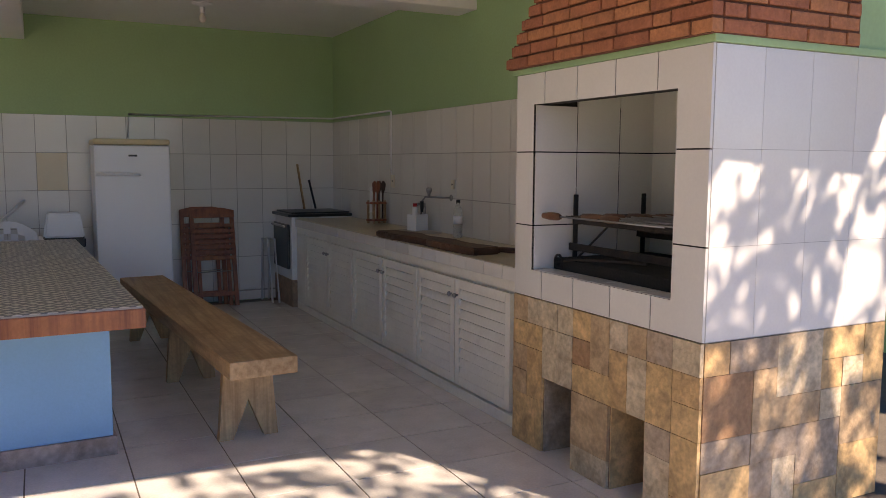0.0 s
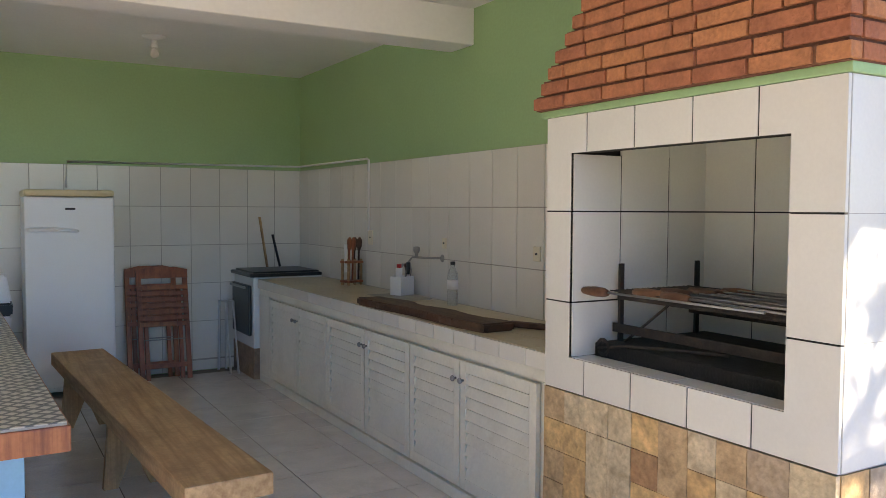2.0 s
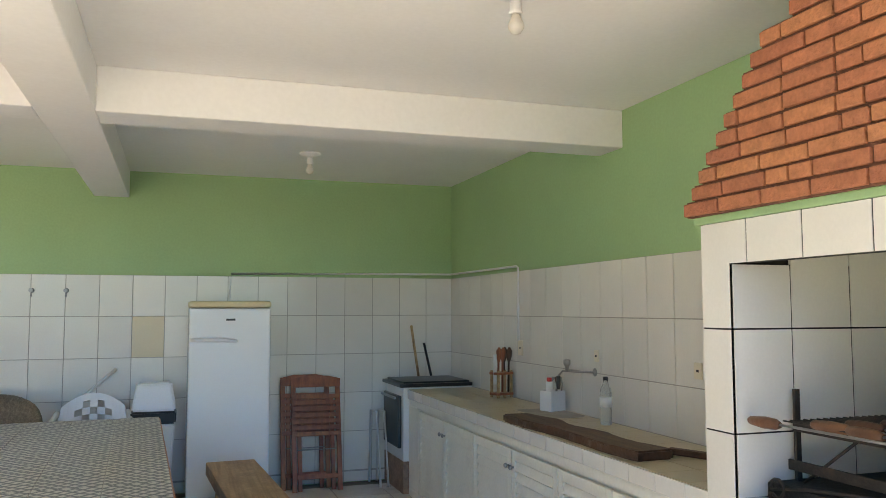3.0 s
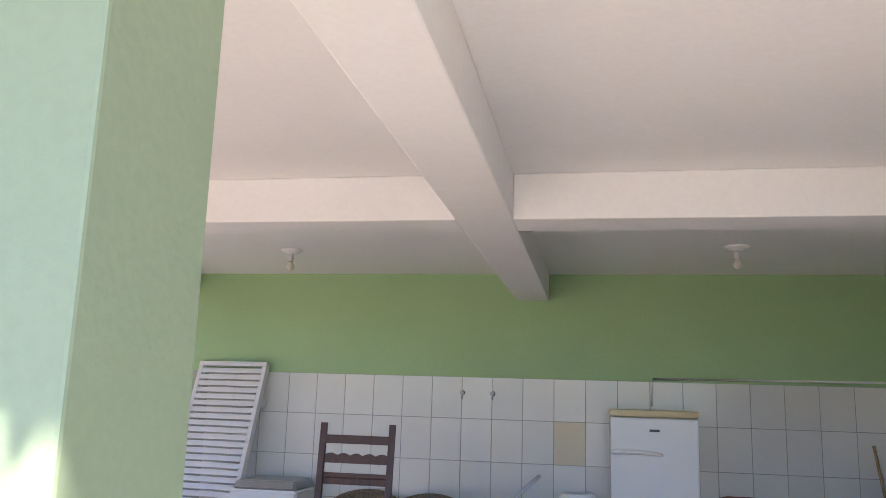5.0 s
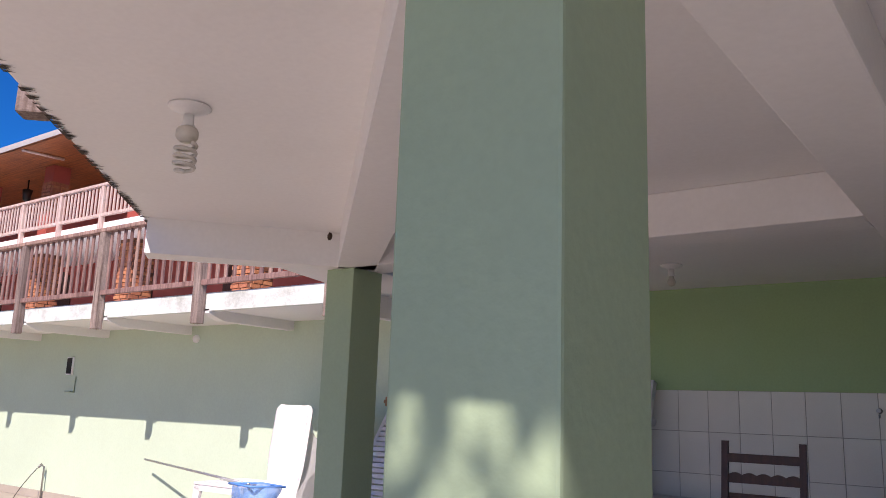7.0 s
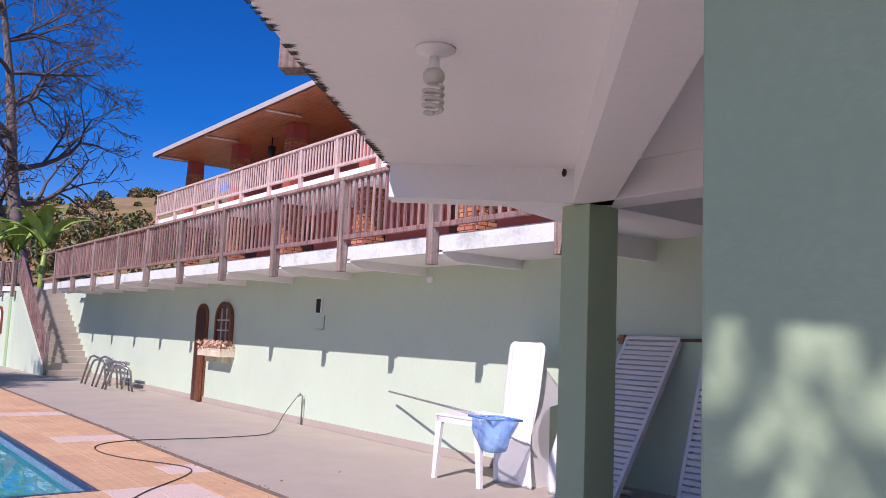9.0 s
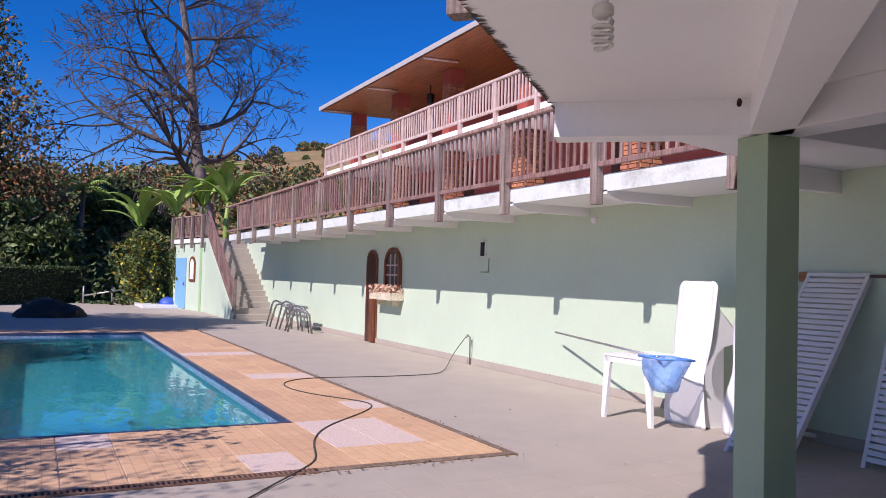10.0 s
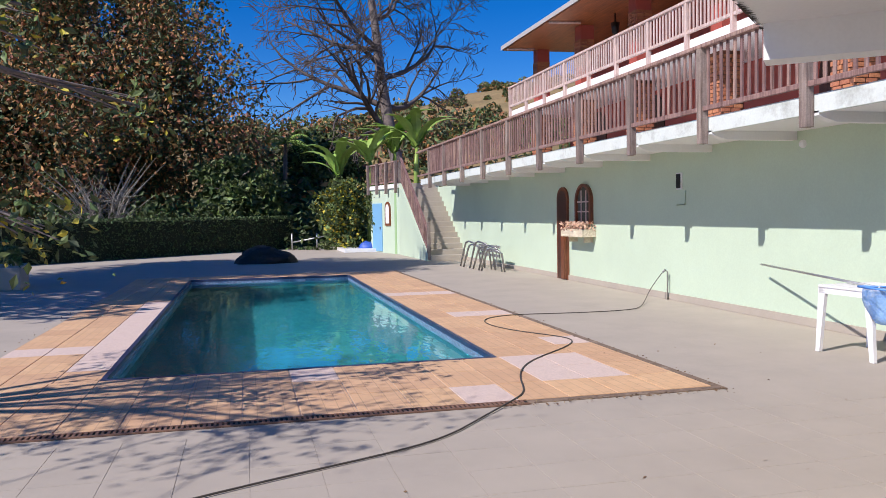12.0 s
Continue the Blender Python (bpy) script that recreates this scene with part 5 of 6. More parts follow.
block("door_leaf", M["blue_paint"], -3.1, -1.95, -0.03, 0.0, 0.05, 2.0, d2, 0.006)
block("door_handle", M["steel"], -2.15, -2.05, -0.06, -0.03, 0.95, 1.05, d2, 0.005)
w2 = thing("window_2", *LAND, label="small arched wooden window beside the blue door", category="window")
tagged(w2, kind="structure")
b = bmesh.new()
prism(b, [(p[0] - 1.25, p[1] + 1.1) for p in arch(0.62, 0.95, 0.31)], -0.04, 0.0, "y")
part("window_frame", b, M["door_wood"], w2)
b = bmesh.new()
prism(b, [(p[0] - 1.25, p[1] + 1.19) for p in arch(0.40, 0.76, 0.2)], -0.045, -0.041, "y")
part("pane", b, M["white_plastic"], w2)
cb = structure(block("trim_kerb", M["white_plastic"], -35.2, -32.4, 6.5, 8.3, 0.0, 0.14, bevel=0.01), "low white tiled kerb of a planting bed", "trim")
fn = thing("pipe_fence", -36.2, 4.6, 0, label="low grey metal pipe fence with white end post", category="fence")
b = bmesh.new()
tube(b, [(0, 0, 0.35), (0.3, 2.2, 0.75)], 0.03, 8)
part("rail", b, M["alu"], fn)
for f in (0.0, 0.5):
    b = bmesh.new()
    tube(b, [(0.3 * f, 2.2 * f, 0), (0.3 * f, 2.2 * f, 0.75)], 0.035, 8)
    part("post", b, M["alu"], fn)
block("end_post", M["white_plastic"], 0.3, 0.45, 2.2, 2.35, 0, 1.1, fn, 0.01, "white end post")

# black covered heap
b = bmesh.new()
bmesh.ops.create_icosphere(b, subdivisions=4, radius=1.0)
for v in b.verts:
    nn = 1 + 0.25 * noise.noise(v.co * 1.7) + 0.06 * noise.noise(v.co * 6)
    v.co = Vector((v.co.x * 0.7 * nn, v.co.y * 0.95 * nn, max(0.0, v.co.z * 0.55 * nn)))
M["tarp"] = material("black_cover", (0.012, 0.012, 0.013), 0.7, var=0.3, scale=5, bump=0.5)
hp = part("covered_mound", b, M["tarp"])
hp.location = (-26.6, 3.2, 0)
tagged(hp, "low mound under a black cover on the yard", "mound")

# drain grate along the deck
dr = thing("drain_grate", -5.43, 0.0, 0, label="brown slotted drain grate along the pool deck", category="drain")
M["grate"] = material("brown_grate", (0.22, 0.12, 0.08), 0.7, var=0.2, scale=10, bump=0.2)
# solid black fill just under the bars, stands for the shaded depth
block("channel", M["soot"], -0.055, 0.055, -0.1, 4.75, -0.02, 0.004, dr)
bm = bmesh.new()
box(bm, -0.062, -0.045, -0.1, 4.75, 0.0, 0.012)
box(bm, 0.045, 0.062, -0.1, 4.75, 0.0, 0.012)
part("edge_strip", bm, M["grate"], dr)
bm = bmesh.new()
box(bm, -0.045, 0.045, 0, 0.019, 0, 0.007)
msl = finish("slot_bar", bm, M["grate"])
for i in range(125):
    piece("slot_bar", msl, dr, (0, -0.08 + i * 0.0385, 0.005))

# ---- upper house ----
UY, UF, US = 12.1, 5.22, 1.33
house = thing("house", 0, 0, 0, label="red house with two storeys behind the balcony", category="house")
block("lower_wall", M["red_wall"], -27.0, 0.5, 14.2, 14.5, DECK - 0.2, UF, house)
block("upper_wall", M["red_wall"], -26.4, 0.5, 14.6, 14.9, UF, 8.6, house)
block("upper_floor", M["white_paint"], -27.35, 0.5, UY - 0.05, 14.9, UF - 0.22, UF, house, 0.0, "white balcony floor edge")
# dark arches laid on the closed wall, their colour stands for shaded openings
for x in (-24.5, -20.7, -17.0, -13.2, -9.5, -5.7, -2.0):
    b = bmesh.new()
    prism(b, [(px + x, pz + DECK) for px, pz in arch(1.15, 2.15, 0.5)], 14.17, 14.21, "y")
    part("door", b, M["dark_wood"], house, "flat dark arch standing for a shaded doorway")
b = bmesh.new()
prism(b, [(11.6, 7.28), (11.6, 7.36), (15.2, 7.42), (15.2, 7.34)], -26.85, 0.5, "x")
part("roof", b, M["soffit_wood"], house, "varnished wooden soffit boards")
b = bmesh.new()
prism(b, [(11.55, 7.30), (11.55, 7.44), (15.2, 8.9), (15.2, 8.765), (11.7, 7.41)], -26.9, 0.5, "x")
part("gutter", b, M["roof"], house, "white metal gutter and roof edge")
for x in (-26.4, -22.4, -18.4, -14.4, -10.4):
    b = bmesh.new()
    tube(b, [(x, 11.62, 7.25), (x + 0.1, 12.6, 7.26)], 0.035, 8)
    part("roof_strut", b, M["pink_wood"], house)
bl_ = new("lantern")
bl_.parent = house
bl_.location = (-21.2, 13.2, 6.86)
tagged(bl_, "dark iron hanging lantern")
b = bmesh.new()
lathe(b, [(0.02, 0.45), (0.02, 0.2), (0.14, 0.16), (0.1, -0.12), (0.03, -0.18)], sides=8)
part("lantern_body", b, M["black_plastic"], bl_)
for x in (-26.7, -22.95, -19.3, -15.35, -11.4, -7.4):
    col = new("column")
    col.parent = house
    col.location = (x, 13.0, 0)
    tagged(col, "red brick column")
    block("shaft", M["red_wall"], -0.22, 0.22, -0.22, 0.22, UF, 7.85, col)
    block("lower_shaft", M["mortar"], -0.27, 0.27, -0.27, 0.27, DECK - 0.1, UF - 0.2, col)
    for k in range(9):
        for face in range(2):
            for s in range(2):
                bb_ = brick_mesh(0.21, 0.03, 0.075) if "big" not in brick_cache else brick_cache["big"]
                brick_cache["big"] = bb_
                z0 = UF + 0.85 + k * 0.09
                if face == 0:
                    piece("brick", bb_, col, (-0.22 + s * 0.225, -0.245, z0))
                else:
                    o2 = piece("brick", bb_, col, (0.245, -0.22 + s * 0.225, z0))
                    o2.rotation_euler = (0, 0, math.pi / 2)
    for k in range(24):
        for face in range(2):
            for s in range(2):
                z0 = DECK + 0.05 + k * 0.09
                off = 0.06 if k % 2 else 0.0
                if face == 0:
                    piece("brick", brick_cache["big"], col, (-0.27 + s * 0.25 + off, -0.295, z0))
                else:
                    o2 = piece("brick", brick_cache["big"], col, (0.295, -0.27 + s * 0.25 + off, z0))
                    o2.rotation_euler = (0, 0, math.pi / 2)
ur = thing("upper_railing", 0, UY - 0.1, 0, label="faded pinkish wooden railing of the upper balcony", category="railing")
block("top_rail", M["pink_wood"], -27.35, 0.0, -0.05, 0.06, UF + 0.80, UF + 0.86, ur, 0.008)
block("bottom_rail", M["pink_wood"], -27.35, 0.0, -0.03, 0.04, UF + 0.12, UF + 0.19, ur, 0.008)
bm = bmesh.new()
box(bm, -0.05, 0.05, -0.04, 0.06, UF - 0.25, UF + 0.82, 0.008)
mp2 = finish("post", bm, M["pink_wood"])
bm = bmesh.new()
box(bm, -0.026, 0.026, -0.012, 0.012, UF + 0.17, UF + 0.81)
mb2 = finish("baluster", bm, M["pink_wood"])
for i in range(14):
    x = -27.3 + i * 1.72
    piece("post", mp2, ur, (x, 0, 0))
    for k in range(1, 12):
        piece("baluster", mb2, ur, (x + k * 1.72 / 12, 0, 0))

# railing posts on the cut corner of the canopy
cp = thing("canopy_railing", 0, 0, 0, label="weathered wooden railing on the canopy edge", category="railing")
for f in (0.42, 0.88):
    x, y = -3.87 + f * 3.42, 5.82 - f * 3.42
    pz = piece("post", mpost, cp, (x - 0.05, y - 0.05, 0.27))
    pz.rotation_euler = (0, 0, radians(-45))
b = bmesh.new()
tube(b, [(-3.92, 5.77, 3.72), (-0.5, 2.35, 3.72)], 0.04, 6)
part("top_rail", b, M["grey_wood"], cp)
# ragged drip edge of the slab
b = bmesh.new()
for i in range(260):
    f = random.random()
    x, y = -3.87 + f * 3.42, 5.82 - f * 3.42
    a = random.uniform(0.01, 0.05)
    p = Vector((x, y, CZ - 0.002))
    t = Vector((0.7, -0.7, 0)) * random.uniform(0.006, 0.02)
    o3 = Vector((0.7, 0.7, 0))
    vs = [b.verts.new(p - t - o3 * 0.012), b.verts.new(p + t - o3 * 0.012), b.verts.new(p + o3 * a + Vector((0, 0, -0.004)))]
    b.faces.new(vs)
M["mould"] = material("black_mould", (0.06, 0.05, 0.04), 0.95, var=0.4, scale=20, bump=0.3)
tagged(part("slab_edge_mould", b, M["mould"]), "dark mould stains along the slab edge", "stain", kind="stuff")

# ---- land and plants ----
bm = bmesh.new()
nx, ny = 70, 60
grid = {}
def land(x, y):
    d = max(0.0, -44 - x) + max(0.0, y - 20) * 0.9
    h = 42 * (1 - math.exp(-max(0, d) / 130)) * (0.55 + 0.45 / (1 + math.exp(-(y - 25) / 22)))
    return -0.5 + h + min(d, 30) / 30 * 4.0 * noise.noise((x * 0.02, y * 0.02, 0.3)) + min(d, 30) / 30 * 0.8 * noise.noise((x * 0.11, y * 0.11, 1.3))
for i in range(nx + 1):
    for j in range(ny + 1):
        x, y = 20 - i * 5.5, -190 + j * 7.5
        grid[i, j] = bm.verts.new((x, y, land(x, y)))
for i in range(nx):
    for j in range(ny):
        q = (grid[i, j], grid[i + 1, j], grid[i + 1, j + 1], grid[i, j + 1])
        if any(v.co.z > -0.45 for v in q):
            bm.faces.new(q).smooth = True
bmesh.ops.delete(bm, geom=[v for v in bm.verts if not v.link_faces], context="VERTS")
structure(part("hillside", bm, M["hill"]), "dry grassy hillside behind the house", "hill")


def clump(cx, cy, cz, rx, ry, rz, taper=0.0):
    """A sampler of leaf places on lumps of a crown, uneven and with gaps."""
    lumps = [(Vector(np.random.normal(size=3)).normalized(), random.uniform(0.25, 0.5), random.uniform(0.45, 0.95)) for _ in range(34)]
    def pick():
        d, r, f = random.choice(lumps)
        o = Vector(np.random.normal(size=3)).normalized() * r * random.uniform(0.5, 1.0)
        p = d * f + o
        s = 1 - taper * max(-0.3, p.z)
        return Vector((cx + p.x * rx * s, cy + p.y * ry * s, cz + p.z * rz))
    return pick


def tree(name, x, y, h, r, mats, count, size, label, trunk_r=0.2, cz=None, rz=None, taper=0.0):
    t = thing(name, x, y, 0, label=label, category="tree")
    b = bmesh.new()
    cz = cz or h * 0.58
    rz = rz or h * 0.42
    tube(b, [(0, 0, -0.8), (0.1, 0.05, h * 0.3), (-0.05, 0.1, h * 0.6), (0.05, 0, h * 0.9)], [trunk_r, trunk_r * 0.8, trunk_r * 0.5, 0.03], 9)
    for i in range(9):
        a = i * 2.4
        z0 = h * (0.25 + 0.06 * i)
        tube(b, [(0, 0, z0), (r * 0.4 * math.cos(a), r * 0.4 * math.sin(a), z0 + h * 0.08), (r * 0.8 * math.cos(a), r * 0.8 * math.sin(a), z0 + h * 0.12)], [trunk_r * 0.4, trunk_r * 0.25, 0.02], 6)
    part("trunk", b, M["bark"], t)
    leaves("crown", mats, count, clump(0, 0, cz, r, r, rz, taper), size, t, "many small leaves")
    return t


tree("tree", -46.0, -5.0, 17.5, 7.6, [M["leaf_rust"], M["leaf_dark"], M["leaf_olive"], M["leaf_rust"], M["leaf_dark"]], 110000, 0.125, "tall dense tree with rust and dark green leaves", 0.4, 8.6, 9.4, 0.42)
tree("tree", -43.0, -13.5, 13.0, 4.8, [M["leaf_dark"]], 20000, 0.18, "tall dark green tree behind the hedge", 0.35)
tree("tree", -41.0, 2.2, 4.4, 2.3, [M["leaf_dark"], M["leaf_mid"]], 7000, 0.16, "dark green tree behind the hedge", 0.2)
tree("tree", -54.0, 7.5, 7.0, 3.2, [M["leaf_mid"], M["leaf_dark"]], 8000, 0.19, "mid green tree on the slope", 0.25)

for x, y, h, r, n in ((-13.0, -7.6, 9.5, 3.3, 4200), (-20.5, -9.0, 14.0, 4.0, 8000), (-17.2, -9.6, 18.0, 4.0, 9000), (-16.5, -14.5, 18.0, 4.2, 8000)):
    tree("tree", x, y, h, r, [M["leaf_dark"], M["leaf_mid"]], n, 0.16, "leafy garden tree beside the pool yard", 0.2, h * 0.74, h * 0.2)
pl = thing("planter", -19.6, -2.7, 0, 8, "low grey concrete planter with small shrubs", "planter")
block("trough", M["concrete"], -0.9, 0.9, -0.3, 0.3, 0, 0.5, pl, 0.015)
leaves("shrub", [M["leaf_mid"], M["leaf_dark"]], 500, clump(0, 0, 0.75, 0.8, 0.25, 0.3), 0.05, pl, "small green shrub leaves")

# the big leafless tree
def bare_tree(x, y, h):
    t = thing("bare_tree", x, y, 0, label="tall leafless grey tree with fine twigs", category="tree")
    segs = {"trunk": [], "twig_crown": []}
    rng = random.Random(31)
    def grow(p, d, length, r, depth):
        n = (12, 7, 5, 4, 2)[depth]
        q = p
        pts, rs = [p], [r]
        bend = Vector((rng.uniform(-1, 1), rng.uniform(-1, 1), 0)) * (0.05 if depth else 0.0)
        for i in range(n):
            f = (i + 1) / n
            wob = Vector((rng.uniform(-1, 1), rng.uniform(-1, 1), rng.uniform(-0.7, 0.7))) * (0.06 if depth == 0 else 0.26)
            lift = Vector((0, 0.05 if depth == 0 and 0.3 < f < 0.65 else 0.0, 0.10 if depth == 1 and f > 0.35 else (-0.04 if depth == 2 else 0.0)))
            d = (d + wob + bend + lift).normalized()
            q = q + d * length / n
            pts.append(q)
            rs.append(r * (1 - 0.75 * f))
            if depth == 4 or (depth == 0 and f < 0.30) or (depth > 0 and f < 0.25):
                continue
            for _ in range((2, 1, 1, 1)[depth] + (rng.random() < (0.0, 0.35, 0.3, 0.2)[depth])):
                side = d.cross(Vector((rng.uniform(-1, 1), rng.uniform(-1, 1), rng.uniform(-1, 1)))).normalized()
                if depth == 0:
                    a = rng.uniform(0, math.tau)
                    nd = Vector((math.cos(a), math.sin(a), rng.uniform(0.05, 0.30) + 0.75 * max(0.0, f - 0.55))).normalized()
                    grow(q, nd, length * rng.uniform(0.34, 0.46) * (1.12 - 0.5 * f), rs[-1] * 0.6, 1)
                else:
                    nd = (d * 0.75 + side * rng.uniform(0.5, 0.95)).normalized()
                    grow(q, nd, length * rng.uniform(0.42, 0.62) * (1.1 - 0.4 * f), rs[-1] * 0.7, depth + 1)
        segs["trunk" if depth == 0 else "twig_crown"].append((pts, [max(k, 0.021) for k in rs], depth))
    grow(Vector((0, 0, -0.5)), Vector((0.02, -0.27, 1)), h, 0.5, 0)
    for key in segs:
        b = bmesh.new()
        for pts, rs, depth in segs[key]:
            tube(b, pts, rs, 8 if depth == 0 else (5 if depth < 3 else 3), False)
        me = finish(key, b, M["bark"] if key == "trunk" else M["twig"])
        ob = new(key, me)
        ob.parent = t
        if key == "twig_crown":
            ob["kind"] = "stuff"
    return t


bare_tree(-48.5, 13.2, 21.5)

# hedge
hd = thing("hedge", 0, 0, 0, label="clipped dark green hedge at the end of the yard", category="hedge")
hx0, hy0, hx1, hy1 = -26.0, -9.0, -38.4, 4.5
def hedge_place():
    f = random.random()
    d = Vector((hx1 - hx0, hy1 - hy0, 0))
    nrm = Vector((-d.y, d.x, 0)).normalized()
    side = random.choice((-1, -1, 1, 0))
    base = Vector((hx0, hy0, 0)) + d * f
    if side == 0:
        return base + nrm * random.uniform(-0.5, 0.5) + Vector((0, 0, 1.5 + random.uniform(-0.06, 0.05)))
    return base + nrm * (-side * (0.5 + random.uniform(-0.08, 0.04))) + Vector((0, 0, random.uniform(0, 1.5)))
d = Vector((hx1 - hx0, hy1 - hy0, 0))
nrm = Vector((-d.y, d.x, 0)).normalized() * 0.44
# solid core; its near-black green stands for the shade between the leaves
b = bmesh.new()
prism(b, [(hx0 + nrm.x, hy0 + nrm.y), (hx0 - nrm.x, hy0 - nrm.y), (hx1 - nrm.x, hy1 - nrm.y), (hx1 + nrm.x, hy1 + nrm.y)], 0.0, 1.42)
M["hedge_core"] = material("hedge_inner_shade", (0.012, 0.02, 0.006), 0.9, var=0.3, scale=8, bump=0.2)
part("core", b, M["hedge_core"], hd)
ob = leaves("foliage", M["hedge"], 16000, hedge_place, 0.055, hd, "small clipped leaves")
ob["kind"] = "stuff"

# far woods on the slope
def woods_place():
    while True:
        c = random.choice(WOODS)
        o = Vector(np.random.normal(size=3)).normalized() * random.uniform(0.75, 1.0)
        return Vector((c[0] + o.x * c[3], c[1] + o.y * c[3], c[2] + abs(o.z) * c[3] * 1.3))
WOODS = []
rw = random.Random(5)
for i in range(340):
    x, y = rw.uniform(-125, -46), rw.uniform(-60, 44)
    if x > -60 and y > 20 or (y > 30 and x < -90 and rw.random() < 0.85):
        continue
    WOODS.append((x, y, land(x, y) - 0.4, rw.uniform(1.3, 3.0)))
for i in range(240):
    x, y = rw.uniform(-150, -60), rw.uniform(14, 90)
    WOODS.append((x, y, land(x, y) - 0.2, rw.uniform(0.6, 1.5)))
ob = leaves("far_woods", [M["leaf_dark"], M["leaf_mid"], M["leaf_dark"], M["leaf_rust"], M["leaf_olive"]], 90000, woods_place, 0.27)
tagged(ob, "mixed dark woods on the slope", "woods", kind="stuff")

# undergrowth behind the hedge
UND = [(-39.5 + rw.uniform(-3, 3), rw.uniform(-12, 9), rw.uniform(0.3, 1.2), rw.uniform(1.0, 2.1)) for _ in range(40)]
def under_place():
    c = random.choice(UND)
    o = Vector(np.random.normal(size=3)).normalized() * random.uniform(0.5, 1.0)
    return Vector((c[0] + o.x * c[3], c[1] + o.y * c[3], max(0.05, c[2] + o.z * c[3] * 1.2)))
ob = leaves("undergrowth", [M["leaf_dark"], M["hedge"], M["leaf_mid"]], 14000, under_place, 0.13)
tagged(ob, "dark shrubs behind the hedge", "shrubs", kind="stuff")
# dry grey shrub
sh = thing("dry_shrub", -37.5, -3.5, 0, label="leafless pale grey shrub behind the hedge", category="shrub")
b = bmesh.new()
rs_ = random.Random(3)
for i in range(60):
    a = rs_.uniform(0, math.tau)
    r = rs_.uniform(1.0, 3.2)
    z1 = rs_.uniform(1.5, 4.4)
    mid = Vector((0.4 * r * math.cos(a), 0.4 * r * math.sin(a), z1 * 0.6))
    tube(b, [(0.1 * math.cos(a), 0.1 * math.sin(a), 0), mid, (r * math.cos(a), r * math.sin(a), z1)], [0.05, 0.025, 0.008], 4, False)
    for k in range(3):
        e = mid + Vector((rs_.uniform(-1, 1), rs_.uniform(-1, 1), rs_.uniform(0, 1.2)))
        tube(b, [mid, e], [0.015, 0.005], 3, False)
M["pale_twig"] = material("pale_twig", (0.34, 0.31, 0.27), 0.9, var=0.2, bump=0.1)
part("twig_mass", b, M["pale_twig"], sh)["kind"] = "stuff"

# banana plants and flowering bush by the landing
def banana(x, y, n, h):
    t = thing("banana_plant", x, y, 0, label="banana plant with long arching green leaves", category="plant", group="banana plants by the landing")
    b = bmesh.new()
    tube(b, [(0, 0, -0.2), (0.05, 0, h * 0.5), (0, 0.05, h * 0.62)], [0.16, 0.12, 0.07], 10)
    part("stem", b, M["banana"], t)
    for i in range(n):
        a = i * 2.399 + x
        up = random.uniform(0.9, 1.6)
        L = random.uniform(2.2, 3.2)
        b = bmesh.new()
        L1, R1, C1 = [], [], []
        m = 22
        d = Vector((math.cos(a), math.sin(a), 0))
        s = Vector((-math.sin(a), math.cos(a), 0))
        for k in range(m + 1):
            f = k / m
            c = Vector((0, 0, h * 0.6)) + d * (L * f * (0.35 + 0.4 * f)) + Vector((0, 0, L * up * (f - 0.62 * f * f)))
            w = 0.25 * math.sin(math.pi * min(1, 0.06 + 0.94 * f)) ** 0.6 * (0 if f < 0.08 else 1) + 0.012
            w *= random.choice((1.0, 0.97, 0.9, 0.62))
            C1.append(b.verts.new(c))
            L1.append(b.verts.new(c + s * w + Vector((0, 0, -0.25 * w))))
            R1.append(b.verts.new(c - s * w + Vector((0, 0, -0.25 * w))))
        for k in range(m):
            b.faces.new((L1[k], C1[k], C1[k + 1], L1[k + 1]))
            b.faces.new((C1[k], R1[k], R1[k + 1], C1[k + 1]))
        part("leaf", b, M["banana"], t)
    return t


for x, y, n, h in ((-34.4, 7.9, 9, 6.2), (-35.5, 9.2, 10, 7.0), (-35.6, 6.7, 8, 5.2), (-34.0, 9.9, 9, 7.2)):
    banana(x, y, n, h)
def palm(x, y, z0, h):
    t = thing("palm_tree", x, y, z0, label="feather palm with drooping fronds among the woods", category="tree")
    b = bmesh.new()
    tube(b, [(0, 0, -0.5), (0.1, 0.1, h * 0.5), (0.0, 0.2, h)], [0.2, 0.15, 0.12], 9)
    part("trunk", b, M["bark"], t)
    rng = random.Random(12)
    for i in range(20):
        a, up, L = i * 2.399, rng.uniform(0.1, 1.2), rng.uniform(2.2, 3.0)
        d, sd = Vector((math.cos(a), math.sin(a), 0)), Vector((-math.sin(a), math.cos(a), 0))
        b = bmesh.new()
        rib = [Vector((0, 0.2, h)) + d * (L * f * 0.8) + Vector((0, 0, L * (up * f - (0.5 + 0.5 * up) * f * f))) for f in [k / 14 for k in range(15)]]
        tube(b, rib, [0.035 - 0.002 * k for k in range(15)], 4, False)
        for k in range(2, 15):
            w = 0.62 * math.sin(math.pi * (0.12 + 0.8 * k / 15))
            for sg in (-1, 1):
                tip = rib[k] + sd * sg * w + d * 0.2 + Vector((0, 0, -0.35 * w))
                b.faces.new([b.verts.new(rib[k] - d * 0.05), b.verts.new(rib[k] + d * 0.06), b.verts.new(tip)])
        part("frond", b, M["banana"], t)
    return t


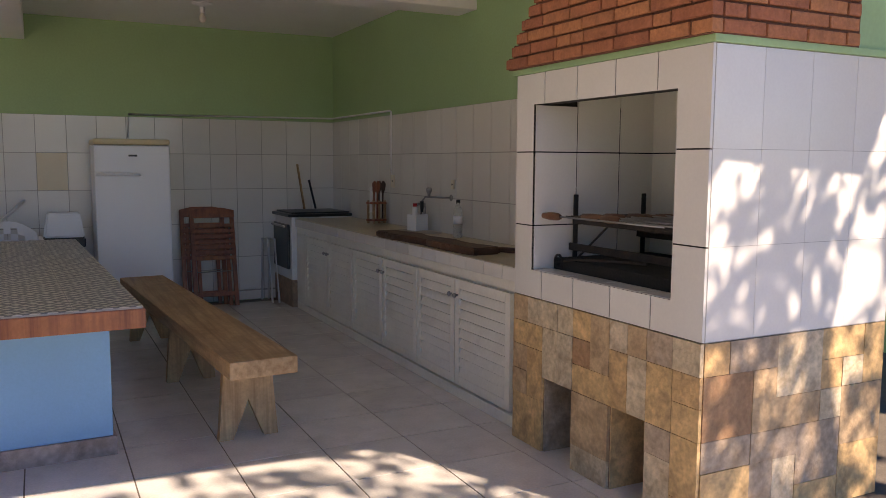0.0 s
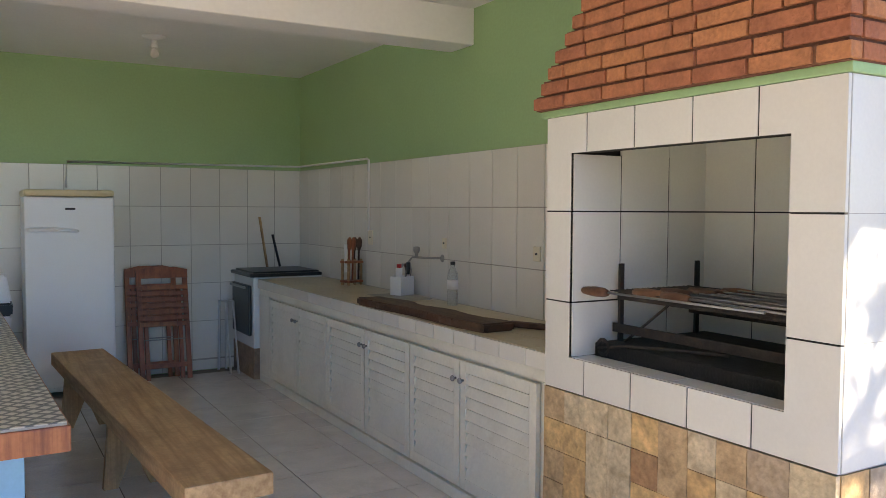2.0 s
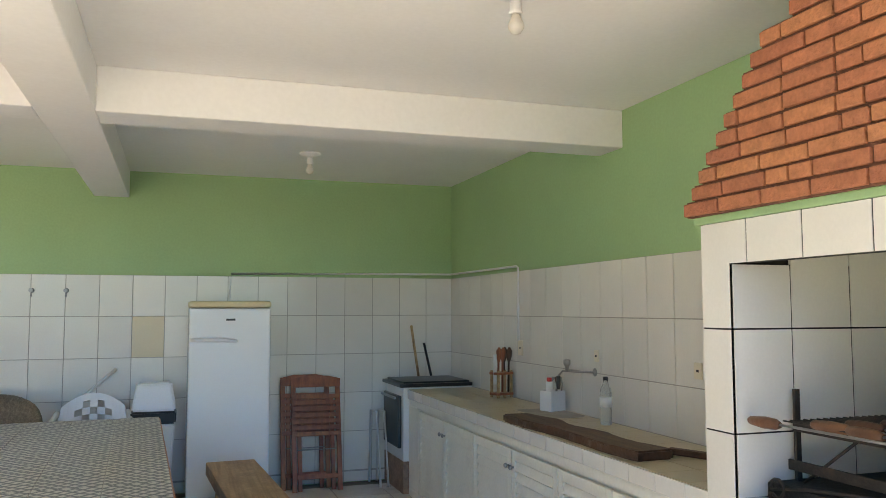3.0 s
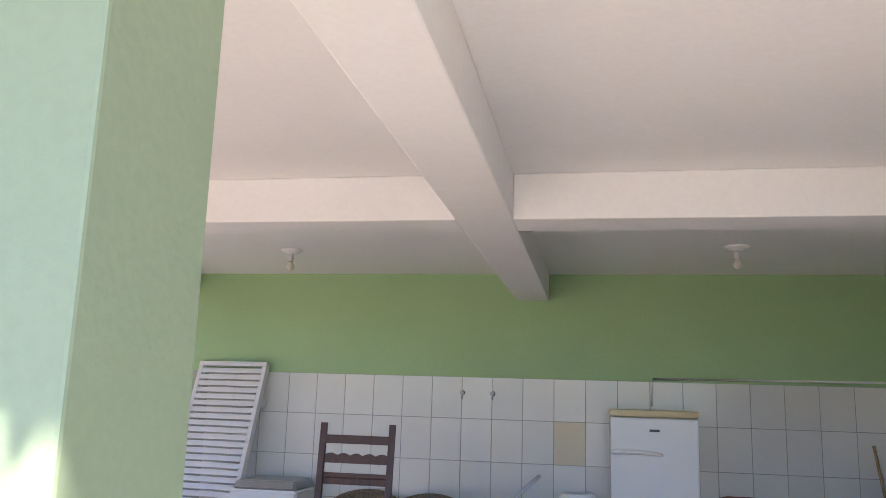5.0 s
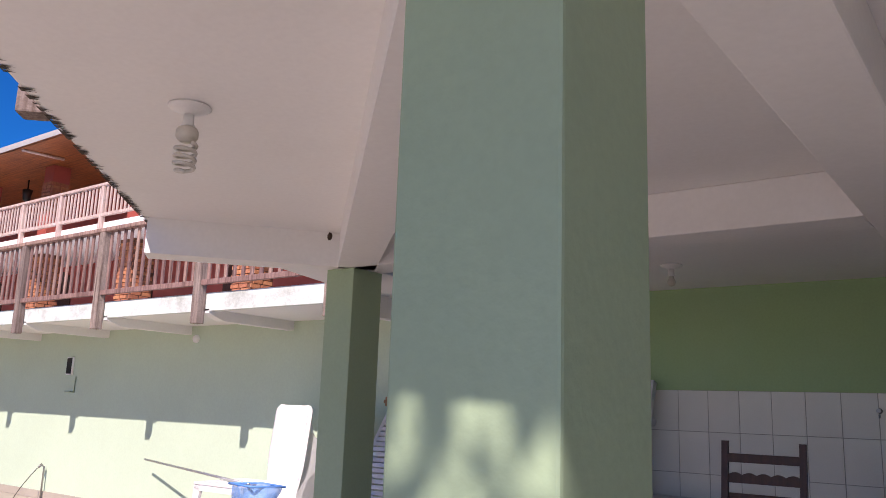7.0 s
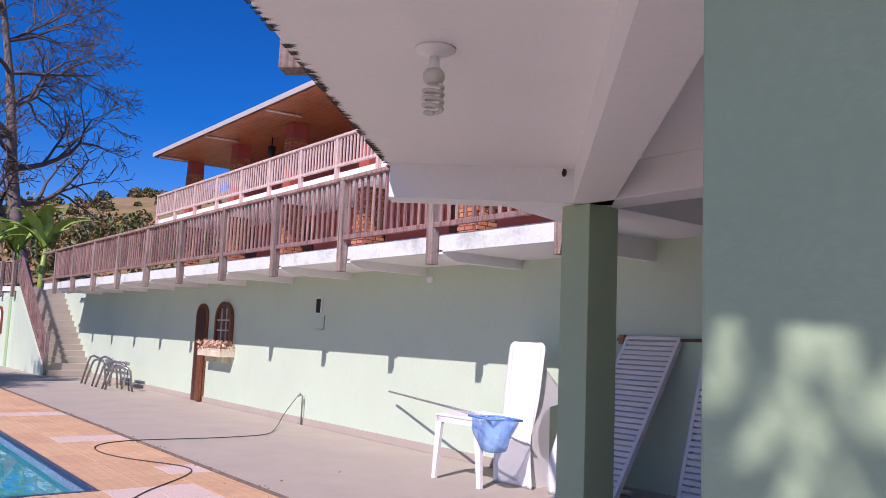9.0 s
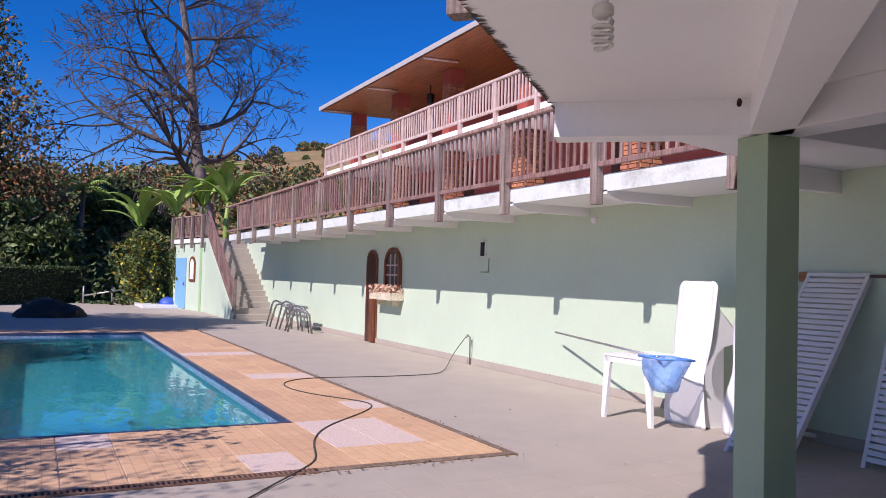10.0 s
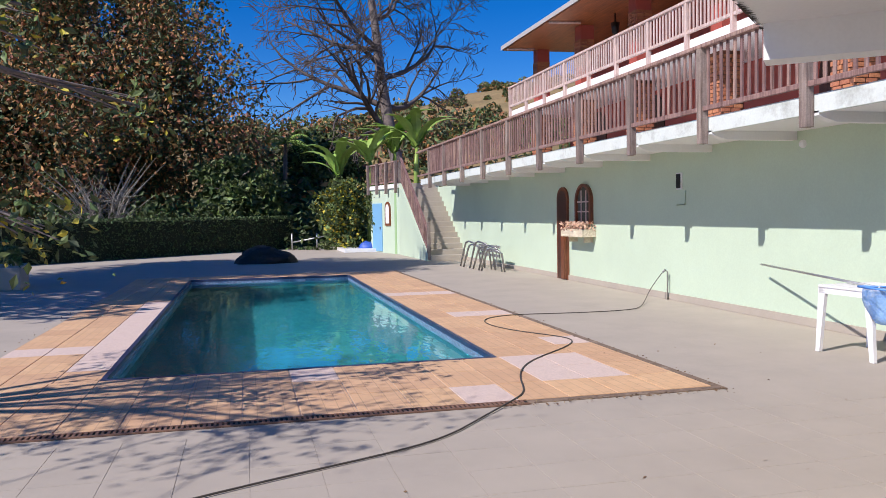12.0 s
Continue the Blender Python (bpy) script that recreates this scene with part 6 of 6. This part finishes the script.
palm(-50.0, 4.9, land(-50.0, 4.9), 6.0 - land(-50.0, 4.9))
fbsh = thing("flowering_bush", -34.6, 7.0, 0, label="bush with yellow flowers beside the landing", category="bush")
leaves("foliage", [M["leaf_mid"], M["leaf_mid"], M["leaf_dark"], M["leaf_mid"], M["leaf_yellow"]], 4200, clump(0, 0, 1.6, 1.5, 1.3, 1.9), 0.10, fbsh, "green leaves with yellow flowers")
leaves("vine", [M["leaf_mid"], M["leaf_dark"]], 1500, clump(1.6, 1.0, 1.5, 0.5, 0.4, 1.6), 0.09, fbsh, "green climbing leaves")
M["blue_tarp"] = material("blue_tarp", (0.03, 0.10, 0.45), 0.5, var=0.2, bump=0.2)
b = bmesh.new()
bmesh.ops.create_icosphere(b, subdivisions=3, radius=0.4)
for v in b.verts:
    v.co.z = max(0, v.co.z * 0.7) * (1 + 0.3 * noise.noise(v.co * 5))
bh = part("blue_hose_coil", b, M["blue_tarp"])
bh.location = (-33.3, 7.6, 0.14)
tagged(bh, "blue plastic heap on the kerb", "heap")

# trees beside the pool that shade deck and oven
def shade_tree(x, y, h, clumps, label, mats, size, seed, boughs=()):
    rng = random.Random(seed)
    t = thing("garden_tree", x, y, 0, label=label, category="tree")
    b = bmesh.new()
    tube(b, [(0, 0, -0.3), (0.1, 0.1, h * 0.35), (0.0, 0.2, h * 0.7)], [0.16, 0.12, 0.07], 9)
    part("trunk", b, M["bark"], t)
    b = bmesh.new()
    spots = []
    for cx, cy, cz, r, n in clumps:
        s = Vector((0.0, 0.15, h * 0.5))
        e = Vector((cx - x, cy - y, cz))
        m = s.lerp(e, 0.5) + Vector((0, 0, 0.4))
        tube(b, [s, m, e], [0.06, 0.04, 0.012], 6)
        for k in range(n // 22):
            q = e + Vector((rng.gauss(0, 1), rng.gauss(0, 1), rng.gauss(0, 0.7))) * r * 0.6
            tube(b, [m.lerp(e, rng.uniform(0.5, 1)), q], [0.014, 0.005], 4, False)
            spots += [q + Vector((rng.gauss(0, 1), rng.gauss(0, 1), rng.gauss(0, 1))) * 0.17 for _ in range(22)]
    for path, r in boughs:
        tube(b, [(px - x, py - y, pz) for px, py, pz in path], r, 8)
    part("limb_frame", b, M["bark"], t)["kind"] = "stuff"
    it = iter(spots)
    leaves("crown", mats, len(spots), lambda: next(it), size, t, "loose drooping leaves")
    return t


shade_tree(-5.2, -3.6, 6.0, [(-4.9, -1.9, 4.1, 1.0, 1100), (-3.9, -2.6, 4.4, 0.9, 900), (-5.9, -1.3, 3.6, 0.9, 900), (-2.9, -2.0, 4.8, 0.9, 420), (-3.2, -1.0, 4.2, 0.6, 200), (-6.8, -2.2, 4.2, 1.1, 500), (-5.6, 1.10, 1.45, 0.22, 176), (-5.6, 1.08, 3.05, 0.28, 176), (-6.4, 1.75, 2.45, 0.15, 110)],
           "loose garden tree with yellow-green drooping leaves", [M["leaf_mid"], M["leaf_mid"], M["leaf_yellow"], M["leaf_dark"]], 0.042, 4)
shade_tree(6.4, -2.2, 6.0, [(4.7, -0.3, 4.5, 0.9, 242), (4.2, 0.5, 3.9, 0.6, 88), (4.5, 0.78, 4.25, 0.42, 160), (5.3, -1.2, 5.2, 0.9, 220), (3.0, -0.3, 4.2, 0.6, 154), (2.1, -0.6, 4.9, 0.7, 198), (3.8, -1.2, 5.4, 0.8, 264), (5.1, 0.8, 4.4, 0.6, 154), (1.5, 0.3, 3.9, 0.4, 132), (1.75, 0.55, 4.35, 0.3, 88)],
           "loose garden tree beside the canopy", [M["leaf_mid"], M["leaf_dark"]], 0.07, 8,
           [([(6.4, -2.1, 3.6), (5.4, -0.5, 4.0), (4.62, 0.47, 4.14), (4.49, 0.47, 4.27), (4.36, 0.47, 4.28), (4.22, 0.47, 4.18), (4.08, 0.47, 4.05), (3.9, 0.5, 3.9)], [0.08, 0.06, 0.04, 0.038, 0.036, 0.034, 0.03, 0.02]), ([(6.4, -2.1, 3.5), (5.2, -0.2, 3.9), (4.66, 0.47, 4.02), (4.38, 0.5, 3.97), (4.1, 0.5, 3.96), (3.8, 0.6, 4.0)], [0.06, 0.035, 0.03, 0.03, 0.025, 0.015])])
# added wall out of view, holds back light from the barbecue side
structure(block("wall_side_far", M["green"], 6.0, 6.2, 1.5, YB, -0.1, 3.0), "unseen green wall added to shade the barbecue side", "wall")

# ---- tiles, slates and paving, piece by piece ----
def slab_mesh(name, w, d, h, mat, bevel=0.003):
    """A flat piece standing on its back: w along x, d along z, h its thickness towards -y."""
    b = bmesh.new()
    box(b, 0, w, -h, 0, 0, d, bevel)
    return finish(name, b, mat)


TW, TH = 0.252, 0.338
wb = bpy.data.objects["wall_back"]
wr = bpy.data.objects["wall_right"]
structure(block("trim_grout_back", M["grout"], -2.74, XW - 0.004, YB - 0.005, YB, 0.0, 1.79), "grey tile grout of the kitchen wall", "trim")
structure(block("trim_grout_right", M["grout"], XW - 0.005, XW, 5.0, YB - 0.005, 0.6, 1.79), "grey tile grout of the side wall", "trim")
M["tile_beige"] = material("beige_tile", (0.70, 0.60, 0.42), 0.25, var=0.04, scale=3, bump=0.01)
mt_full = slab_mesh("tile", TW - 0.005, TH - 0.005, 0.005, M["tile"], 0.0015)
mt_low = slab_mesh("tile", TW - 0.005, 0.085, 0.005, M["tile"], 0.0015)
mt_beige = slab_mesh("tile", TW - 0.005, TH - 0.005, 0.005, M["tile_beige"], 0.0015)
for c in range(23):
    x = XW - (c + 1) * TW + 0.003
    for r in range(6):
        zt = 1.79 - r * TH
        if r == 5:
            piece("tile", mt_low, wb, (x, YB - 0.005, 0.003))
        else:
            me = mt_beige if (r == 1 and c == 10) else mt_full
            piece("tile", me, wb, (x, YB - 0.005, zt - TH + 0.003), (random.uniform(-.003, .003), 0, 0))
for c in range(19):
    y = YB - 0.012 - c * TW
    if y - TW < 4.9:
        break
    for r in range(3):
        zt = 1.79 - r * TH
        piece("tile", mt_full, wr, (XW - 0.005, y, zt - TH + 0.003), (0, 0, -math.pi / 2))

# barbecue tiles
oy = [3.722, 4.0, 4.25, 4.51, 4.76, 4.998]
oz = [0.739, 1.083, 1.433, 1.798]
G = 0.003


def face_tile(outline, parent, plane):
    """A thin tile with its outline in y-z, facing -x, or in x-z, facing -y."""
    b = bmesh.new()
    axis, at = plane
    prism(b, outline, at, at + 0.012 if axis != "y+" else at - 0.012, axis[0])
    return part("tile", b, M["tile"], parent)


def rect(a0, a1, b0, b1):
    return [(a0 + G, b0 + G), (a1 - G, b0 + G), (a1 - G, b1 - G), (a0 + G, b1 - G)]


F = ("x", OX)
face_tile([(4.76 + G, 1.655), (4.85, 1.655), (4.85, 1.433 + G), (4.998, 1.433 + G), (4.998, 1.798), (4.76 + G, 1.798)], oven, F)
face_tile([(4.0 - G, 1.655), (3.89, 1.655), (3.89, 1.433 + G), (3.722, 1.433 + G), (3.722, 1.798), (4.0 - G, 1.798)], oven, F)
face_tile([(4.76 + G, 0.87), (4.85, 0.87), (4.85, 1.083 - G), (4.998, 1.083 - G), (4.998, 0.739), (4.76 + G, 0.739)], oven, F)
face_tile([(4.0 - G, 0.87), (3.89, 0.87), (3.89, 1.083 - G), (3.722, 1.083 - G), (3.722, 0.739), (4.0 - G, 0.739)], oven, F)
face_tile(rect(4.847, 5.001, 1.083, 1.433), oven, F)
face_tile(rect(3.719, 3.893, 1.083, 1.433), oven, F)
for a0, a1 in ((4.51, 4.76), (4.25, 4.51), (4.0, 4.25)):
    face_tile(rect(a0, a1, 1.652, 1.801), oven, F)
    face_tile(rect(a0, a1, 0.736, 0.873), oven, F)
S = ("y", OY0)
sx_ = [OX + 0.014, 2.79, 3.04, 3.29, 3.55]
for i in range(4):
    for j in range(3):
        b = bmesh.new()
        g = 0.0009
        prism(b, [(sx_[i] + g, oz[j] + g), (sx_[i + 1] - g, oz[j] + g), (sx_[i + 1] - g, oz[j + 1] - g), (sx_[i] + g, oz[j + 1] - g)], OY0, OY0 + 0.012, "y")
        part("tile", b, M["tile"], oven)
# lining of the firebox
lx = [OX + 0.0095, 2.79, 3.05, OBX]
lz = [OPZ0, 1.083, 1.433, 1.797]
for i in range(3):
    for j in range(3):
        face_tile(rect(lx[i], lx[i + 1], lz[j], lz[j + 1] if i or j < 2 else OPZ1), oven, ("y", OPY1 - 0.004))
        face_tile(rect(lx[i], lx[i + 1], lz[j], lz[j + 1] if i or j < 2 else OPZ1), oven, ("y", OPY0 - 0.008))
ly = [OPY1, 4.593, 4.34, 4.09, OPY0]
for i in range(4):
    for j in range(3):
        face_tile(rect(ly[i + 1], ly[i], lz[j], lz[j + 1]), oven, ("x", OBX - 0.004))
    b = bmesh.new()
    prism(b, [(OX + 0.014, ly[i + 1] + G), (OX + 0.115, ly[i + 1] + G), (OX + 0.115, ly[i] - G), (OX + 0.014, ly[i] - G)], OPZ0 - 0.008, OPZ0 + 0.002)
    part("tile", b, M["tile"], oven)

# slate cladding of the base
def clad(us, vs, free, put):
    """Covers a grid with pieces of one to four cells."""
    used = set()
    for i in range(len(us) - 1):
        for j in range(len(vs) - 1):
            if (i, j) in used or not free(i, j):
                continue
            for w, h in random.sample([(1, 1), (2, 1), (1, 2), (2, 2), (1, 2)], 5):
                cells = [(i + a, j + c) for a in range(w) for c in range(h)]
                if all(a < len(us) - 1 and c < len(vs) - 1 and (a, c) not in used and free(a, c) for a, c in cells):
                    used.update(cells)
                    put(us[i], us[i + w], vs[j], vs[j + h])
                    break


def slate_piece(u0, u1, v0, v1, front):
    b = bmesh.new()
    t = random.uniform(0.0, 0.004)
    g = 0.0012
    if front:
        prism(b, [(u0 + g, v0 + g), (u1 - g, v0 + g), (u1 - g, v1 - g), (u0 + g, v1 - g)], OX - t, OX + 0.014, "x")
    else:
        prism(b, [(u0 + g, v0 + g), (u1 - g, v0 + g), (u1 - g, v1 - g), (u0 + g, v1 - g)], OY0 - t, OY0 + 0.014, "y")
    part("slate", b, M["slate"], oven)


us = [3.722, 3.865, 4.01, 4.125, 4.24, 4.37, 4.5, 4.62, 4.74, 4.87, 5.0]
vs = [0.0, 0.12, 0.245, 0.365, 0.49, 0.61, 0.735]
clad(us, vs, lambda i, j: not (j < 3 and i in (2, 3, 6, 7)), lambda a, c, d_, e: slate_piece(a, c, d_, e, True))
us2 = [2.552 + i * 0.1247 for i in range(9)]
clad(us2, vs, lambda i, j: True, lambda a, c, d_, e: slate_piece(a, c, d_, e, False))
for y0 in (4.01, 4.24 - 0.008, 4.5, 4.74 - 0.008):
    block("slate", M["slate"], OX + 0.014, 3.04, y0, y0 + 0.008, 0.0, 0.364, oven)

# counter: edge tiles and worktop tiles
et = slab_mesh("edge_tile", 0.20 - 0.003, 0.072, 0.012, M["tile"], 0.003)
for i in range(20):
    piece("edge_tile", et, counter, (-0.012, (i + 1) * 0.2, CTOP - 0.0745), (0, 0, -math.pi / 2))
b = bmesh.new()
box(b, 0, 0.186, 0, 0.198, 0, 0.006, 0.002)
ct = finish("worktop_tile", b, M["counter"])
for i in range(20):
    for j in range(3):
        piece("worktop_tile", ct, counter, (-0.012 + j * 0.189, i * 0.2 + 0.001, CTOP - 0.0055))

# patterned tiles of the table
M["pattern"] = material("patterned_table_tile", (0.46, 0.44, 0.40), 0.35, var=0.06, scale=4, bump=0.03, rand=0.05)
nt = M["pattern"].node_tree
hsv = next(k for k in nt.nodes if k.type == "HUE_SAT")
tcn = nt.nodes.new("ShaderNodeTexCoord")
wv = []
for rot in (0.785, -0.785):
    mpn = nt.nodes.new("ShaderNodeMapping")
    mpn.inputs["Rotation"].default_value = (0, 0, rot)
    nt.links.new(tcn.outputs["Object"], mpn.inputs["Vector"])
    w_ = nt.nodes.new("ShaderNodeTexWave")
    w_.inputs["Scale"].default_value, w_.inputs["Distortion"].default_value, w_.inputs["Detail"].default_value = 7, 2.0, 1
    nt.links.new(mpn.outputs["Vector"], w_.inputs["Vector"])
    wv.append(w_)
mxm = nt.nodes.new("ShaderNodeMath")
mxm.operation = "MAXIMUM"
nt.links.new(wv[0].outputs["Fac"], mxm.inputs[0])
nt.links.new(wv[1].outputs["Fac"], mxm.inputs[1])
rmp = nt.nodes.new("ShaderNodeValToRGB")
rmp.color_ramp.elements[0].position, rmp.color_ramp.elements[0].color = 0.62, (0.60, 0.57, 0.50, 1)
rmp.color_ramp.elements[1].position, rmp.color_ramp.elements[1].color = 0.86, (0.13, 0.13, 0.13, 1)
nt.links.new(mxm.outputs[0], rmp.inputs["Fac"])
nt.links.new(rmp.outputs["Color"], hsv.inputs["Color"])
b = bmesh.new()
box(b, 0, 0.262, 0, 0.272, 0, 0.006, 0.0015)
pt_me = finish("table_tile", b, M["pattern"])
for i in range(12):
    for j in range(4):
        piece("table_tile", pt_me, tb, (-0.517 + j * 0.265, 0.013 + i * 0.275, 0.7765))

# floor tiles
fl = bpy.data.objects["floor"]
FT = 0.427
b = bmesh.new()
box(b, 0, FT - 0.006, 0, FT - 0.006, -0.006, 0.0, 0.001)
ft = finish("floor_tile", b, M["floor_tile"])
for i in range(8):
    for j in range(19):
        x, y = -0.10 + i * FT, 5.23 + (j - 9) * FT
        if 1.4 < y < YB - 0.25:
            piece("floor_tile", ft, fl, (x, y, random.uniform(-0.0007, 0.0007)))

# painted paving slabs nearest the walk, the rest joined
pav = bpy.data.objects["pavement"]
b = bmesh.new()
box(b, 0, 0.417, 0, 0.417, -0.008, 0.0, 0.0015)
ps = finish("paving_slab", b, M["concrete"])
cells = [(i, j) for i in range(13) for j in range(25)]
count = 0
for i, j in cells:
    x, y = -0.53 - i * 0.42, -0.8 + j * 0.42
    if x < -5.36 or y + 0.42 > YB - 0.02:
        continue
    count += 1
    if count <= 300:
        piece("paving_slab", ps, pav, (x, y, random.uniform(-0.0006, 0.0006)))

# pool deck
deck = thing("pool_deck", 0, 0, 0, label="peach tiled pool surround with pale pebble panels", category="deck")
b = bmesh.new()
for x0, x1, y0, y1 in ((-21.0, POOL[0], -0.12, 6.46), (POOL[1], -5.5, -0.12, 6.46), (POOL[0], POOL[1], -0.12, POOL[2]), (POOL[0], POOL[1], POOL[3], 6.46)):
    box(b, x0, x1, y0, y1, -0.011, 0.003)
M["deck_grout"] = material("pale_deck_grout", (0.55, 0.42, 0.32), 0.9, var=0.15, scale=9, bump=0.2)
part("bed", b, M["deck_grout"], deck)
joint = M["deck_tile"].node_tree
hs2 = next(k for k in joint.nodes if k.type == "HUE_SAT")
gq = joint.nodes.new("ShaderNodeNewGeometry")
bt = joint.nodes.new("ShaderNodeTexBrick")
bt.inputs["Color1"].default_value = (0.68, 0.43, 0.25, 1)
bt.inputs["Color2"].default_value = (0.64, 0.40, 0.23, 1)
bt.inputs["Mortar"].default_value = (0.50, 0.31, 0.19, 1)
bt.inputs["Scale"].default_value, bt.inputs["Mortar Size"].default_value = 1.0, 0.004
bt.inputs["Brick Width"].default_value, bt.inputs["Row Height"].default_value = 0.21, 0.105
joint.links.new(gq.outputs["Position"], bt.inputs["Vector"])
joint.links.new(bt.outputs["Color"], hs2.inputs["Color"])


def deck_tile(x0, x1, y0, y1, pale):
    g = 0.006
    b = bmesh.new()
    box(b, x0 + g, x1 - g, y0 + g, y1 - g, 0.0, 0.009, 0.002)
    part("deck_tile", b, M["deck_pale"] if pale else M["deck_tile"], deck)


def spans(a, b_, step):
    n = max(1, round((b_ - a) / step))
    return [a + (b_ - a) * i / n for i in range(n + 1)]


def lay(x0, x1, y0, y1, pale):
    gx, gy = spans(x0, x1, 0.56), spans(y0, y1, 0.44)
    for i in range(len(gx) - 1):
        for j in range(len(gy) - 1):
            cx, cy = (gx[i] + gx[i + 1]) / 2, (gy[j] + gy[j + 1]) / 2
            deck_tile(gx[i], gx[i + 1], gy[j], gy[j + 1], pale(cx, cy))


lay(POOL[1], -5.5, -0.12, 6.46, lambda x, y: (x < -6.3 and 5.0 < y < 5.9) or (x > -6.3 and 4.35 < y < 4.85) or (x < -7.0 and 2.9 < y < 3.6))
lay(POOL[0], POOL[1], POOL[3], 6.46, lambda x, y: -8.3 < x < -7.9 and y > 6.0 or -11.2 < x < -10.8 and y > 5.6 or -14.7 < x < -14.1)
lay(POOL[0], POOL[1], -0.12, POOL[2], lambda x, y: -9.9 < x < -9.3 or (y > 0.85 and x > -15 and x < -8.2))
lay(-21.0, POOL[0], -0.12, 6.46, lambda x, y: False)

M["dirt"] = material("brown_dirt", (0.20, 0.14, 0.10), 0.95, var=0.4, scale=12, bump=0.5, fine=60, stain=(0.36, 0.29, 0.23), stain_amt=0.8)
b = bmesh.new()
box(b, -21.0, -5.40, 6.462, 6.55, -0.004, 0.006, 0.003)
box(b, -5.497, -5.40, 4.76, 6.461, -0.004, 0.006, 0.003)
structure(part("trim_dirt", b, M["dirt"]), "dirty strip between the pool deck and the yard", "trim")

# leaf litter and debris
lit = random.Random(9)
def litter():
    r = lit.random()
    if r < 0.45:
        return Vector((lit.uniform(-21, -5.2), 6.5 + lit.gauss(0, 0.05), 0.012))
    if r < 0.75:
        return Vector((-5.35 + lit.gauss(0, 0.04), lit.uniform(4.5, 6.5), 0.012))
    if r < 0.9:
        return Vector((lit.uniform(-19, -8), -0.2 + lit.gauss(0, 0.06), 0.012))
    return Vector((lit.uniform(-8, -1.5), lit.uniform(3, 8.5), 0.008))
M["litter"] = material("dry_leaf_litter", (0.20, 0.13, 0.08), 0.9, var=0.4, scale=8, bump=0, rand=0.4, island=True)
ob = leaves("leaf_litter", M["litter"], 420, litter, 0.013, flat=0.8)
tagged(ob, "dry leaves and dirt along the deck edge", "leaf litter", kind="stuff")
